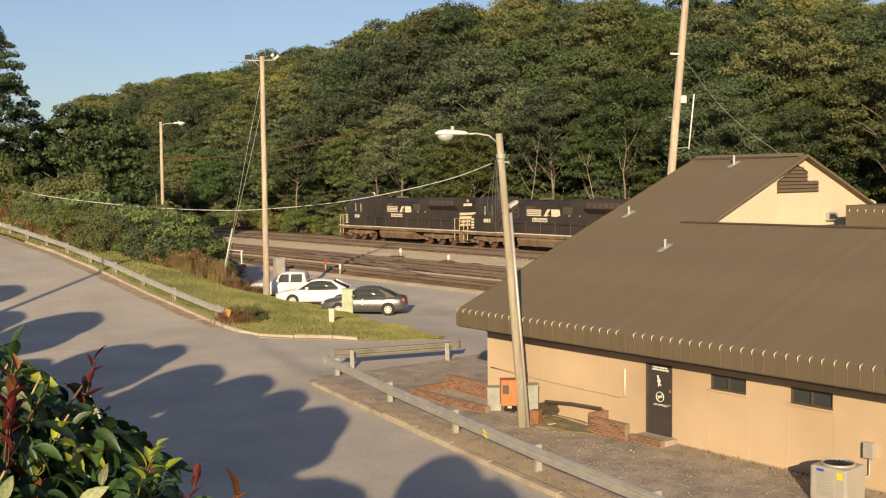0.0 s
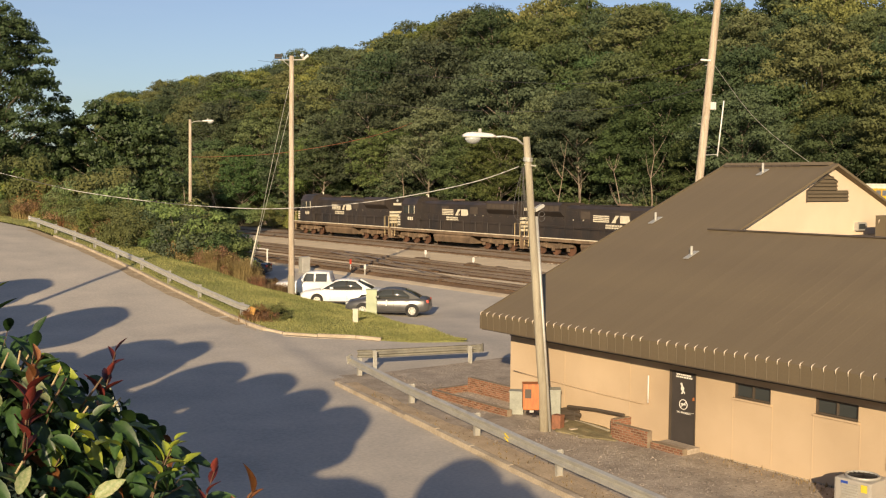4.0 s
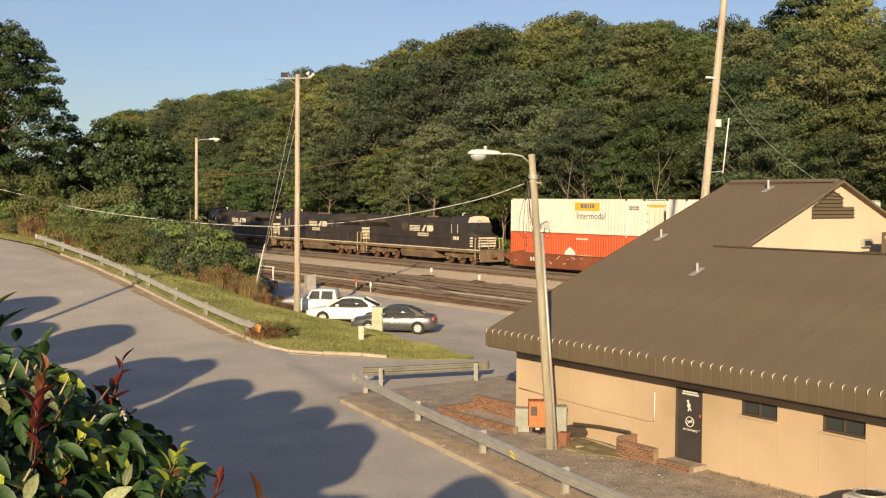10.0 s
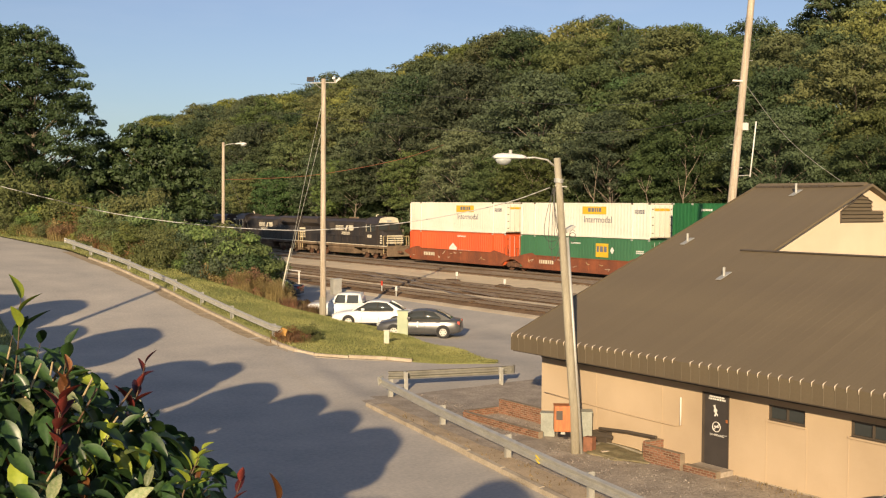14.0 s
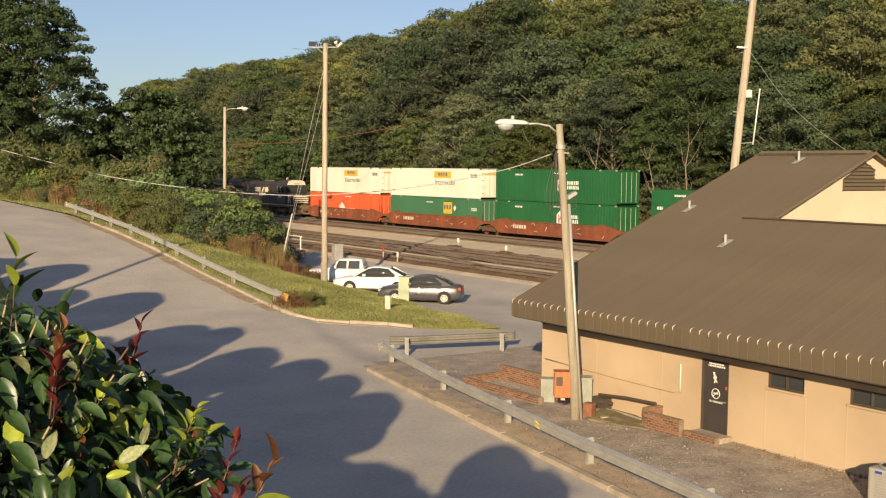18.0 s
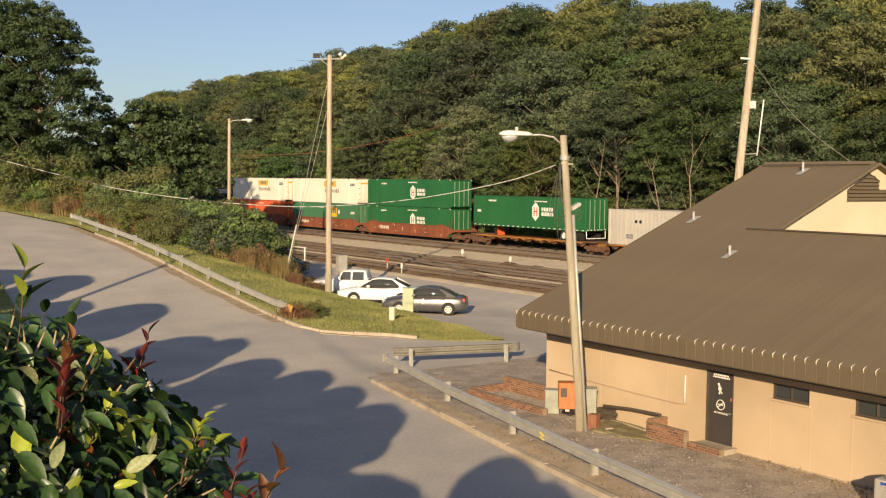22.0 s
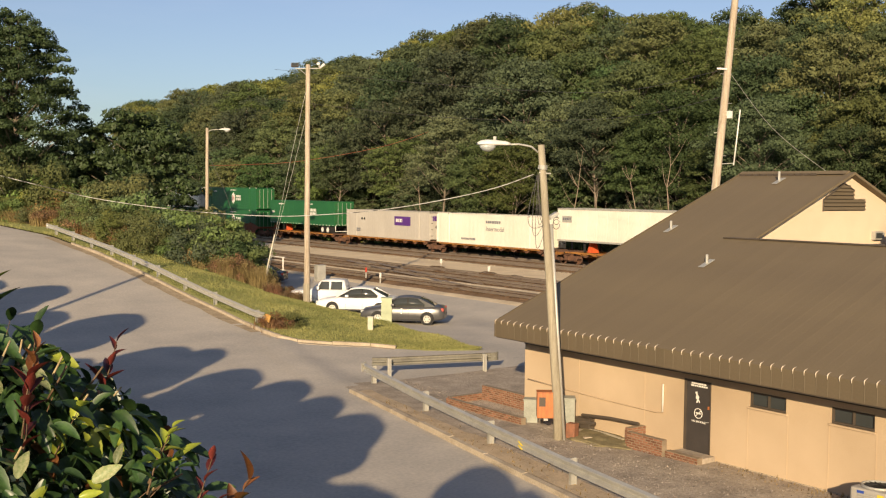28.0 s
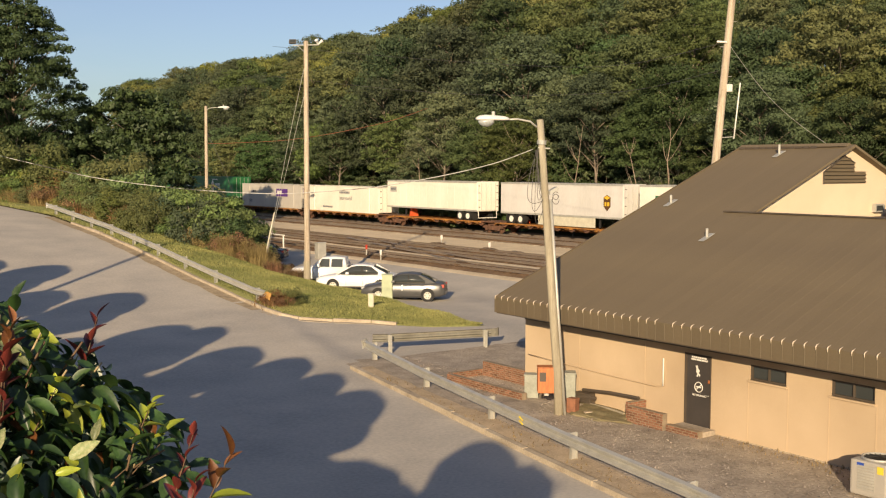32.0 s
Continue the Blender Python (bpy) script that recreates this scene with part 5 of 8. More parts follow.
# ---- the freight train; each vehicle's origin is at its middle, on the rail, +y towards the head of the train ----
M.update({
    "loco": mat("black_loco_paint", (0.024, 0.023, 0.024), (0.062, 0.047, 0.036), 0.45, scale=0.5, fine=15, bump=0.04, spec=0.5),
    "grime": mat("road_grime", (0.235, 0.165, 0.105), (0.09, 0.066, 0.046), 0.9, scale=1.2, fine=14, bump=0.2, spec=0.2),
    "cream": mat("cream_stripe", (0.72, 0.66, 0.50), (0.55, 0.49, 0.36), 0.6, scale=3, fine=30, bump=0.0),
    "railing": mat("yellowed_handrail", (0.58, 0.46, 0.24), (0.42, 0.33, 0.18), 0.6, scale=3, fine=30, bump=0.0),
    "wellcar": mat("red_brown_well_car", (0.27, 0.085, 0.038), (0.13, 0.05, 0.03), 0.75, scale=0.9, fine=10, bump=0.1, spec=0.3),
    "spine": mat("orange_spine_car", (0.42, 0.19, 0.045), (0.16, 0.075, 0.03), 0.8, scale=1.0, fine=10, bump=0.12, spec=0.2),
    "box_white": mat("white_container", (0.80, 0.76, 0.65), (0.70, 0.65, 0.53), 0.5, scale=0.6, fine=12, bump=0.03, streak=(1, 1, 0.3)),
    "box_red": mat("red_orange_container", (0.66, 0.115, 0.032), (0.52, 0.09, 0.03), 0.5, scale=0.6, fine=12, bump=0.03, streak=(1, 1, 0.3)),
    "box_green": mat("green_container", (0.022, 0.130, 0.042), (0.016, 0.100, 0.034), 0.45, scale=0.6, fine=12, bump=0.03, streak=(1, 1, 0.3)),
    "box_green2": mat("dull_green_container", (0.055, 0.175, 0.085), (0.045, 0.135, 0.065), 0.55, scale=0.6, fine=12, bump=0.03, streak=(1, 1, 0.3)),
    "box_grey": mat("grey_container", (0.50, 0.47, 0.41), (0.42, 0.39, 0.34), 0.5, scale=0.6, fine=12, bump=0.03, streak=(1, 1, 0.3)),
    "box_silver": mat("pale_grey_trailer", (0.62, 0.60, 0.56), (0.53, 0.51, 0.47), 0.45, scale=0.6, fine=12, bump=0.02, streak=(1, 1, 0.3)),
    "purple": mat("purple_panel", (0.10, 0.03, 0.22), (0.08, 0.025, 0.18), 0.5, bump=0.0),
    "brown": mat("brown_panel", (0.10, 0.045, 0.015), (0.08, 0.035, 0.012), 0.5, bump=0.0),
    "gold": mat("golden_panel", (0.72, 0.45, 0.03), (0.6, 0.36, 0.03), 0.5, bump=0.0),
    "slate": mat("slate_lettering", (0.16, 0.17, 0.20), (0.12, 0.13, 0.15), 0.6, bump=0.0),
    "rust": mat("rusty_iron", (0.16, 0.075, 0.04), (0.07, 0.04, 0.026), 0.9, scale=2, fine=20, bump=0.2),
})
TRAIN = []


def rolling(name, u, label, category, group="freight train"):
    ob = thing(name, pose(64.3, u, 0.8), label, category, group)
    TRAIN.append((ob, u))
    return ob


def word(text, parent, size, at, material, label):
    """Lettering on the near side (facing -x), read along -y."""
    cu = bpy.data.curves.new("lettering", "FONT")
    cu.body, cu.size, cu.extrude, cu.resolution_u = text, size, 0.004, 3
    tmp = bpy.data.objects.new("tmp", cu)
    scene.collection.objects.link(tmp)
    dg = bpy.context.evaluated_depsgraph_get()
    me = bpy.data.meshes.new_from_object(tmp.evaluated_get(dg))
    bpy.data.objects.remove(tmp)
    me.materials.clear()
    me.materials.append(material)
    return shared("lettering", me, parent, Matrix.Translation(at) @ Matrix(((0, 0, -1, 0), (-1, 0, 0, 0), (0, 1, 0, 0), (0, 0, 0, 1))), label)


def bars(parent, x, y, z, w, h, rows, material, label, seed=0, thick=0.006):
    """Rows of short bars for lettering that cannot be read; starts at y and runs to -y."""
    bm = bmesh.new()
    rng = random.Random(seed)
    rh = h / rows
    for r in range(rows):
        q = 0.0
        while q < w:
            l = min(w - q, rh * rng.uniform(0.35, 0.8))
            if l > 0.01:
                box(x - thick, x, y - q - l, y - q, z + h - (r + 1) * rh + 0.22 * rh, z + h - r * rh, 0, bm)
            q += l + rh * 0.22
    return tagged(part("lettering", bm, material, parent, label), kind="stuff")


def truck(parent, yc, axles, gap, r, z_frame, mt):
    """A bogie: side frames, springs and wheels."""
    tr_ = new("truck")
    tr_.parent = parent
    tr_.matrix_basis = pose(0, yc, 0)
    L = gap * (axles - 1) + 1.3
    for s in (-1, 1):
        part("side_frame", prism([(-L / 2, z_frame - 0.16), (-L / 2 + 0.25, z_frame + 0.06), (L / 2 - 0.25, z_frame + 0.06), (L / 2, z_frame - 0.16), (L / 2 - 0.5, z_frame - 0.22), (0.5, z_frame - 0.36), (-0.5, z_frame - 0.36), (-L / 2 + 0.5, z_frame - 0.22)],
                                 s * 1.05 - 0.07, s * 1.05 + 0.07, "x"), mt, tr_)
        for k in range(axles):
            y = (k - (axles - 1) / 2) * gap
            part("wheel", disc((s * 0.75, y, r), (1, 0, 0), r, 0.13, 22), M["rust"], tr_)
            part("axle_box", box(s * 1.14 - 0.06, s * 1.14 + 0.06, y - 0.16, y + 0.16, r - 0.14, r + 0.16, 0.02), mt, tr_)
        for k in range(axles * 2 - 1):
            y = (k - (axles - 1)) * gap / 2
            if k % 2:
                part("spring", tube([(s * 1.1, y, z_frame - 0.34), (s * 1.1, y, z_frame + 0.02)], 0.1, 8), mt, tr_)
                part("brake_cylinder", tube([(s * 1.15, y - 0.25, z_frame + 0.15), (s * 1.15, y + 0.25, z_frame + 0.12)], 0.09, 8), mt, tr_)
    return tr_


def locomotive(u, turn, label, seed):
    ob = rolling("locomotive", u, label, "locomotive")
    ob["turn"] = turn
    sg = 1 if turn == 0 else -1
    K = M["loco"]
    rng = random.Random(seed)
    L = 10.2
    part("frame", box(-1.5, 1.5, -L, L, 1.18, 1.5, 0.02), M["grime"], ob, "grimy brown frame")
    for s in (-1, 1):
        part("sill_stripe", box(s * 1.5 - 0.012, s * 1.5 + 0.012, -L, L, 1.44, 1.515), M["cream"], ob, "pale stripe along the frame")
    part("fuel_tank", prism([(-1.35, 1.15), (-1.45, 0.95), (-1.25, 0.42), (1.25, 0.42), (1.45, 0.95), (1.35, 1.15)], -3.0, 2.8, "y"), M["grime"], ob, "grimy black fuel tank")
    truck(ob, 6.6, 3, 1.85, 0.53, 0.95, M["grime"])
    truck(ob, -6.6, 3, 1.85, 0.53, 0.95, M["grime"])
    # hood and radiator
    part("engine_hood", prism([(-0.95, 1.5), (-0.95, 4.05), (-0.7, 4.3), (0.7, 4.3), (0.95, 4.05), (0.95, 1.5)], -5.4, 5.6, "y"), K, ob)
    part("radiator_hood", prism([(-1.0, 1.5), (-1.0, 3.3), (-1.5, 3.72), (-1.5, 4.3), (-1.25, 4.5), (1.25, 4.5), (1.5, 4.3), (1.5, 3.72), (1.0, 3.3), (1.0, 1.5)], -9.6, -5.4, "y"), K, ob)
    for s in (-1, 1):
        for k in range(6):
            part("radiator_grille", box(s * 1.505 - 0.01, s * 1.505 + 0.01, -9.3 + k * 0.63, -8.78 + k * 0.63, 3.8, 4.22), M["trim"], ob)
        for k in range(11):
            part("hood_door", box(s * 0.962 - 0.014, s * 0.962 + 0.014, -5.2 + k * 0.97, -4.32 + k * 0.97, 1.75, 3.0, 0.01), K, ob)
        for k in range(7):
            part("vent_panel", box(s * 0.962 - 0.014, s * 0.962 + 0.014, -5.0 + k * 1.5, -3.9 + k * 1.5, 3.2, 3.85, 0.01), M["trim"] if k in (1, 4) else K, ob)
        for k in range(9):
            part("lamp_spot", box(s * 0.99 - 0.01, s * 0.99 + 0.01, -9.2 + k * 1.2, -9.12 + k * 1.2, 3.06, 3.14), M["cream"], ob)
    for k, yy in enumerate((-3.2, -1.0, 1.4, 3.4)):
        part("roof_hatch", box(-0.62, 0.62, yy - 0.8, yy + 0.8, 4.3, 4.4, 0.03), K, ob)
    part("exhaust_stack", box(-0.45, 0.45, 0.2, 1.0, 4.4, 4.55, 0.02), M["grime"], ob)
    # cab and nose
    part("cab", prism([(-1.53, 1.5), (-1.55, 3.9), (-1.2, 4.5), (-0.6, 4.65), (0.6, 4.65), (1.2, 4.5), (1.55, 3.9), (1.53, 1.5)], 5.6, 8.15, "y"), K, ob)
    part("nose", loft([[(x * (1.4 if y < 9 else 1.15), y, z if z < 2 else z - (0.0 if y < 9 else 0.35)) for x, z in ((-1, 1.5), (-1, 2.7), (-0.85, 3.15), (0.85, 3.15), (1, 2.7), (1, 1.5))] for y in (8.15, 8.6, 9.45)]), K, ob)
    for s in (-1, 1):
        for y0, y1 in ((5.95, 6.75), (6.9, 7.75)):
            w = part("cab_window", box(s * 1.545 - 0.02, s * 1.545 + 0.02, y0, y1, 3.05, 3.75), M["pane"], ob)
            part("window_frame", box(s * 1.55 - 0.02, s * 1.55 + 0.02, y0 - 0.06, y0, 2.99, 3.81), M["cream"], w)
        bars(ob, -1.56 if s < 0 else 1.575, 6.6 + 0.45, 2.25, 0.9, 0.42, 1, M["cream"], "pale number bars", seed + 3)
        part("windscreen", box(s * 0.72 - 0.55, s * 0.72 + 0.55, 8.15, 8.17, 3.25, 3.95), M["pane"], ob)
    part("cab_visor", prism([(-1.3, 4.02), (-1.1, 4.5), (-0.6, 4.64), (0.6, 4.64), (1.1, 4.5), (1.3, 4.02)], 8.15, 8.24, "y"), M["cream"], ob, "pale band above the windscreen")
    for k in range(4):
        part("nose_stripe", box(-1.12 + 0.03 * k, 1.12 - 0.03 * k, 9.46, 9.475, 1.75 + k * 0.25, 1.9 + k * 0.25), M["cream"], ob, "pale stripe across the nose")
        for s in (-1, 1):
            part("nose_side_stripe", box(s * 1.41 - 0.012, s * 1.41 + 0.012, 8.6, 9.0, 1.75 + k * 0.25, 1.9 + k * 0.25), M["cream"], ob)
        part("end_stripe", box(-0.98, 0.98, -9.625, -9.605, 1.85 + k * 0.34, 2.08 + k * 0.34), M["cream"], ob, "pale stripe across the hood's end")
    part("end_number_board", box(-0.5, 0.5, -9.64, -9.61, 3.7, 3.95), M["cream"], ob)
    part("headlight", disc((0, -9.62, 4.2), (0, 1, 0), 0.13, 0.06, 12), M["lens"], ob)
    part("headlight", box(-0.3, 0.3, 8.2, 8.27, 4.1, 4.3, 0.02), M["lens"], ob)
    part("horn", tube([(0.2, 5.9, 4.65), (0.2, 5.9, 4.85), (0.2, 6.3, 4.9)], 0.06, 7), M["cream"], ob)
    part("antenna_dome", box(-0.35, 0.35, 6.6, 7.3, 4.64, 4.76, 0.04), K, ob)
    # platforms, steps, handrails
    for e in (-1, 1):
        part("pilot", box(-1.45, 1.45, e * L - 0.06, e * L + 0.06, 0.35, 1.2, 0.02), M["grime"], ob)
        part("coupler", box(-0.16, 0.16, *(sorted((e * L, e * (L + 0.55)))), 0.72, 0.98, 0.04), M["rust"], ob)
        for s in (-1, 1):
            for k in range(4):
                part("step", box(s * 1.25 - 0.22, s * 1.25 + 0.22, *(sorted((e * (L - 0.75), e * (L - 0.15)))), 0.4 + k * 0.27, 0.44 + k * 0.27), M["grime"], ob)
            part("end_handrail", tube([(s * 1.47, e * (L - 0.72), 0.6), (s * 1.47, e * (L - 0.72), 2.6), (s * 1.4, e * (L - 0.1), 2.6), (s * 1.4, e * (L - 0.1), 0.6)], 0.035, 6), M["railing"], ob, "yellowed handrail")
        part("end_rail", tube([(-1.4, e * (L - 0.08), 2.55), (-0.5, e * (L - 0.08), 2.55), (-0.35, e * (L - 0.08), 1.6), (0.35, e * (L - 0.08), 1.6), (0.5, e * (L - 0.08), 2.55), (1.4, e * (L - 0.08), 2.55)], 0.03, 6), M["railing"], ob)
    for s in (-1, 1):
        part("side_handrail", tube([(s * 1.46, -9.3, 2.52), (s * 1.46, 5.3, 2.52)], 0.024, 6), K, ob)
        for k in range(9):
            part("stanchion", tube([(s * 1.46, -9.2 + k * 1.8, 1.5), (s * 1.46, -9.2 + k * 1.8, 2.52)], 0.02, 5), K, ob)
        # pale flank emblem of stripes and a panel
        x = s * 0.985
        for k in range(4):
            part("emblem_stripe", box(x - 0.012, x + 0.012, *(sorted((s * -0.2, s * -2.0))), 3.02 + k * 0.15, 3.11 + k * 0.15), M["cream"], ob, "pale emblem stripe")
        part("emblem", prism([(s * 0.1, 3.0), (s * 0.55, 3.6), (s * 0.95, 3.6), (s * 0.6, 3.25), (s * 0.55, 3.0)], x - 0.014, x + 0.014, "x"), M["cream"], ob, "pale emblem panel")
        part("emblem_block", prism([(s * 1.05, 3.0), (s * 1.05, 3.6), (s * 2.0, 3.6), (s * 2.1, 3.1), (s * 1.8, 3.0)], x - 0.014, x + 0.014, "x"), M["cream"], ob, "pale emblem panel")
        bars(ob, x + 0.012 * s + (0.006 if s > 0 else 0), 1.3 if s < 0 else 1.3, 2.45, 1.9, 0.4, 2, M["cream"], "two pale lines of lettering", seed + 9)
    return ob


def corrugated(L, h, W, pitch=0.36, deep=0.03):
    """A box whose long sides are folded into upright ribs; origin at the middle of its floor."""
    prof = []
    n = max(2, round(L / pitch))
    for i in range(n):
        y = L / 2 - L * i / n
        p = L / n
        prof += [(W / 2, y), (W / 2, y - 0.36 * p), (W / 2 - deep, y - 0.5 * p), (W / 2 - deep, y - 0.86 * p)]
    prof.append((W / 2, -L / 2))
    bm = bmesh.new()
    pts = prof + [(-x, y) for x, y in prof[::-1]]
    lo = [bm.verts.new((x, y, 0.12)) for x, y in pts]
    hi = [bm.verts.new((x, y, h - 0.1)) for x, y in pts]
    m = len(pts)
    for i in range(m):
        bm.faces.new((lo[i], lo[(i + 1) % m], hi[(i + 1) % m], hi[i]))
    bm.faces.new(hi)
    bm.faces.new(lo[::-1])
    bmesh.ops.recalc_face_normals(bm, faces=bm.faces[:])
    return bm


def container(u, z, L, h, material, label, style, ribs=0.36, deep=0.014, category="container", door_rear=True):
    """u: the head end's place along the train."""
    ob = rolling("shipping_container", u - L / 2, label, category)
    ob["dz"] = z
    W = 2.56
    part("shell", corrugated(L, h, W, ribs, deep), material, ob)
    for s in (-1, 1):
        part("top_rail", box(s * W / 2 - 0.05, s * W / 2 + 0.015, -L / 2, L / 2, h - 0.11, h, 0.01) if s > 0 else box(-W / 2 - 0.015, -W / 2 + 0.05, -L / 2, L / 2, h - 0.11, h, 0.01), material, ob)
        part("bottom_rail", box(s * W / 2 - 0.04, s * W / 2 + 0.012, -L / 2, L / 2, 0.0, 0.15, 0.01) if s > 0 else box(-W / 2 - 0.012, -W / 2 + 0.04, -L / 2, L / 2, 0.0, 0.15, 0.01), material, ob)
        for y in (-L / 2 + 0.06, -6.1, 6.1, L / 2 - 0.06):
            post = part("post", box(s * (W / 2) - 0.05, s * (W / 2) + 0.02, y - 0.08, y + 0.08, 0.02, h - 0.02, 0.008), material, ob)
            part("casting", box(s * (W / 2) - 0.06, s * (W / 2) + 0.03, y - 0.09, y + 0.09, h - 0.13, h + 0.01, 0.01), M["trim"] if style == "jb" else M["galv"], post)
    part("roof", box(-W / 2 + 0.05, W / 2 - 0.05, -L / 2, L / 2, h - 0.05, h - 0.015), material, ob)
    end_doors(ob, -L / 2, 0.1, h - 0.08, W, material)
    x = -W / 2 - 0.02
    if style == "jb":
        part("yellow_panel", box(x - 0.008, x, -3.1, -0.2, h - 0.95, h - 0.3), M["gold"], ob, "yellow name panel")
        bars(ob, x - 0.008, -0.9, h - 0.84, 1.6, 0.42, 1, M["slate"], "dark lettering on the yellow panel", 2)
        word("Intermodal", ob, 0.78, (x - 0.004, -0.35, h - 1.65), M["slate"], "dark grey lettering")
        part("yellow_plate", box(-0.9, 0.9, -L / 2 - 0.10, -L / 2 - 0.085, h - 0.62, h - 0.42), M["gold"], ob)
        bars(ob, x, -6.4, h - 0.9, 1.1, 0.35, 2, M["slate"], "small dark lettering", 4)
    elif style in ("hub", "hub_pale"):
        hexa = [(-1.15 + 0.62 * math.cos(a) * 0.9, h / 2 + 0.05 + 0.78 * math.sin(a)) for a in [math.pi / 2 + k * math.pi / 3 for k in range(6)]]
        hx_ = part("hexagon", prism(hexa, x - 0.008, x, "x"), M["white"], ob, "white hexagon emblem")
        for a_, b_, c_, d_ in ((-1.42, -1.3, -0.32, 0.42), (-1.02, -0.9, -0.32, 0.42), (-1.3, -1.02, 0.0, 0.1)):
            part("emblem_bar", box(x - 0.014, x - 0.008, a_, b_, h / 2 + c_ + 0.02, h / 2 + d_ + 0.02), M["red"], hx_)
        bars(ob, x, -1.95, h / 2 - 0.35, 1.5, 0.8, 2, M["white"], "white script lettering", 7)
        bars(ob, x, -0.2, h - 0.42, 1.8, 0.14, 1, M["white"], "small white lettering", 8)
        bars(ob, x, 5.2, h - 0.62, 1.1, 0.2, 1, M["white"], "small white lettering", 9)
    elif style == "hubred":
        part("house_emblem", prism([(1.0, 0.25), (1.0, 1.35), (0.35, 1.8), (-0.3, 1.35), (-0.3, 0.25), (0.0, 0.25), (0.0, 0.95), (0.7, 0.95), (0.7, 0.25)], x - 0.008, x, "x"), M["white"], ob, "white house-shaped emblem")
        bars(ob, x, -0.55, 0.3, 2.0, 0.85, 2, M["white"], "white lettering", 5)
        bars(ob, x, -0.4, h - 0.5, 1.4, 0.16, 1, M["white"], "small white lettering", 6)
    elif style == "emp":
        p_ = part("yellow_square", box(x - 0.008, x, -3.4, -1.9, h - 1.6, h - 0.45), M["gold"], ob, "yellow square panel")
        bars(p_, x - 0.008, -2.0, h - 1.3, 1.3, 0.6, 1, M["slate"], "dark lettering", 3)
        part("diamond", prism([(-4.1, h - 1.0), (-3.85, h - 0.7), (-3.6, h - 1.0), (-3.85, h - 1.3)], x - 0.008, x, "x"), M["white"], ob)
        bars(ob, x, 1.2, h - 0.6, 1.2, 0.14, 1, M["white"], "small white lettering", 12)
        bars(ob, x, -6.6, h - 1.2, 0.9, 0.3, 2, M["white"], "small white lettering", 13)
    elif style == "fedex":
        p_ = part("purple_panel", box(x - 0.008, x, -4.6, -1.6, h - 1.5, h - 0.55), M["purple"], ob, "purple name panel")
        bars(p_, x - 0.008, -1.9, h - 1.25, 1.2, 0.45, 1, M["white"], "white lettering", 15)
        part("end_panel", box(-1.0, 1.0, -L / 2 - 0.10, -L / 2 - 0.085, h - 0.9, h - 0.4), M["purple"], ob)
        for yy in (4.9, 4.4):
            part("vent_disc", disc((x, yy, h - 0.95), (1, 0, 0), 0.14, 0.02, 12), M["black"], ob)
        for xx in (-0.5, 0.1):
            part("vent_disc", disc((xx, -L / 2 - 0.09, h - 1.5), (0, 1, 0), 0.16, 0.02, 12), M["black"], ob)
        bars(ob, x, 6.2, 0.5, 1.0, 0.4, 2, M["slate"], "small grey lettering", 16)
    elif style == "oldjb":
        bars(ob, x, 0.2, h - 0.9, 2.2, 0.32, 1, M["slate"], "faded dark lettering", 17)
        word("Intermodal", ob, 0.62, (x - 0.004, 0.2, h - 1.55), M["slate"], "faded grey lettering")
        bars(ob, x, 4.0, 0.35, 2.2, 0.25, 1, M["slate"], "dark scuffs low on the side", 18)
    return ob


def end_doors(ob, y, z0, z1, W, material):
    """Twin doors with lock rods at the tail end."""
    for s in (-1, 1):
        d_ = part("end_door", box(min(0.01 * s, s * (W / 2 - 0.06)), max(0.01 * s, s * (W / 2 - 0.06)), y - 0.07, y + 0.02, z0 + 0.08, z1 - 0.08, 0.008), material, ob)
        for k in (0.3, 0.85):
            part("lock_rod", tube([(s * k, y - 0.1, z0 + 0.12), (s * k, y - 0.1, z1 - 0.12)], 0.022, 6), M["galv"], d_)
        for zz in np.linspace(z0 + 0.4, z1 - 0.4, 4):
            part("hinge", box(s * (W / 2 - 0.22) - 0.1, s * (W / 2 - 0.22) + 0.1, y - 0.09, y - 0.07, zz - 0.03, zz + 0.03), M["trim"], d_)


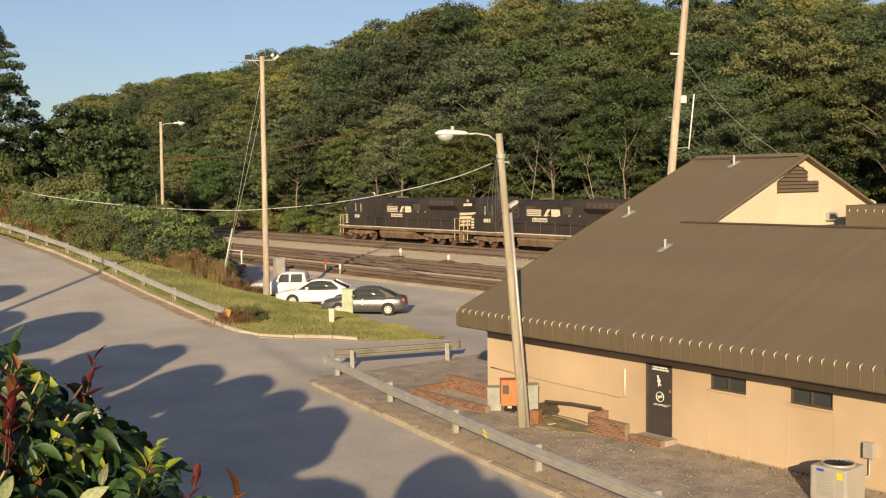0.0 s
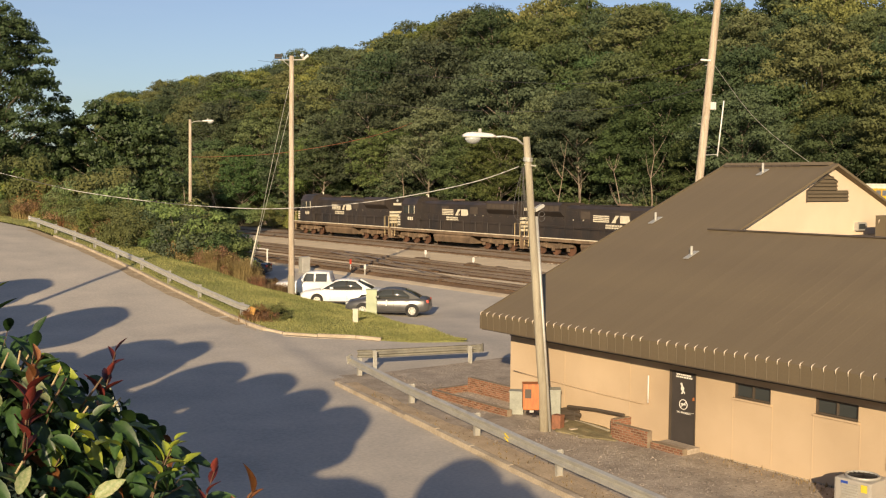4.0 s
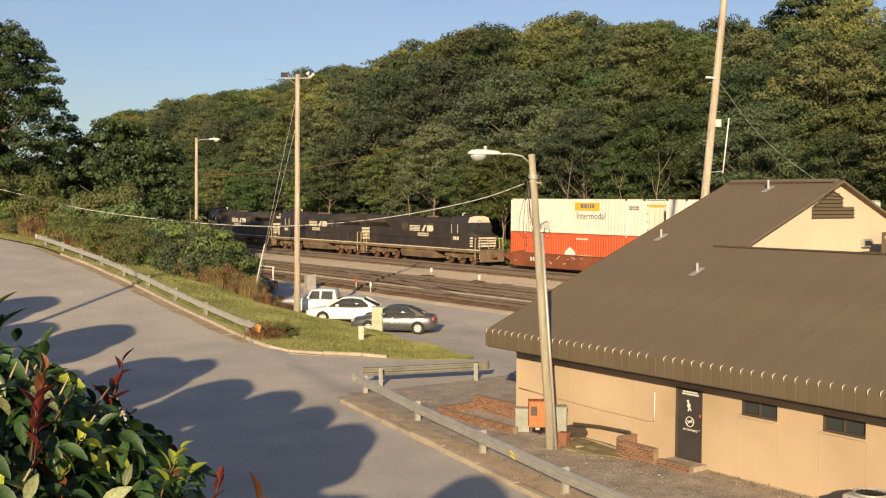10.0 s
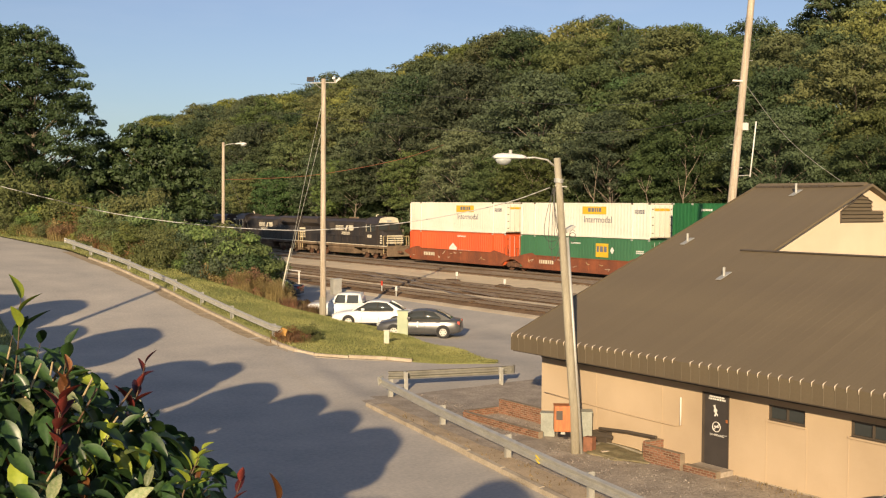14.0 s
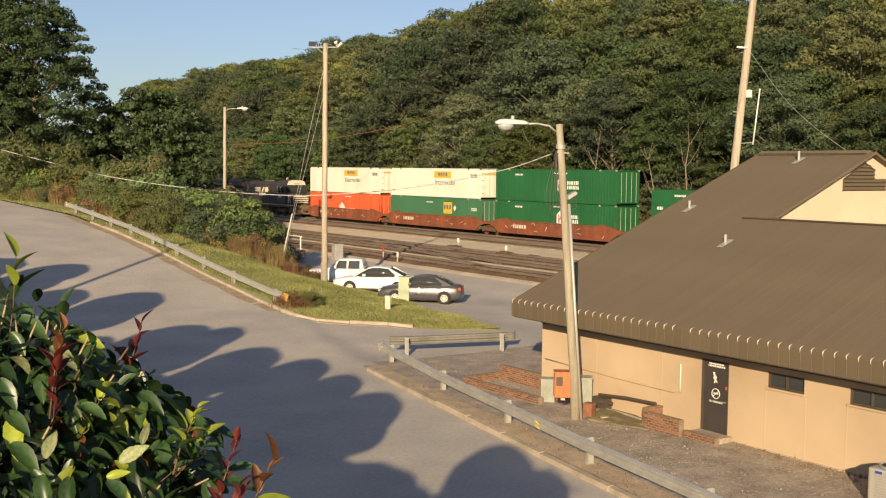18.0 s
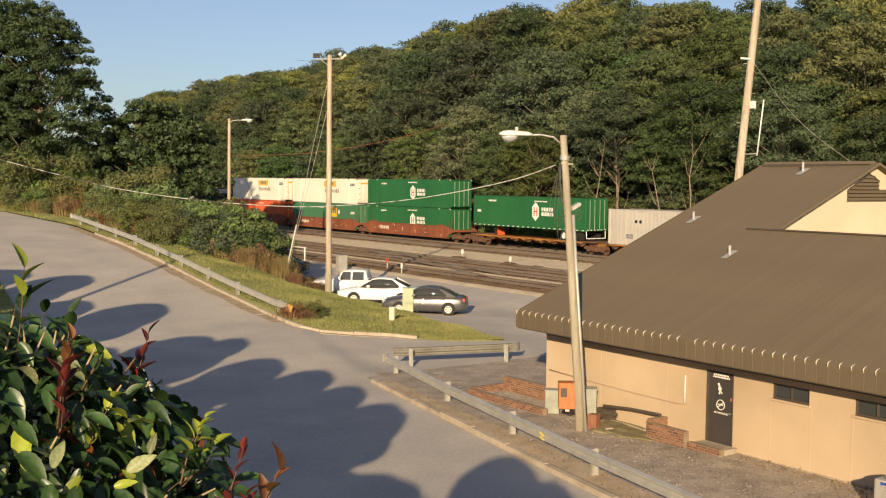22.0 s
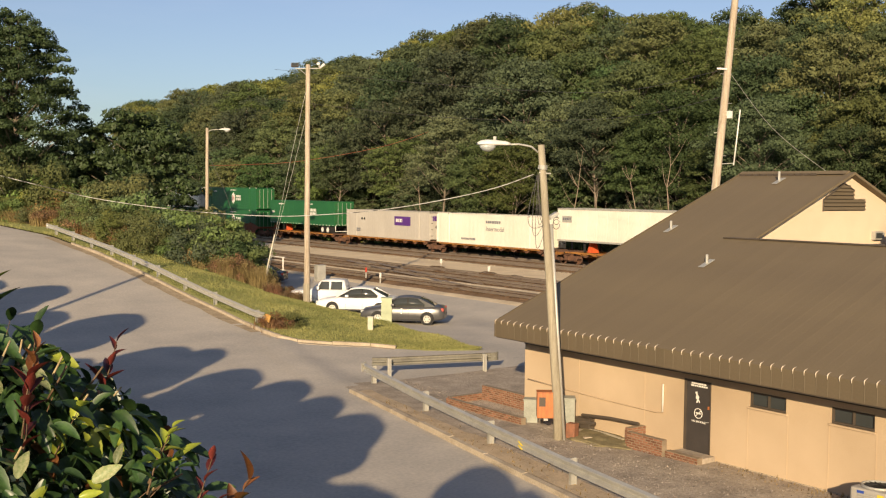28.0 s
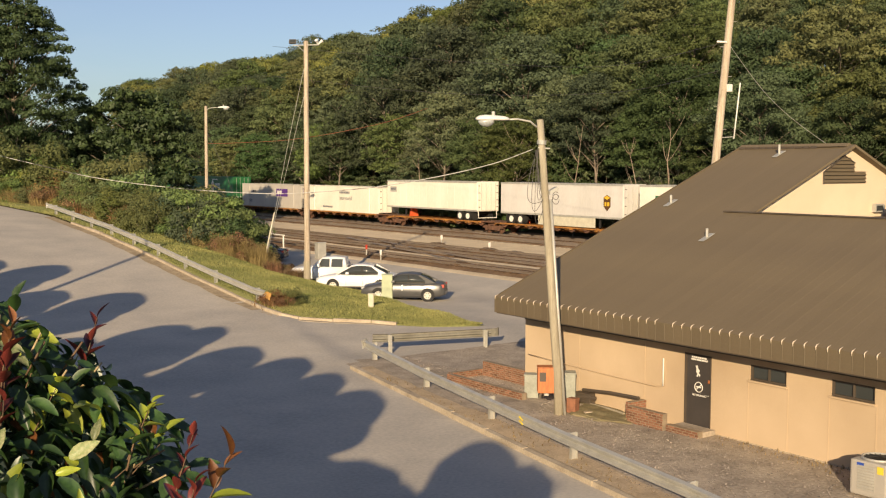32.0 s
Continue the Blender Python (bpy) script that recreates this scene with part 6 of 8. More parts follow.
def well_car(u, label, seed):
    """One unit of an articulated well car, 18.6 m from joint to joint."""
    ob = rolling("well_car", u, label, "freight car")
    C = M["wellcar"]
    L = 9.3
    for s in (-1, 1):
        part("side_sill", prism([(-7.6, 0.42), (7.6, 0.42), (8.0, 0.75), (8.7, 1.0), (8.7, 1.3), (7.4, 1.62), (6.4, 1.78), (5.8, 1.55), (-5.8, 1.55), (-6.4, 1.78), (-7.4, 1.62), (-8.7, 1.3), (-8.7, 1.0), (-8.0, 0.75)],
                                s * 1.38 - 0.06, s * 1.38 + 0.06, "x"), C, ob)
        for k in range(13):
            y = -6.9 + k * 1.15
            part("stake", box(s * 1.46 - 0.03, s * 1.46 + 0.03, y - 0.05, y + 0.05, 0.45, 1.5, 0.01), C, ob)
        part("top_chord", box(s * 1.4 - 0.09, s * 1.4 + 0.09, -5.9, 5.9, 1.52, 1.6, 0.015), C, ob)
        part("bottom_chord", box(s * 1.4 - 0.09, s * 1.4 + 0.09, -7.6, 7.6, 0.36, 0.46, 0.015), C, ob)
        bars(ob, s * 1.5 if s < 0 else s * 1.5 + 0.006, 5.2, 0.8, 1.9, 0.42, 1, M["cream"], "pale reporting marks", seed)
        rr = random.Random(seed + s)
        for k in range(9):
            y, z = rr.uniform(-7, 7), rr.uniform(0.6, 1.4)
            part("chalk_mark", tube([(s * 1.495, y, z), (s * 1.497, y + rr.uniform(-0.3, 0.3), z + rr.uniform(-0.25, 0.25)), (s * 1.495, y + rr.uniform(0.1, 0.5), z + rr.uniform(-0.15, 0.15))], 0.022, 4), M["railing"] if k % 2 else M["cream"], ob)
    part("floor", box(-1.3, 1.3, -7.7, 7.7, 0.36, 0.42), C, ob)
    for e in (-1, 1):
        part("end_platform", box(-1.35, 1.35, *(sorted((e * 7.6, e * 9.1))), 1.05, 1.25, 0.02), C, ob)
        part("end_bulkhead", box(-1.3, 1.3, *(sorted((e * 7.65, e * 7.75))), 0.42, 1.2), C, ob)
        for s in (-1, 1):
            part("grab_iron", tube([(s * 1.4, e * 8.55, 1.2), (s * 1.4, e * 8.55, 2.1), (s * 1.4, e * 8.1, 2.1), (s * 1.4, e * 8.1, 1.3)], 0.025, 5), M["rust"], ob)
    truck(ob, -9.3, 2, 1.78, 0.46, 0.72, M["rust"])
    return ob


def spine_car(u, label, seed, lead=False, length=17.9):
    """A skeletal flat unit: centre sill, cross arms and end platforms."""
    ob = rolling("spine_car", u, label, "freight car")
    C = M["spine"]
    h = length / 2
    part("centre_sill", box(-0.42, 0.42, -h + 0.3, h - 0.3, 0.62, 1.02, 0.02), C, ob)
    for k in range(9):
        y = -h + 1.7 + k * (length - 3.4) / 8
        part("cross_arm", prism([(-1.3, 0.98), (-1.3, 0.86), (-0.4, 0.68), (0.4, 0.68), (1.3, 0.86), (1.3, 0.98)], y - 0.16, y + 0.16, "y"), C if k % 2 else M["rust"], ob)
        for s in (-1, 1):
            part("arm_web", prism([(y - 0.55, 0.93), (y + 0.55, 0.93), (y + 0.12, 0.66), (y - 0.12, 0.66)], s * 1.12 - 0.03, s * 1.12 + 0.03, "x"), M["rust"], ob)
    for s in (-1, 1):
        part("side_rail", box(s * 1.25 - 0.09, s * 1.25 + 0.09, -h + 1.6, h - 1.2, 0.95, 1.08, 0.02), C, ob, "orange side rail")
    for e in (-1, 1):
        part("end_platform", box(-1.25, 1.25, *(sorted((e * (h - 1.7), e * (h - 0.2)))), 1.0, 1.12, 0.02), M["rust"], ob)
    part("hitch", prism([(-0.4, 1.05), (0.3, 1.05), (0.05, 1.9), (-0.1, 1.9)], -0.35, 0.35, "x"), M["box_red"], ob, "red folding hitch", m=pose(0, h - 3.2, 0))
    truck(ob, -h, 2, 1.78, 0.42, 0.68, M["rust"])
    if lead:
        truck(ob, h - 1.4, 2, 1.78, 0.42, 0.68, M["rust"])
    return ob


def trailer(u, L, material, label, style, wheels="tail", z0=1.98, h=2.82):
    """A road trailer on a flat unit; u is its head end. wheels: the end under which its axles stand."""
    ob = rolling("road_trailer", u - L / 2, label, "trailer")
    W = 2.6
    part("box_body", box(-W / 2, W / 2, -L / 2, L / 2, z0, z0 + h, 0.03), material, ob)
    n = int(L / 1.2)
    for s in (-1, 1):
        part("top_rail", box(s * W / 2 - 0.02, s * W / 2 + 0.02, -L / 2, L / 2, z0 + h - 0.14, z0 + h + 0.005, 0.008), M["galv"] if style != "hub" else material, ob)
        part("bottom_rail", box(s * W / 2 - 0.02, s * W / 2 + 0.022, -L / 2, L / 2, z0 - 0.02, z0 + 0.14, 0.008), M["galv"] if style != "hub" else material, ob)
        for k in range(n + 1):
            y = -L / 2 + 0.05 + k * (L - 0.1) / n
            part("side_seam", box(s * W / 2 - 0.008, s * W / 2 + 0.008, y - 0.02, y + 0.02, z0 + 0.14, z0 + h - 0.14), material, ob)
        for k in range(22):
            y = -L / 2 + 0.3 + k * (L - 0.6) / 21
            part("marker_strip", box(s * W / 2 - 0.026, s * W / 2 + 0.026, y - 0.16, y + 0.1, z0 + 0.03, z0 + 0.09), M["white"] if style == "hub" else M["galv"], ob)
    e = -1 if wheels == "tail" else 1
    for yy in (e * (L / 2 - 1.5), e * (L / 2 - 2.75)):
        for s in (-1, 1):
            w = part("tyre", disc((s * 1.02, yy, 1.5), (1, 0, 0), 0.5, 0.5, 22), M["black"], ob)
            part("hub", disc((s * 1.285, yy, 1.5), (1, 0, 0), 0.28, 0.04, 14), M["white"], w, "white wheel hub")
        part("axle", tube([(-1.0, yy, 1.5), (1.0, yy, 1.5)], 0.08, 7), M["black"], ob)
    part("suspension", box(-0.6, 0.6, *(sorted((e * (L / 2 - 0.7), e * (L / 2 - 3.6)))), 1.68, z0, 0.02), M["black"], ob)
    for s in (-1, 1):
        part("landing_leg", box(s * 0.9 - 0.07, s * 0.9 + 0.07, -e * (L / 2 - 3.0) - 0.07, -e * (L / 2 - 3.0) + 0.07, 1.15, z0, 0.01), M["black"], ob)
        part("mud_flap", box(s * 0.95 - 0.3, s * 0.95 + 0.3, e * (L / 2 - 0.75) - 0.015, e * (L / 2 - 0.75) + 0.015, 1.15, z0), M["black"], ob)
    part("rear_guard", tube([(-1.1, -L / 2 + 0.05, z0), (-1.1, -L / 2 + 0.02, 1.35), (1.1, -L / 2 + 0.02, 1.35), (1.1, -L / 2 + 0.05, z0)], 0.045, 6), M["white"] if wheels == "tail" else M["black"], ob)
    end_doors(ob, -L / 2, z0, z0 + h, W, material)
    for k in range(6):
        part("reflector", box(-1.15 + k * 0.4, -0.95 + k * 0.4, -L / 2 - 0.085, -L / 2 - 0.075, z0 + 0.08, z0 + 0.14), M["white"], ob)
    x = -W / 2 - 0.01
    if style == "hub":
        hexa = [(-1.4 + 0.6 * math.cos(a) * 0.9, z0 + h / 2 + 0.1 + 0.85 * math.sin(a)) for a in [math.pi / 2 + k * math.pi / 3 for k in range(6)]]
        hx_ = part("hexagon", prism(hexa, x - 0.008, x, "x"), M["white"], ob, "white hexagon emblem")
        for a_, b_, c_, d_ in ((-1.67, -1.55, -0.3, 0.5), (-1.27, -1.15, -0.3, 0.5), (-1.55, -1.27, 0.05, 0.15)):
            part("emblem_bar", box(x - 0.014, x - 0.008, a_, b_, z0 + h / 2 + c_, z0 + h / 2 + d_), M["red"], hx_)
        bars(ob, x, -2.25, z0 + h / 2 - 0.35, 1.6, 0.85, 2, M["white"], "white script lettering", 21)
        bars(ob, x, -1.2, z0 + h - 0.45, 1.8, 0.13, 1, M["white"], "small white lettering", 22)
        bars(ob, x, 5.6, z0 + h - 0.55, 1.2, 0.2, 1, M["white"], "small white lettering", 23)
        bars(ob, x, 7.4, z0 + 1.2, 0.6, 0.3, 1, M["white"], "small white lettering", 24)
    elif style == "shield":
        part("shield", prism([(-5.6, z0 + 1.75), (-5.6, z0 + 1.0), (-6.0, z0 + 0.6), (-6.4, z0 + 1.0), (-6.4, z0 + 1.75), (-6.0, z0 + 1.95)], x - 0.008, x, "x"), M["brown"], ob, "brown shield emblem")
        part("shield_band", prism([(-5.62, z0 + 1.72), (-6.0, z0 + 1.9), (-6.38, z0 + 1.72), (-6.0, z0 + 1.55)], x - 0.014, x - 0.008, "x"), M["gold"], ob)
        bars(ob, x - 0.008, -5.72, z0 + 0.95, 0.55, 0.4, 1, M["gold"], "golden lettering", 25)
        part("side_fairing", box(-W / 2 + 0.02, -W / 2 + 0.06, -4.6, 2.6, 1.15, z0 - 0.02, 0.01), M["ivory"], ob, "pale side skirt")
    elif style == "prem":
        bars(ob, x, 6.3, z0 + 1.2, 3.4, 0.8, 1, M["box_green"], "green lettering", 26)
    elif style == "plain":
        part("placard", box(x - 0.006, x, 6.0, 7.2, z0 + 1.6, z0 + 2.15), M["galv"], ob)
        bars(ob, x - 0.006, 7.1, z0 + 1.75, 1.0, 0.25, 1, M["slate"], "small grey lettering", 27)
    return ob


locomotive(87.7, 0, "black diesel locomotive with pale stripes, cab leading", 1)
locomotive(66.9, 0, "dusty black diesel locomotive with pale stripes, cab leading", 2)
locomotive(46.1, 180, "black diesel locomotive with pale nose stripes, running backwards", 3)
C53 = 16.15
for k, u in enumerate((31.6, 13.2, -5.4)):
    well_car(u - C53 / 2, "rusty red-brown articulated well car", 30 + k)
container(31.6, 0.48, C53, 2.9, M["box_red"], "red-orange shipping container in the well car", "hubred", 0.3, 0.03)
container(31.6, 3.42, C53, 2.9, M["box_white"], "white shipping container stacked on top", "jb")
container(13.2, 0.48, C53, 2.9, M["box_green2"], "dull green shipping container in the well car", "emp")
container(13.2, 3.42, C53, 2.9, M["box_white"], "white shipping container stacked on top", "jb")
container(-5.4, 0.48, C53, 2.9, M["box_green"], "green shipping container in the well car", "hub")
container(-5.4, 3.42, C53, 2.9, M["box_green"], "green shipping container stacked on top", "hub")
spine_car(-33.8, "rusty orange skeletal flat car under a trailer", 41, True)
spine_car(-52.4, "rusty orange skeletal flat car under a container", 42)
spine_car(-70.1, "rusty orange skeletal flat car under a container", 43)
spine_car(-88.6, "rusty orange skeletal flat car under a trailer", 44, True)
spine_car(-106.6, "rusty orange skeletal flat car under a trailer", 45)
spine_car(-124.5, "rusty orange skeletal flat car under a trailer", 46)
trailer(-25.5, 16.1, M["box_green"], "green road trailer riding on a flat car", "hub")
container(-44.5, 1.1, C53, 2.9, M["box_grey"], "grey ribbed container on a flat car", "fedex", 0.42, 0.008)
container(-61.9, 1.1, C53, 2.9, M["box_white"], "scuffed white container on a flat car", "oldjb", 0.6, 0.006)
trailer(-79.8, 15.6, M["box_white"], "white road trailer riding on a flat car", "plain")
trailer(-99.0, 15.6, M["box_silver"], "pale grey road trailer riding on a flat car", "shield", "head")
trailer(-116.4, 16.0, M["box_white"], "white road trailer with green lettering on a flat car", "prem")
word("NO SMOKING", bpy.data.objects["door"], 0.075, (dx - 0.002, 19.27, 0.935), M["white"], "white lettering")

# ---- plants ----
LEAF = {
    "wood_a": mat("leaves_green", (0.122, 0.150, 0.047), (0.056, 0.080, 0.028), 0.75, scale=0.3, fine=2, bump=0, rand=0.75, island=0.12, spec=0.2, trans=0.2),
    "wood_b": mat("leaves_dark", (0.080, 0.118, 0.044), (0.040, 0.066, 0.027), 0.75, scale=0.3, fine=2, bump=0, rand=0.75, island=0.12, spec=0.2, trans=0.2),
    "wood_c": mat("leaves_yellowing", (0.25, 0.255, 0.060), (0.12, 0.145, 0.042), 0.75, scale=0.3, fine=2, bump=0, rand=0.35, island=0.12, spec=0.2, trans=0.2),
    "wood_d": mat("leaves_olive", (0.165, 0.178, 0.052), (0.074, 0.092, 0.032), 0.75, scale=0.3, fine=2, bump=0, rand=0.4, island=0.12, spec=0.2, trans=0.2),
    "dark": mat("leaves_deep", (0.064, 0.098, 0.034), (0.029, 0.051, 0.019), 0.65, scale=0.4, fine=2, bump=0, island=0.15, spec=0.35, trans=0.22),
    "deep": mat("leaves_very_deep", (0.072, 0.108, 0.035), (0.030, 0.050, 0.019), 0.6, scale=0.6, fine=3, bump=0, island=0.2, spec=0.4, trans=0.2),
    "fresh": mat("leaves_fresh", (0.19, 0.27, 0.07), (0.095, 0.15, 0.042), 0.7, scale=0.5, fine=3, bump=0, rand=0.5, island=0.2, spec=0.3, trans=0.3),
    "rust": mat("leaves_rusty", (0.27, 0.145, 0.062), (0.12, 0.085, 0.038), 0.8, scale=0.8, fine=3, bump=0, rand=0.5, island=0.4, spec=0.2, trans=0.25),
    "straw": mat("dry_grass", (0.38, 0.29, 0.13), (0.17, 0.135, 0.06), 0.9, scale=0.8, fine=4, bump=0, island=0.35, spec=0.1, trans=0.25),
    "bark": mat("bark", (0.25, 0.21, 0.16), (0.12, 0.10, 0.075), 0.95, scale=3, fine=20, bump=0.6, streak=(1, 1, 0.2), spec=0.1),
}


def leaf_cloud(rng, centres, radii, count, size, flat=0.6, droop=0.0, inner=0.12, jitter=0.36, lift=0.25):
    """Small pointed leaves strewn in flattened balls, turned mostly outwards and to the sky."""
    V = []
    for c, r in zip(centres, radii):
        n = max(6, int(count * r * r))
        d = rng.normal(size=(n, 3))
        d /= np.linalg.norm(d, axis=1)[:, None]
        p = d * (r * rng.uniform(inner, 1.0, (n, 1)) ** 0.6)
        p[:, 2] = p[:, 2] * flat - droop * (p[:, 0] ** 2 + p[:, 1] ** 2) / r
        p += c
        nrm = d * 0.9 + rng.normal(size=(n, 3)) * jitter + (0, 0, lift)
        nrm /= np.linalg.norm(nrm, axis=1)[:, None]
        a = np.cross(nrm, rng.normal(size=(n, 3)))
        a /= np.linalg.norm(a, axis=1)[:, None] + 1e-9
        b = np.cross(nrm, a)
        s = size * rng.uniform(0.6, 1.35, (n, 1))
        V.append(np.stack([p - a * s, p + a * s * 0.6 + b * s * 0.55, p + a * s * 0.6 - b * s * 0.55], 1).reshape(-1, 3))
    V = np.concatenate(V)
    return V, np.arange(len(V)).reshape(-1, 3)


def cloud_mesh(name, V, Fc, material):
    me = bpy.data.meshes.new(name)
    me.from_pydata(V.tolist(), [], Fc.tolist())
    me.materials.append(material)
    return me


def tree_meshes(seed, height, width, trunk_share, pads, leaf, size, tris, radius=0.2, flat=0.5, droop=0.3, bulge=2.2, pad=(0.26, 0.42), fringe=7, low=-0.62):
    """Trunk with curving limbs, each of which carries one drooping pad made of small leaf sprays, in storeys with gaps between."""
    rng = np.random.default_rng(seed)
    lean = rng.normal(size=2) * height * 0.03
    bm = bmesh.new()
    zs = [-0.6, 0.25 * height, 0.5 * height, 0.75 * height, 0.93 * height]
    sway = rng.normal(size=(5, 2)) * 0.2

    def stem(z):
        k = z / height
        return np.array([lean[0] * k + np.interp(z, zs, sway[:, 0]) * (k > 0.05), lean[1] * k + np.interp(z, zs, sway[:, 1]) * (k > 0.05), z])
    tube([tuple(stem(z)) for z in zs], [radius * 1.25, radius, radius * 0.75, radius * 0.45, radius * 0.12], 7, bm)
    cen, rad = [], []
    z0 = height * trunk_share
    half = (height - z0) / 2
    for j in range(pads):
        # spread evenly over a domed crown, open underneath
        h = low + (0.98 - low) * (j + rng.uniform(0.1, 0.9)) / pads
        ang = j * 2.39996 + rng.uniform(-0.35, 0.35)
        pr = width * rng.uniform(*pad)
        out = (1.0 - abs(h) ** bulge) ** (1.0 / bulge)
        rr = max(0.0, width * out - pr * 0.35) * rng.uniform(0.7, 1.0)
        z = z0 + half * (1 + h * rng.uniform(0.88, 1.0)) - pr * flat * 0.7
        tip = stem(z) + np.array([rr * math.cos(ang), rr * math.sin(ang), 0.0])
        b0 = stem(max(z0 * 0.75, min(height * 0.86, z - rr * rng.uniform(0.45, 0.9) - 0.4)))
        mid = b0 * 0.45 + tip * 0.55 + np.array([rng.normal() * 0.15, rng.normal() * 0.15, 0.05 * rr])
        tube([tuple(b0), tuple(mid), tuple(tip)], [radius * 0.42, radius * 0.27, radius * 0.08], 5, bm)
        cen.append(tip)
        rad.append(pr * 0.62)
        for i in range(fringe):
            a2 = i * 6.283 / fringe + rng.uniform(-0.4, 0.4)
            q = pr * rng.uniform(0.5, 0.95)
            cen.append(tip + np.array([q * math.cos(a2), q * math.sin(a2), -droop * q * q / pr + rng.normal() * 0.1 * pr]))
            rad.append(pr * rng.uniform(0.26, 0.46))
    for i in range(9):
        a2, q = rng.uniform(0, 6.283), width * 0.38 * rng.uniform(0, 1) ** 0.5
        cen.append(stem(z0 + half * (0.45 + 1.2 * (i + 0.5) / 9)) + np.array([q * math.cos(a2), q * math.sin(a2), 0.0]))
        rad.append(width * 0.34)
    total = sum(r * r for r in rad)
    V, Fc = leaf_cloud(rng, cen, rad, tris / total, size, flat, droop * 0.6, 0.4, 0.3, 0.12)
    return mesh("trunk", bm, LEAF["bark"], True), cloud_mesh("crown", V, Fc, leaf)


def plant_tree(name, tm, cm, x, y, turn, s, label, group="", dz=0.0, category="tree"):
    ob = thing(name, pose(x, y, ground(x, y) - 0.1 + dz, 0, 0, turn), label, category, group)
    ob.scale = (s, s, s)
    shared("trunk", tm, ob, Matrix())
    shared("crown", cm, ob, Matrix())
    return ob


WOODS, FAR_WOODS = [], []
FLAT, DROOP, BULGE = (0.58, 0.7, 0.55, 0.5, 0.75, 0.66, 0.6, 0.52), (0.3, 0.35, 0.25, 0.2, 0.3, 0.4, 0.25, 0.22), (1.9, 2.2, 1.7, 2.0, 2.4, 1.8, 1.7, 2.0)
for k, (h, w, share, n, key) in enumerate([(16.5, 5.3, 0.30, 38, "wood_a"), (15.0, 5.0, 0.22, 38, "wood_b"), (17.5, 5.2, 0.36, 36, "wood_a"), (14.5, 5.2, 0.28, 34, "wood_c"),
                                           (16.0, 5.6, 0.26, 40, "wood_b"), (13.5, 4.8, 0.24, 34, "wood_a"), (17.0, 5.0, 0.38, 36, "wood_b"), (15.5, 5.2, 0.30, 36, "wood_d")]):
    WOODS.append(tree_meshes(40 + k, h, w, share, n, LEAF[key], 0.145, 23000, 0.14, FLAT[k], DROOP[k], BULGE[k]))
    FAR_WOODS.append(tree_meshes(40 + k, h, w, share, n, LEAF[key], 0.18, 13000, 0.14, FLAT[k], DROOP[k], BULGE[k]))
rnd = random.Random(5)
WOOD_H = (16.5, 15.0, 17.5, 14.5, 16.0, 13.5, 17.0, 15.5)
WOOD_LABELS = {0: "tall green locust tree in the hillside woods", 1: "dark green broadleaf tree in the hillside woods", 3: "yellowing locust tree in the hillside woods", 7: "olive-green locust tree in the hillside woods"}
count = 0
for row, x0 in enumerate((72.5, 78, 84.5, 91.5, 99, 107, 116, 126)):
    y = 0.46 * x0 + rnd.uniform(0, 5)
    while y < 2.75 * x0 + 4 and count < 330:
        dry = (1.2 if y > 80 else 0.5) * (0.1 if row < 2 else 0.8 if row < 4 else 2.0)
        k = rnd.choices(range(8), (4, 4, 4, 1.3 * dry, 4, 3, 3, 4.0 * dry))[0]
        s = rnd.uniform(0.8, 1.12) * (0.74 if row == 0 else 0.9 if row == 1 else 1.0) * (1.08 if y > 1.0 * x0 else 1.0)
        x = x0 + rnd.uniform(-2.2, 2.2)
        # the canopy keeps to the even slope of the hill
        rise = interp(math.degrees(math.atan2(x, y)), [22, 26.4, 32.5, 36.3, 41.3, 46, 52, 60], [0.093, 0.119, 0.143, 0.182, 0.196, 0.194, 0.177, 0.168])
        cap = 0.96 * (7.1 + rise * (0.616 * x + 0.788 * y) * rnd.uniform(0.93, 1.06) - ground(x, y)) / WOOD_H[k]
        s = min(s * 1.1, cap) if row < 4 else min(1.4, max(min(s, cap), 0.84 * cap))
        if s < 0.42:
            y += 4
            continue
        plant_tree("woodland_tree", *(WOODS if math.hypot(x, y) < 116 else FAR_WOODS)[k], x, y, rnd.uniform(0, 360), s, WOOD_LABELS.get(k, WOOD_LABELS[k % 2]), "woods on the hillside")
        count += 1
        y += rnd.uniform(5.2, 8.8) * (0.9 + 0.0022 * y) * (1.0 if row < 6 else 1.25)
# young trees under the edge of the woods
YOUNG = [tree_meshes(55, 6.5, 2.8, 0.06, 20, LEAF["wood_b"], 0.12, 7000, 0.08), tree_meshes(56, 5.5, 2.9, 0.06, 18, LEAF["wood_a"], 0.12, 7000, 0.08)]
for i, y in enumerate(steps(34, 190, 3.0)):
    plant_tree("young_tree", *YOUNG[i % 2], 74.5 + rnd.uniform(-1.8, 4.5), y + rnd.uniform(-1.2, 1.2), rnd.uniform(0, 360), rnd.uniform(0.75, 1.2), "young green tree under the edge of the woods", "young trees at the woods' edge")

# bare pale trunks standing at the edge of the woods
DEAD = mat("bare_bark", (0.33, 0.265, 0.20), (0.19, 0.145, 0.105), 0.95, scale=2, fine=20, bump=0.4, streak=(1, 1, 0.2), spec=0.1)


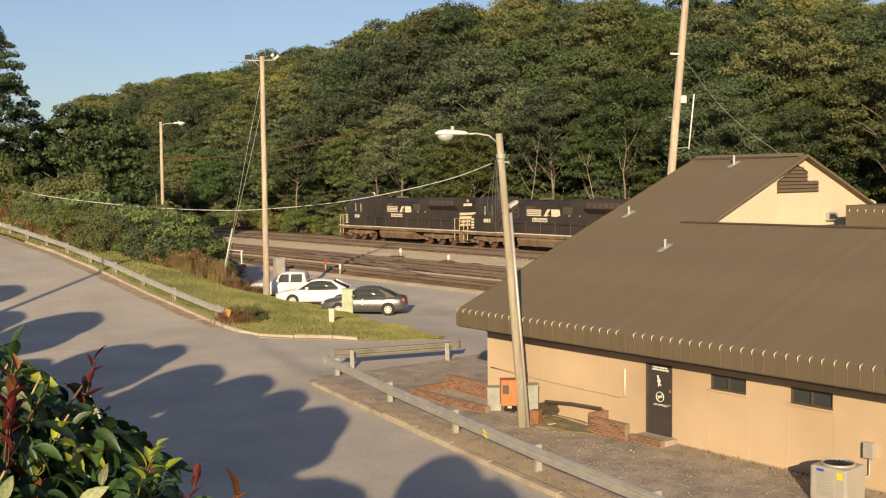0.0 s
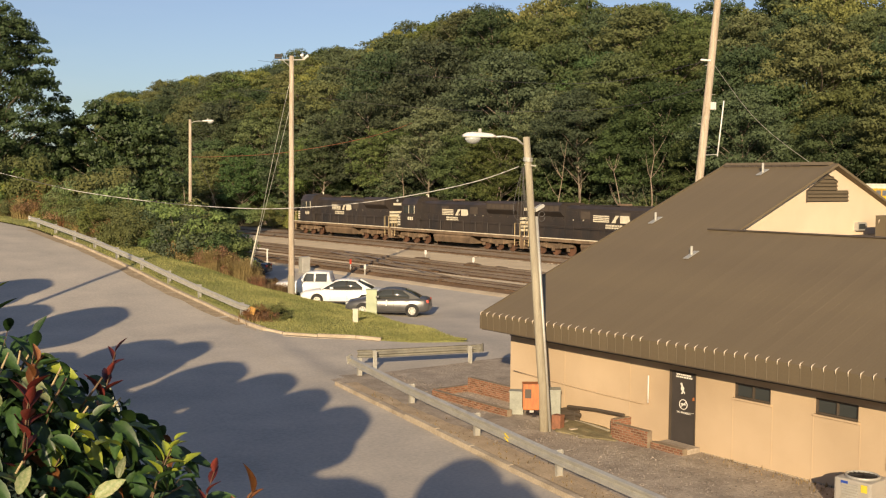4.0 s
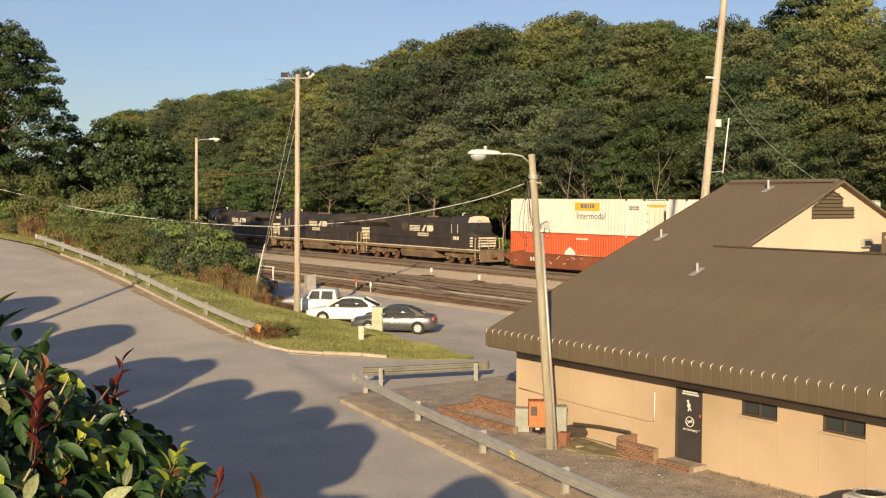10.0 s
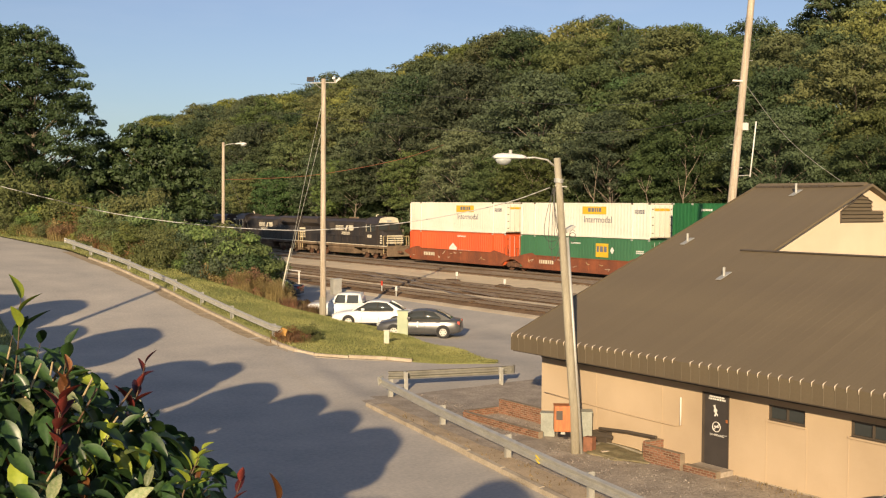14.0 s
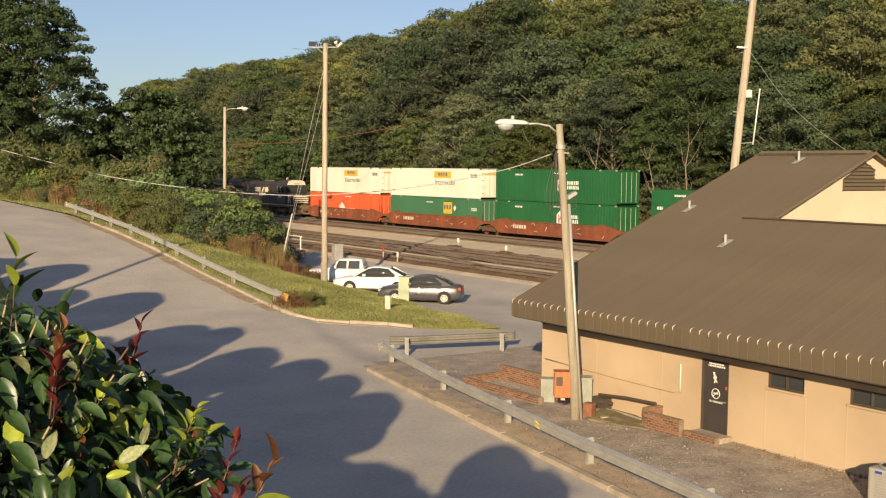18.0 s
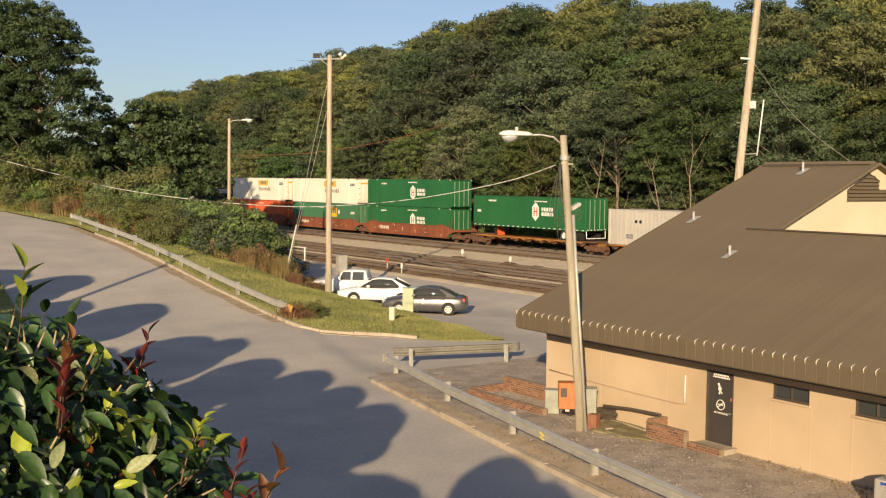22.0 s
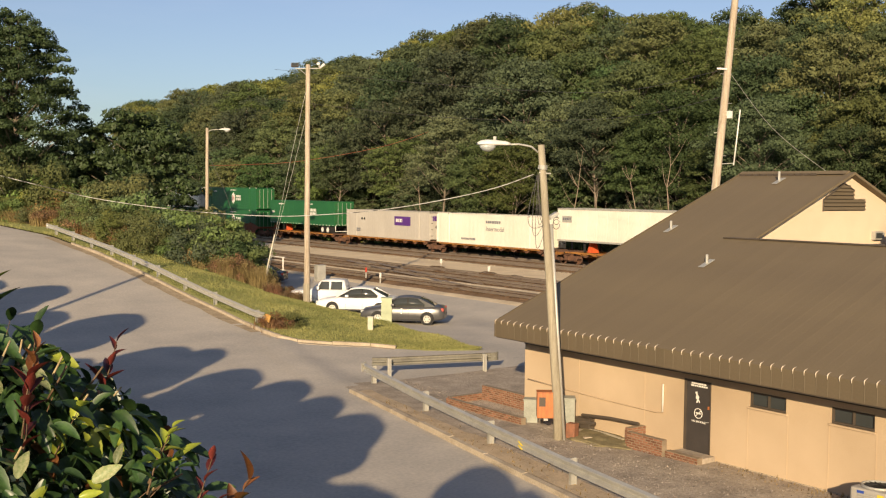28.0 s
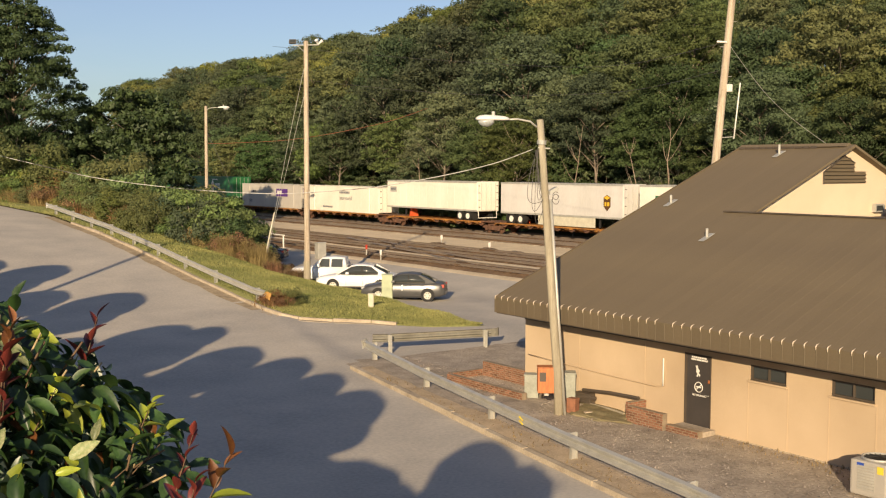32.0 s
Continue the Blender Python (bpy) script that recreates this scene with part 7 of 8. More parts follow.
def bare_tree(x, y, h, seed):
    rng = random.Random(seed)
    ob = thing("bare_tree", pose(x, y, ground(x, y) - 0.2), "slender leafless tree with pale branches at the woods' edge", "tree", "bare trees in the woods")
    pts = [Vector((0, 0, -0.3))]
    for k in range(6):
        pts.append(pts[-1] + Vector((rng.uniform(-0.35, 0.35), rng.uniform(-0.5, 0.5), h / 6)))
    part("trunk", tube(pts, [0.085, 0.075, 0.065, 0.05, 0.035, 0.022, 0.008], 7), DEAD, ob, smooth=True)
    for i in range(6):
        k = rng.randrange(2, 6)
        p = pts[k].copy()
        a, l = rng.uniform(0, 6.283), h * rng.uniform(0.12, 0.3)
        run = [p.copy()]
        for q in range(3):
            a += rng.uniform(-0.5, 0.5)
            p = p + Vector((math.cos(a) * l * 0.16, math.sin(a) * l * 0.2, l * (0.2 + 0.1 * q)))
            run.append(p.copy())
        part("branch", tube(run, [0.03, 0.022, 0.015, 0.005], 5), DEAD, ob, smooth=True)


for i, (x, y, h) in enumerate(((69.2, 62.8, 11.0), (69.3, 66.6, 9.5), (69.1, 70.6, 8.0), (69.4, 84.0, 10.5), (69.0, 74.5, 11.0), (69.3, 99.0, 10.0))):
    bare_tree(x, y, h, 30 + i)

# tall oak over the ridge, and the big trees beyond the bend of the road
OAK = tree_meshes(70, 21, 5.2, 0.2, 60, LEAF["wood_a"], 0.17, 46000, 0.4, 0.65, 0.2, 2.4, (0.24, 0.38))
plant_tree("oak_tree", *OAK, 106, 73.5, 40, 1.0, "tall oak tree on the ridge above the woods")
plant_tree("oak_tree", *WOODS[3], 97, 63.0, 10, 1.2, "tall yellowing tree on the ridge above the woods")
BIG = [tree_meshes(81, 22, 6.6, -0.04, 130, LEAF["dark"], 0.15, 90000, 0.2, 0.5, 0.5, 2.0, (0.18, 0.3), 7, -0.97), tree_meshes(82, 11.5, 4.7, -0.05, 84, LEAF["deep"], 0.17, 40000, 0.13, 0.7, 0.25, 2.3, (0.2, 0.32), 7, -0.97)]
plant_tree("big_tree", *BIG[0], 27.2, 106, 20, 1.02, "tall dark green tree with a ragged crown beyond the road", dz=-0.5)
plant_tree("big_tree", *BIG[0], 23.0, 111, 130, 1.1, "tall dark green tree with a ragged crown beyond the road", dz=-0.5)
plant_tree("big_tree", *BIG[0], 27.5, 122, 200, 0.82, "dark green tree with a ragged crown beyond the road", dz=-0.5)
plant_tree("big_tree", *BIG[0], 33.6, 117, 250, 0.55, "dark green tree with a ragged crown beyond the road", dz=-0.5)
plant_tree("round_tree", *BIG[1], 37.8, 103.2, 60, 1.36, "round dark green tree standing above the thicket", dz=-0.2)
plant_tree("round_tree", *BIG[1], 40.5, 128, 300, 0.85, "round dark green tree standing above the thicket", dz=1.0)


def shrub_mesh(seed, h, w, leaf, size, count, n=16, flat=0.8):
    rng = np.random.default_rng(seed)
    cen, rad = [], []
    bm = bmesh.new()
    for i in range(n):
        a, rr = rng.uniform(0, 2 * math.pi), w * rng.uniform(0, 1) ** 0.5
        z = h * rng.uniform(0.12, 1.0) * (1 - 0.45 * (rr / w) ** 2)
        c = np.array([rr * math.cos(a), rr * math.sin(a), z])
        cen.append(c)
        rad.append(w * rng.uniform(0.25, 0.45))
        if i % 3 == 0:
            tube([(c[0] * 0.25, c[1] * 0.25, -0.3), (c[0] * 0.6, c[1] * 0.6, z * 0.55), tuple(c)], [0.035, 0.025, 0.01], 5, bm)
    V, Fc = leaf_cloud(rng, cen, rad, count, size, flat, 0.15, 0.4, 0.34)
    return mesh("stem", bm, LEAF["bark"], True), cloud_mesh("foliage", V, Fc, leaf)


def grass_tuft(seed, h, w, n, material):
    """Upright blades that bend outwards."""
    rng = np.random.default_rng(seed)
    V, Fc = [], []
    for i in range(n):
        a, rr = rng.uniform(0, 2 * math.pi), w * rng.uniform(0, 1) ** 0.5
        p = np.array([rr * math.cos(a), rr * math.sin(a), 0.0])
        out = np.array([math.cos(a + rng.normal() * 0.7), math.sin(a + rng.normal() * 0.7), 0])
        side = np.array([-out[1], out[0], 0]) * 0.014
        hh = h * rng.uniform(0.55, 1.0)
        m1, t1 = p + (0, 0, hh * 0.6) + out * hh * 0.1, p + (0, 0, hh) + out * hh * 0.35
        k = len(V)
        V += [p - side, p + side, m1 + side, m1 - side, t1]
        Fc += [(k, k + 1, k + 2, k + 3), (k + 3, k + 2, k + 4)]
    me = bpy.data.meshes.new("blades")
    me.from_pydata([tuple(v) for v in V], [], Fc)
    me.materials.append(material)
    return me


SHRUBS = [
    ("shrub", shrub_mesh(1, 2.6, 1.6, LEAF["fresh"], 0.075, 520, 34, 0.5), "fresh green shrub in the roadside thicket"),
    ("shrub", shrub_mesh(2, 2.3, 1.6, LEAF["wood_b"], 0.075, 620, 24, 0.7), "dark green shrub in the roadside thicket"),
    ("shrub", shrub_mesh(3, 2.0, 1.5, LEAF["rust"], 0.07, 620, 22, 0.8), "rusty brown shrub in the roadside thicket"),
    ("shrub", shrub_mesh(4, 2.8, 1.8, LEAF["wood_d"], 0.08, 560, 28, 0.7), "olive-green shrub in the roadside thicket"),
    ("shrub", shrub_mesh(5, 1.7, 1.3, LEAF["wood_c"], 0.07, 620, 20, 0.8), "yellowish shrub in the roadside thicket"),
    ("weed", shrub_mesh(6, 1.5, 0.8, LEAF["straw"], 0.05, 1500, 26, 1.2), "tall straw-brown weed at the edge of the thicket"),
    ("weed", shrub_mesh(9, 1.3, 0.8, LEAF["rust"], 0.05, 1500, 24, 1.1), "reddish-brown weed at the edge of the thicket"),
    ("sumac", shrub_mesh(12, 2.7, 1.5, LEAF["fresh"], 0.062, 900, 40, 0.4), "layered green sumac rising out of the thicket"),
]


def plant_shrub(k, x, y, s, dz=0.0, group="thicket beside the road"):
    name, (st, fo), label = SHRUBS[k]
    ob = thing(name, pose(x, y, ground(x, y) - 0.05 + dz, 0, 0, rnd.uniform(0, 360)), label, "shrub", group)
    ob.scale = (s, s, s * rnd.uniform(0.9, 1.15))
    shared("stem", st, ob, Matrix())
    shared("foliage", fo, ob, Matrix())
    return ob


def thicket_front(y):
    return interp(y, [54, 58, 60, 62, 64, 66, 72, 80, 90, 112], [32.5, 29.8, 27.8, 26.6, 25.8, 25.3, 25.0, 24.8, road_right(90) + 2.2, road_right(112) + 2.5])


y = 58.5
while y < 112:
    left, right = thicket_front(y), min(33.0 + 0.06 * (y - 57), 0.466 * y)
    x = left + 0.6 + rnd.uniform(0, 0.8)
    while x < right:
        edge = (x - left) < 1.6
        k = rnd.choices(range(5), (5, 1, 3, 4, 4) if edge else (6, 1.2, 2, 4, 3))[0]
        plant_shrub(k, x, y + rnd.uniform(-0.6, 0.6), (0.85 if edge else 1.35 if y < 68 else 1.75) * rnd.uniform(0.8, 1.15))
        x += rnd.uniform(1.4, 2.1)
    y += rnd.uniform(1.7, 2.4) * (1 if y < 75 else 1.35)
# the tall sumac at the thicket's end
for x, y, s_ in ((29.2, 64.0, 1.7), (28.2, 65.0, 1.75), (27.3, 63.2, 1.25), (28.7, 62.4, 1.2), (30.0, 66.2, 1.6), (26.6, 66.0, 1.3), (29.6, 68.5, 1.5)):
    plant_shrub(7 if s_ > 1.3 else 1, x, y, s_)
for x, y, s_ in ((26.6, 79.0, 1.6), (27.8, 80.2, 1.8)):
    plant_shrub(7, x, y, s_)
for x, y, s_ in ((28.9, 60.3, 1.2), (28.2, 61.2, 1.2), (29.6, 59.8, 1.1), (27.4, 61.8, 1.0), (30.2, 60.0, 1.0), (29.0, 61.4, 1.3), (26.6, 62.4, 0.8)):
    plant_shrub(5, x, y, s_)
# low growth along the foot of the woods and across the railway
for y in steps(36, 230, 4.2):
    plant_shrub(rnd.choice((0, 0, 3, 1, 4)), 70.2 + rnd.uniform(-0.9, 1.4), y + rnd.uniform(-1.5, 1.5), rnd.uniform(0.9, 1.5), group="growth at the foot of the woods")
TUFT = [grass_tuft(7 + i, 1.2, 0.8, 260, LEAF["straw" if i < 2 else "rust"]) for i in range(3)]
TUFT.append(grass_tuft(19, 1.5, 0.6, 320, LEAF["straw"]))
for i in range(16):
    y = rnd.uniform(57, 63)
    plant_shrub(rnd.choice((5, 5, 6)), y * rnd.uniform(0.485, 0.535), y, rnd.uniform(0.4, 0.75))
for i in range(40):
    y = rnd.uniform(66, 100)
    plant_shrub(rnd.choice((5, 3, 0, 6, 4, 2, 3, 0)), thicket_front(y) + rnd.uniform(-0.5, 0.5), y, rnd.uniform(0.6, 1.1))
for i in range(110):
    if i < 26:                               # tall straw at the foot of the sumac
        y = rnd.uniform(58.4, 60.8)
        x, k, s = thicket_front(y) + rnd.uniform(-0.5, 1.2), 3, rnd.uniform(0.5, 1.15)
    elif i < 60:                             # low brown weeds before the car park
        y = rnd.uniform(56.0, 59.5)
        x, k, s = y * rnd.uniform(0.51, 0.54), 2, rnd.uniform(0.35, 0.7)
    else:
        y = rnd.uniform(68, 100)
        x, k, s = thicket_front(y) - rnd.uniform(-0.3, 0.6), i % 3, rnd.uniform(0.55, 1.15)
    ob = tagged(new("grass_clump", TUFT[k]), "tall dry straw-coloured grass clump" if k != 2 else "reddish-brown clump of dry weeds", "grass", "dry grass at the thicket")
    ob.matrix_basis = pose(x, y, ground(x, y), 0, 0, rnd.uniform(0, 360))
    ob.scale = (s, s, s)

# ---- the glossy-leaved bush before the camera ----
def leaf_mat(name, c1, c2, rough=0.32, trans=0.25):
    return mat(name, c1, c2, rough, scale=14, fine=90, bump=0.12, dist=0.002, rand=0.5, spec=0.5, trans=trans)


BL = {
    "green": leaf_mat("bush_leaf_green", (0.050, 0.098, 0.026), (0.016, 0.040, 0.012), 0.38, 0.16),
    "lime": leaf_mat("bush_leaf_lime", (0.33, 0.37, 0.045), (0.20, 0.26, 0.03), 0.4, 0.4),
    "red": leaf_mat("bush_leaf_red", (0.15, 0.026, 0.020), (0.07, 0.018, 0.015), 0.35, 0.2),
    "bronze": leaf_mat("bush_leaf_bronze", (0.24, 0.10, 0.03), (0.12, 0.045, 0.02), 0.38, 0.3),
    # blotched leaves; the brightness of sunlit ones is in this colour too
    "pale": leaf_mat("bush_leaf_blotched_lit", (0.40, 0.38, 0.22), (0.09, 0.15, 0.035), 0.5, 0.2),
    "twig": mat("bush_pale_twig", (0.42, 0.33, 0.18), (0.24, 0.18, 0.09), 0.8, scale=20, fine=80, bump=0.2),
    "stem": mat("bush_stem", (0.16, 0.10, 0.05), (0.08, 0.05, 0.03), 0.8, scale=20, fine=80, bump=0.2),
    "redstem": mat("bush_red_stem", (0.22, 0.05, 0.03), (0.14, 0.03, 0.02), 0.6, scale=20, fine=80, bump=0.1),
}


def blade(length, width, cup, bend, wave=0.0):
    """One leaf: folded along its midrib, bent back towards the tip; base at the origin, along +y, face up."""
    n = 10
    V, Fc = [], []
    for i in range(n + 1):
        t = i / n
        w = width * 0.5 * (math.sin(math.pi * min(1, t * 0.96 + 0.04)) ** 0.75) * (1.1 - 0.35 * t)
        y = length * t
        z = -bend * length * t * t + wave * length * math.sin(t * 7)
        e = 0.014 * width * (1 if i % 2 else -1) * (0 < i < n)
        V += [(-w - e, y, z + cup * w), (-w * 0.5, y, z + cup * w * 0.3), (0, y, z), (w * 0.5, y, z + cup * w * 0.3), (w + e, y, z + cup * w)]
    for i in range(n):
        for k in range(4):
            a = i * 5 + k
            Fc.append((a, a + 1, a + 6, a + 5))
    return np.array(V), Fc


def blade_mesh(V, Fc, material):
    me = bpy.data.meshes.new("leaf")
    me.from_pydata(V.tolist(), [], Fc)
    me.materials.append(material)
    me.polygons.foreach_set("use_smooth", [True] * len(me.polygons))
    return me


SHAPES = [blade(0.096, 0.047, 0.5, 0.2, 0.006), blade(0.106, 0.050, 0.4, 0.3), blade(0.084, 0.042, 0.65, 0.14, 0.01), blade(0.100, 0.044, 0.55, 0.38, 0.008)]
LM = {key: [blade_mesh(V, Fc, m_) for V, Fc in SHAPES] for key, m_ in BL.items() if "stem" not in key and key != "twig"}
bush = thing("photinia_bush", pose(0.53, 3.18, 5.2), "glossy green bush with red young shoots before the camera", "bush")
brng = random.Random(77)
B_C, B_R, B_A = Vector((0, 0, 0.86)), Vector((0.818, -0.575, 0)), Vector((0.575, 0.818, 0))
singles = [0]
rest = {"green": [], "lime": []}


def put_leaf(key, at, out, up, s):
    """A leaf that grows from at towards out."""
    y = out.normalized()
    x = y.cross(up).normalized()
    z = x.cross(y)
    m_ = Matrix(((x.x, y.x, z.x, at.x), (x.y, y.y, z.y, at.y), (x.z, y.z, z.z, at.z), (0, 0, 0, 1))) @ Matrix.Diagonal((s, s, s, 1))
    k = brng.randrange(4)
    if singles[0] < 296 or key not in rest:
        shared("leaf", LM[key][k], bush, m_, {"red": "dark red young leaf", "lime": "yellow-green leaf", "bronze": "bronze young leaf", "pale": "blotched pale leaf in a sunlit tone"}.get(key, ""))
        singles[0] += 1
    else:
        rest[key].append((k, m_))


stems = bmesh.new()


def sprig(tip, base, n, keys, size, spread=1.0, spiral=0.0, r=0.002):
    tip, base = Vector(tip), Vector(base)
    d = (tip - base)
    L = d.length
    d.normalize()
    u = d.orthogonal().normalized()
    w = d.cross(u)
    mid = base.lerp(tip, 0.5) + u * L * brng.uniform(-0.06, 0.06)
    tube([base, mid, tip], [r * 1.4, r, r * 0.5], 5, stems)
    for i in range(n):
        t = 0.25 + 0.75 * i / max(1, n - 1)
        p = base.lerp(mid, t * 2) if t < 0.5 else mid.lerp(tip, t * 2 - 1)
        a = i * 2.4 + spiral + brng.uniform(-0.4, 0.4)
        side = u * math.cos(a) + w * math.sin(a)
        k = (1 - t)
        out = side * (0.55 + 0.5 * k) * spread + d * (0.35 + 0.75 * t) + Vector((0, 0, brng.uniform(-0.25, 0.3)))
        put_leaf(keys(t), p, out, d * 0.6 + Vector((0, 0, 0.7)) + side * 0.1, size * brng.uniform(0.75, 1.15) * (0.7 + 0.3 * math.sin(math.pi * min(1, t + 0.15))))


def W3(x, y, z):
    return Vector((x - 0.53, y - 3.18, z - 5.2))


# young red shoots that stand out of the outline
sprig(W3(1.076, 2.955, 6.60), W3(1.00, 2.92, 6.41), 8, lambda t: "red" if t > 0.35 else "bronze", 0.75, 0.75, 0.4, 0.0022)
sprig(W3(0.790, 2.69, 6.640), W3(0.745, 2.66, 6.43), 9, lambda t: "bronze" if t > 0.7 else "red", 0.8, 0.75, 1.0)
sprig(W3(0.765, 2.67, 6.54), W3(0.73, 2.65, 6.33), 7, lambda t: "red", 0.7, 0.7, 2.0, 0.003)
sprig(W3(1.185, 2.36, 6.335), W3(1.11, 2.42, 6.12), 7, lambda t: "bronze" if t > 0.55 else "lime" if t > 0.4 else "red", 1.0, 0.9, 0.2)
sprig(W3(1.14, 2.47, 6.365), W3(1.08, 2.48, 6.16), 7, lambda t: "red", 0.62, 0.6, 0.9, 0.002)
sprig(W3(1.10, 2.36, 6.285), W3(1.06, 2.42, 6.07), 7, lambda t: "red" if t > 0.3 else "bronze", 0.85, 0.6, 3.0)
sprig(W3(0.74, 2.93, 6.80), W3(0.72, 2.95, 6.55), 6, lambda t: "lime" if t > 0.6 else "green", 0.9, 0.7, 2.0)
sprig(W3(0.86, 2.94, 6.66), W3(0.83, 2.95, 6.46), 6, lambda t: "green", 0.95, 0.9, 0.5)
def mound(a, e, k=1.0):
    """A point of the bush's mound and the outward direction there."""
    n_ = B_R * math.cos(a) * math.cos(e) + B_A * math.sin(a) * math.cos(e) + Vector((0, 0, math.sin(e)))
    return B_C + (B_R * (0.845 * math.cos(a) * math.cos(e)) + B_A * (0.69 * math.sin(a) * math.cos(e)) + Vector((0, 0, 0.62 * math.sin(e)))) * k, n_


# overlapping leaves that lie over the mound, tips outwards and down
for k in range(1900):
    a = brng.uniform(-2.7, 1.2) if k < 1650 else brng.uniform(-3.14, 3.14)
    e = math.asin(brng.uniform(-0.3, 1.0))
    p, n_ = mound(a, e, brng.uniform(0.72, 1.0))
    # lime is commoner to the right and pale lower down, standing for sunlit leaves
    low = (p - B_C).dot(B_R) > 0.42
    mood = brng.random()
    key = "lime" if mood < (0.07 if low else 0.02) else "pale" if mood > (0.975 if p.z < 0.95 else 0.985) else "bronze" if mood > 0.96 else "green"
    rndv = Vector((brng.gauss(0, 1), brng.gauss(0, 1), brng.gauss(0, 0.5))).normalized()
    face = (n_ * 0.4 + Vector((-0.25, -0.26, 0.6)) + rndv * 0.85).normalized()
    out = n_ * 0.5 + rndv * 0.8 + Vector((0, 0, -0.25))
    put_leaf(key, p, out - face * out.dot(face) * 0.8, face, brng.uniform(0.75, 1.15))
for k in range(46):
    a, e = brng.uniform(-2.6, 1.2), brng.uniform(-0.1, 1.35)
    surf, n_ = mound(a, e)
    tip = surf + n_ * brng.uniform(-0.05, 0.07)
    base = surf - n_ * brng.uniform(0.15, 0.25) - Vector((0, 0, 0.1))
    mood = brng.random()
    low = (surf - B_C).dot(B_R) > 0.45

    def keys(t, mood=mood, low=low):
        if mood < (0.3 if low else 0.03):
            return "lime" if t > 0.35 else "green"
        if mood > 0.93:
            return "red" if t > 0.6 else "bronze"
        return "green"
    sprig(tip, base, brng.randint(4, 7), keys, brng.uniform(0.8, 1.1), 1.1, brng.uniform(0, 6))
# large blotched leaves and the lime shoot on the sunny side, sunlight put into their colours
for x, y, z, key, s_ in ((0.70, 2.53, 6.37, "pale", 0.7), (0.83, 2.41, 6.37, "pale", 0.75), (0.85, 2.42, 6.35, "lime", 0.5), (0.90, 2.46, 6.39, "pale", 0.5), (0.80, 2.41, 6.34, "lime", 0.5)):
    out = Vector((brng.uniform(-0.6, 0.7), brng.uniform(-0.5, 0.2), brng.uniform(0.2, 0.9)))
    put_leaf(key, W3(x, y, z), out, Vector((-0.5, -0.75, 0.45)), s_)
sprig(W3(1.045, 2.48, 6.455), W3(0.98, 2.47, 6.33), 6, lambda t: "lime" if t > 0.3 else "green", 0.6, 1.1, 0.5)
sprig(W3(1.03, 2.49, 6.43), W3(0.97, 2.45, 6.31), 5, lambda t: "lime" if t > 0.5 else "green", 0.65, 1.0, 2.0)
# the dense inside
for k in range(260):
    v = Vector((brng.gauss(0, 1), brng.gauss(0, 1), brng.gauss(0, 1))).normalized() * brng.uniform(0.35, 0.72)
    p = B_C + B_R * v.x * 0.85 + B_A * v.y * 0.7 + Vector((0, 0, v.z * 0.95 - 0.12))
    for i in range(5):
        q = p + Vector((brng.gauss(0, 0.06), brng.gauss(0, 0.06), brng.gauss(0, 0.06)))
        put_leaf("green", q, Vector((brng.gauss(0, 1), brng.gauss(0, 1), brng.gauss(0.0, 0.8))), Vector((0.1, 0.05, 1)), brng.uniform(0.9, 1.3))
# pale twigs and clipped ends among the leaves
twigs = bmesh.new()
for k in range(34):
    p, n_ = mound(brng.uniform(-2.6, 0.6), brng.uniform(0.0, 1.3), 0.97)
    d_ = (n_ + Vector((brng.uniform(-0.6, 0.6), brng.uniform(-0.6, 0.6), 0.5))).normalized()
    tube([p - d_ * 0.14, p - d_ * 0.05 + Vector((0.006, 0, 0)), p + d_ * brng.uniform(0.0, 0.05)], [0.0042, 0.0036, 0.0026], 5, twigs)
tagged(part("twig", twigs, BL["twig"], bush, smooth=True), kind="stuff")
for k in range(6):
    p, n_ = mound(brng.uniform(-2.6, 1.0), brng.uniform(0.0, 1.3))
    tube([p - n_ * 0.08, p + n_ * brng.uniform(-0.01, 0.03) + Vector((0, 0, 0.02))], [0.0035, 0.003], 5, stems)
for key, items in rest.items():
    V, Fc = [], []
    for k, m_ in items:
        SV, SF = SHAPES[k]
        off = len(V)
        A_ = np.array(m_)
        V += (SV @ A_[:3, :3].T + A_[:3, 3]).tolist()
        Fc += [tuple(i + off for i in f) for f in SF]
    if V:
        me = bpy.data.meshes.new("foliage")
        me.from_pydata(V, [], Fc)
        me.materials.append(mat("bush_mass_" + key, (0.050, 0.098, 0.026) if key == "green" else (0.33, 0.37, 0.045), (0.016, 0.040, 0.012) if key == "green" else (0.20, 0.26, 0.03), 0.38, scale=14, fine=90, bump=0.12, dist=0.002, island=0.4, spec=0.5, trans=0.12))
        me.polygons.foreach_set("use_smooth", [True] * len(me.polygons))
        tagged(shared("foliage", me, bush, Matrix()), kind="stuff")
tagged(part("stem", stems, BL["stem"], bush, smooth=True), kind="stuff")
for k in range(7):
    a = k * 0.9
    p = Vector((0.35 * math.cos(a), 0.3 * math.sin(a), 0.7))
    part("branch", tube([(0.05 * math.cos(a), 0.05 * math.sin(a), -0.15), (p.x * 0.6, p.y * 0.6, 0.35), tuple(p)], [0.022, 0.016, 0.008], 6), BL["stem"], bush, smooth=True)

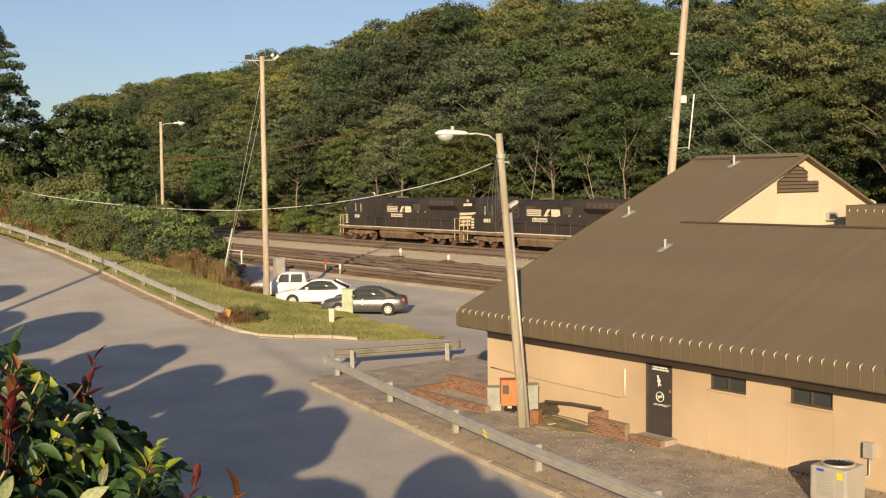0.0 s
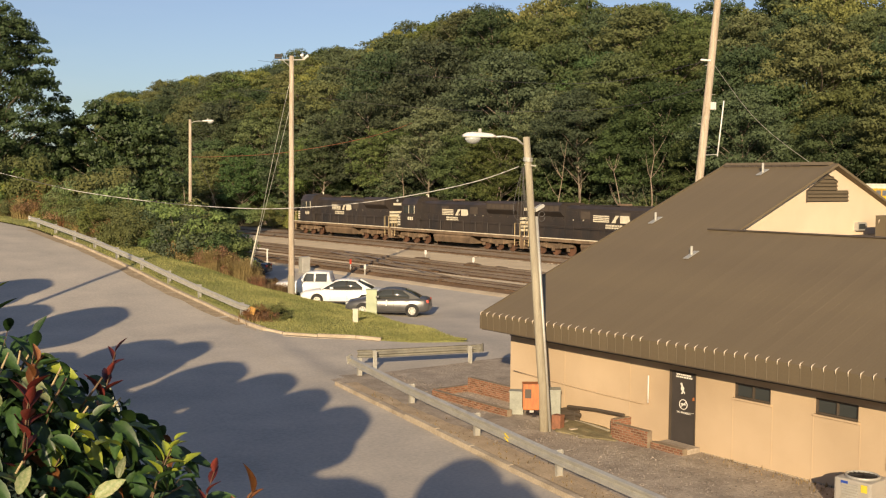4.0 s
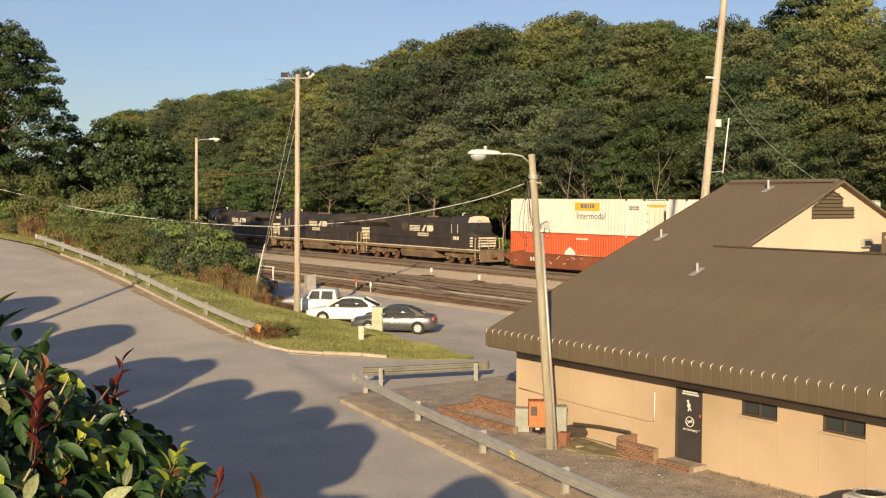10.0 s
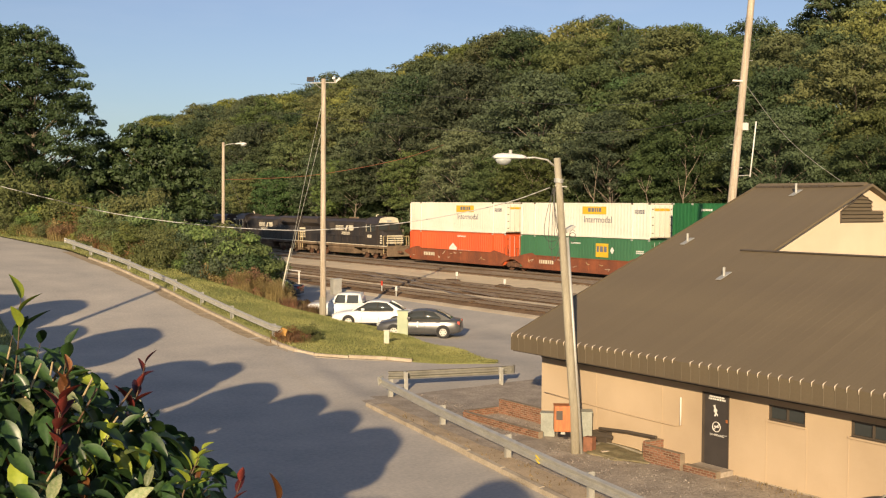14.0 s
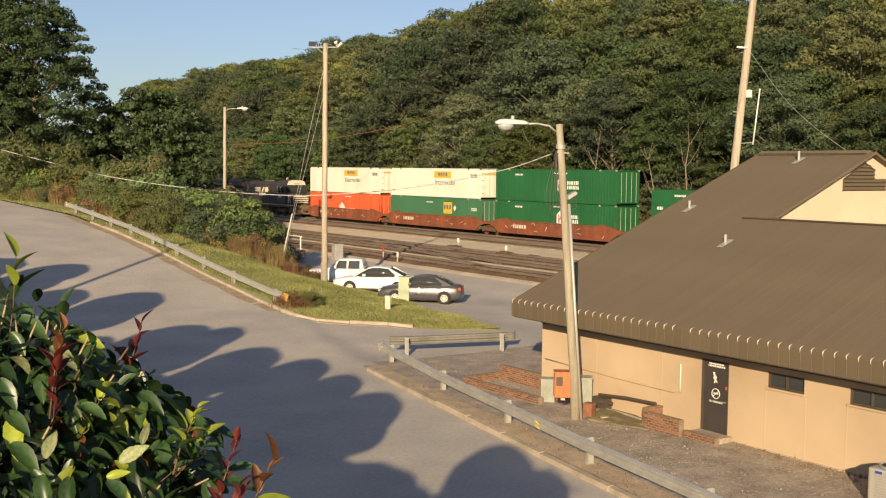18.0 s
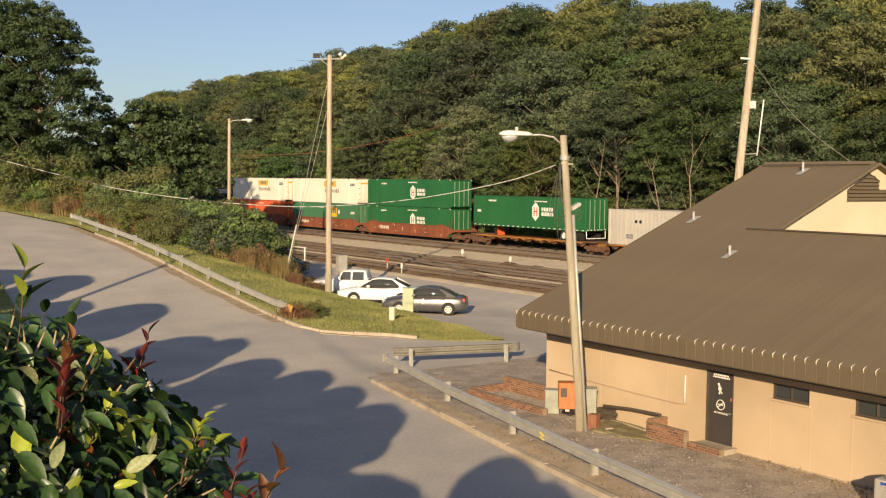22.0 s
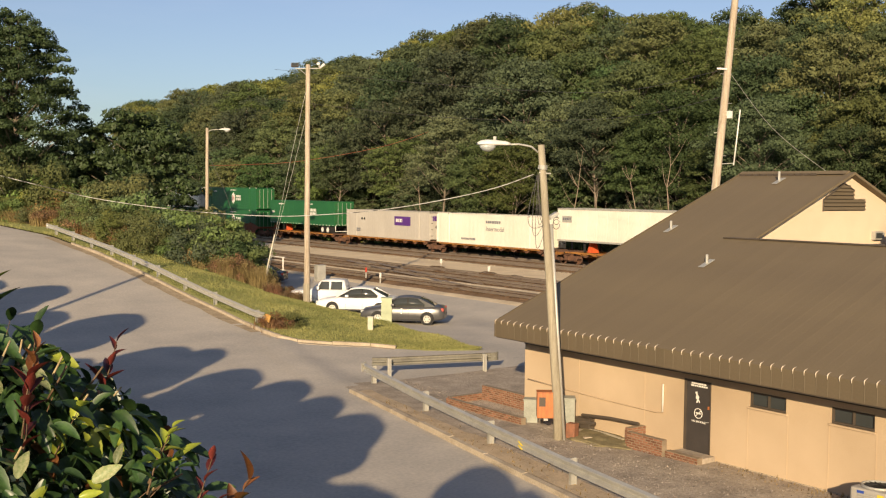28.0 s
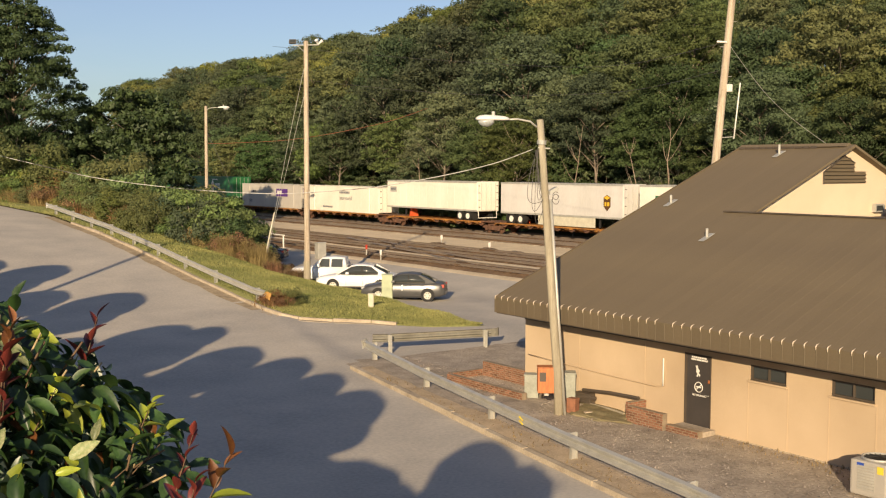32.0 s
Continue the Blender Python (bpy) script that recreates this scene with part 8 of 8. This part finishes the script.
# ---- rounded hedge shrubs along the edge of the bank; their shadows fall across the road ----
def dome_meshes(seed):
    """A lumpy ball of close-set small leaves round an added solid core that makes its shadow opaque."""
    rng = np.random.default_rng(seed)
    bm = bmesh.new()
    bmesh.ops.create_icosphere(bm, subdivisions=3, radius=0.95)
    for v in bm.verts:
        v.co *= 1 + 0.05 * noise.noise(v.co * 2.2 + Vector((seed, 0, 0)))
    n = 7000
    d = rng.normal(size=(n, 3))
    d /= np.linalg.norm(d, axis=1)[:, None]
    p = d * np.array([[0.955 + 0.05 * noise.noise(Vector(q) * 2.2 + Vector((seed, 0, 0)))] for q in d.tolist()])
    nrm = d + rng.normal(size=(n, 3)) * 0.6
    a = np.cross(nrm, rng.normal(size=(n, 3)))
    a /= np.linalg.norm(a, axis=1)[:, None] + 1e-9
    b = np.cross(d, a)
    s = 0.04 * rng.uniform(0.6, 1.3, (n, 1))
    V = np.stack([p - a * s, p + a * s * 0.6 + b * s * 0.6, p + a * s * 0.6 - b * s * 0.6], 1).reshape(-1, 3)
    return mesh("inner_growth", bm, LEAF["dark"], True), cloud_mesh("foliage", V, np.arange(len(V)).reshape(-1, 3), LEAF["dark"])


DOME = [dome_meshes(3), dome_meshes(8)]
HU = (math.sin(_a), math.cos(_a))


def hedge(v, w, tip, semi, zg=0.0, x=-0.3, body=True):
    """A shrub that stands at x, v metres aside of the sun's heading; its shadow ends at tip on ground of height zg."""
    u = (x - HU[1] * v) / HU[0]
    y = HU[1] * u - HU[0] * v
    slope = math.tan(radians(SUN_EL))
    hz = math.sqrt(max(0.2, semi * semi - w * w)) * slope
    zc = zg + (tip - semi - u) * slope
    z0 = ground(x, y)
    ob = thing("hedge_shrub", pose(x, y, z0 - 0.05), "rounded dark green hedge shrub on the bank", "shrub", "hedge on the bank")
    for me_in, me_out, c, r, h in ((*DOME[0], zc - z0, w, hz), (*DOME[1], (zc - z0) * 0.45, w * 1.12, max(0.4, (zc - z0) * 0.62)))[:2 if body else 1]:
        m_ = Matrix.Translation((0, 0, c)) @ Matrix.Diagonal((r, r, h, 1))
        shared("inner_growth", me_in, ob, m_)
        shared("foliage", me_out, ob, m_)
    part("stem", tube([(0, 0, -0.2), (0.05, 0, 0.3), (0.1, 0.05, zc - z0)], [0.06, 0.05, 0.02], 6, tube([(-0.1, 0.1, -0.2), (-0.2, 0.1, 0.4), (-0.3, 0.2, zc - z0)], [0.05, 0.04, 0.02], 6)), BL["stem"], ob, smooth=True)


for row in ((-35.0, 1.9, 54.0, 5.0, 2.3, 0.2), (-31.5, 1.8, 53.0, 4.5, 2.0, 0.3), (-28.0, 1.5, 52.8, 4.2, 1.9, 0.4), (-25.2, 1.5, 47.5, 4.0, 1.2, 0.2), (-22.0, 1.65, 48.7, 5.0, 1.0, 0.4), (-19.7, 1.2, 39.0, 3.5, 0.5, 0.0),
            (-17.3, 1.6, 43.0, 4.8, 0.4, 0.1), (-15.7, 1.0, 42.9, 3.4, 0.4, 0.1), (-13.2, 1.35, 39.5, 4.2, 0.2, 0.0), (-10.85, 1.15, 38.0, 3.6, 0.1, 0.0), (-9.0, 1.0, 35.4, 3.2, 0.1, 0.0),
            (-7.3, 1.22, 33.1, 4.0, 0.05, -0.1), (-5.75, 1.3, 25.3, 3.0, 0.0, -0.4), (-4.5, 0.9, 23.6, 2.6, 0.0, -0.9), (-2.85, 1.03, 27.6, 3.8, 0.0, -0.85)):
    hedge(*row)
rp = pole("utility_pole", (-0.6, 35.9, 4.6), (-0.6, 35.9, 13.2), 0.16, 0.12, M["wood"], "wooden utility pole beside the hedge")
part("insulator", tube([(0, 0, 8.5), (0, 0, 8.75)], 0.05, 8), M["white"], rp)

# ---- grass ----
grng = np.random.default_rng(4)


def blades(n, where, h0, h1, name, label, material, dz=0.1):
    V, Fc = [], []
    while len(Fc) < n:
        x, y = where(grng)
        if x is None:
            continue
        z = ground(x, y) + dz + 0.12 * noise.noise((x * 0.35, y * 0.35, 0)) * (dz > 0.05) - 0.01
        a = grng.uniform(0, 6.283)
        h = grng.uniform(h0, h1)
        w = 0.012 + 0.008 * grng.random()
        lean = grng.normal(0, 0.35, 2) * h
        k = len(V)
        V += [(x - w * math.cos(a), y - w * math.sin(a), z), (x + w * math.cos(a), y + w * math.sin(a), z), (x + lean[0], y + lean[1], z + h)]
        Fc.append((k, k + 1, k + 2))
    me = bpy.data.meshes.new(name)
    me.from_pydata(V, [], Fc)
    me.materials.append(material)
    return tagged(new(name, me), label, "grass", "", "stuff")


def on_verge(r):
    y = r.uniform(37.3, 66)
    a, b = verge_s(y) + 0.15, verge_n(y) - 0.05
    return (a + (b - a) * r.random(), y)


LAWN = mat("lawn_blades", (0.42, 0.40, 0.15), (0.16, 0.19, 0.062), 0.8, scale=0.4, fine=6, bump=0, island=0.35, spec=0.2, trans=0.3)
blades(90000, on_verge, 0.04, 0.11, "lawn", "short mown yellow-green grass", LAWN)
blades(9000, lambda r: (lambda y: (road_right(y) + r.uniform(0.25, 1.9), y))(r.uniform(62, 104)), 0.06, 0.25, "verge_grass", "rough grass along the guard rail", LAWN, 0.0)
blades(16000, lambda r: (lambda y: (road_left(y) - r.uniform(0.0, 2.2) ** 1.5, y))(r.uniform(28, 95)), 0.06, 0.22, "bank_grass", "rough grass on the bank above the road", LAWN, 0.03)
WEED = mat("dry_weeds", (0.30, 0.22, 0.10), (0.15, 0.11, 0.045), 0.9, scale=0.8, fine=6, bump=0, island=0.4, spec=0.1, trans=0.2)
blades(350, lambda r: (lambda y: (road_right(y) + r.uniform(0.15, 1.0), y))(r.uniform(2, 31)), 0.02, 0.10, "kerb_weeds", "thin dry weeds behind the kerb", WEED, 0.06)
blades(300, lambda r: (WX - abs(r.normal(0, 0.35)) - 0.02, r.uniform(9, 18.2)), 0.03, 0.12, "wall_weeds", "thin dry weeds along the wall", WEED, 0.03)
blades(900, lambda r: (r.normal(22.9, 0.4), r.normal(44.6, 0.45)), 0.15, 0.6, "rail_end_weeds", "brown weeds round the guard rail's end", LEAF["rust"], 0.0)
plant_shrub(3, 23.7, 44.3, 0.34, group="weeds at the guard rail's end")
plant_shrub(2, 22.75, 44.6, 0.42, group="weeds at the guard rail's end")
plant_shrub(6, 23.1, 44.1, 0.5, group="weeds at the guard rail's end")
STONE = mat("gravel_stones", (0.36, 0.31, 0.26), (0.11, 0.095, 0.08), 0.9, scale=2, fine=20, bump=0.2, island=0.45, spec=0.2)


PALE_STONE = mat("pale_ballast_stones", (0.66, 0.57, 0.43), (0.34, 0.29, 0.21), 0.9, scale=2, fine=20, bump=0.2, island=0.3, spec=0.2)


def stones(n, where, s0, s1, name, label, dz, material=STONE):
    V, Fc = [], []
    for i in range(n):
        x, y = where(grng)
        s = grng.uniform(s0, s1)
        z = ground(x, y) + dz
        k = len(V)
        q = grng.uniform(0.6, 1.3, 6) * s
        a = grng.uniform(0, 1.57)
        c, t = math.cos(a), math.sin(a)
        V += [(x + q[0] * c, y + q[0] * t, z), (x - q[1] * t, y + q[1] * c, z), (x - q[2] * c, y - q[2] * t, z), (x + q[3] * t, y - q[3] * c, z), (x, y, z + 0.75 * q[4])]
        Fc += [(k, k + 1, k + 4), (k + 1, k + 2, k + 4), (k + 2, k + 3, k + 4), (k + 3, k, k + 4)]
    me = bpy.data.meshes.new(name)
    me.from_pydata(V, [], Fc)
    me.materials.append(material)
    return tagged(new(name, me), label, "gravel", "", "stuff")


stones(10000, lambda r: (lambda y: (road_right(y) + 0.7 + (22.2 - road_right(y) - 0.7) * r.random(), y))(r.uniform(6, 32.6)), 0.008, 0.03, "yard_stones", "loose grey and brown stones in the yard", 0.04)
stones(30000, lambda r: (r.uniform(52.0, 58.6), 45 + 85 * r.random() ** 1.3), 0.02, 0.055, "ballast_stones", "pale loose ballast stones", 0.07, PALE_STONE)

def motions():
    """The train pulls out towards +y, slowly gathering speed."""
    at = [(0, 0.0), (1.5, 6.0), (4, 16.1), (6.5, 26.9), (9.5, 40.8), (13, 58.5), (14.5, 66.8), (19, 92.6), (23, 117.4), (26.5, 139.7), (28, 149.8), (30, 163.4), (32, 176.9)]
    c = np.polyfit([t for t, _ in at], [s for _, s in at], 4)
    for ob, u in TRAIN:
        z = 0.8 + ob.get("dz", 0.0)
        rz = ob.get("turn", 0)
        walk(ob, [(t, pose(64.3, u + float(np.polyval(c, t) - c[-1]), z, 0, 0, rz)) for t in range(0, 33, 2)])


motions()
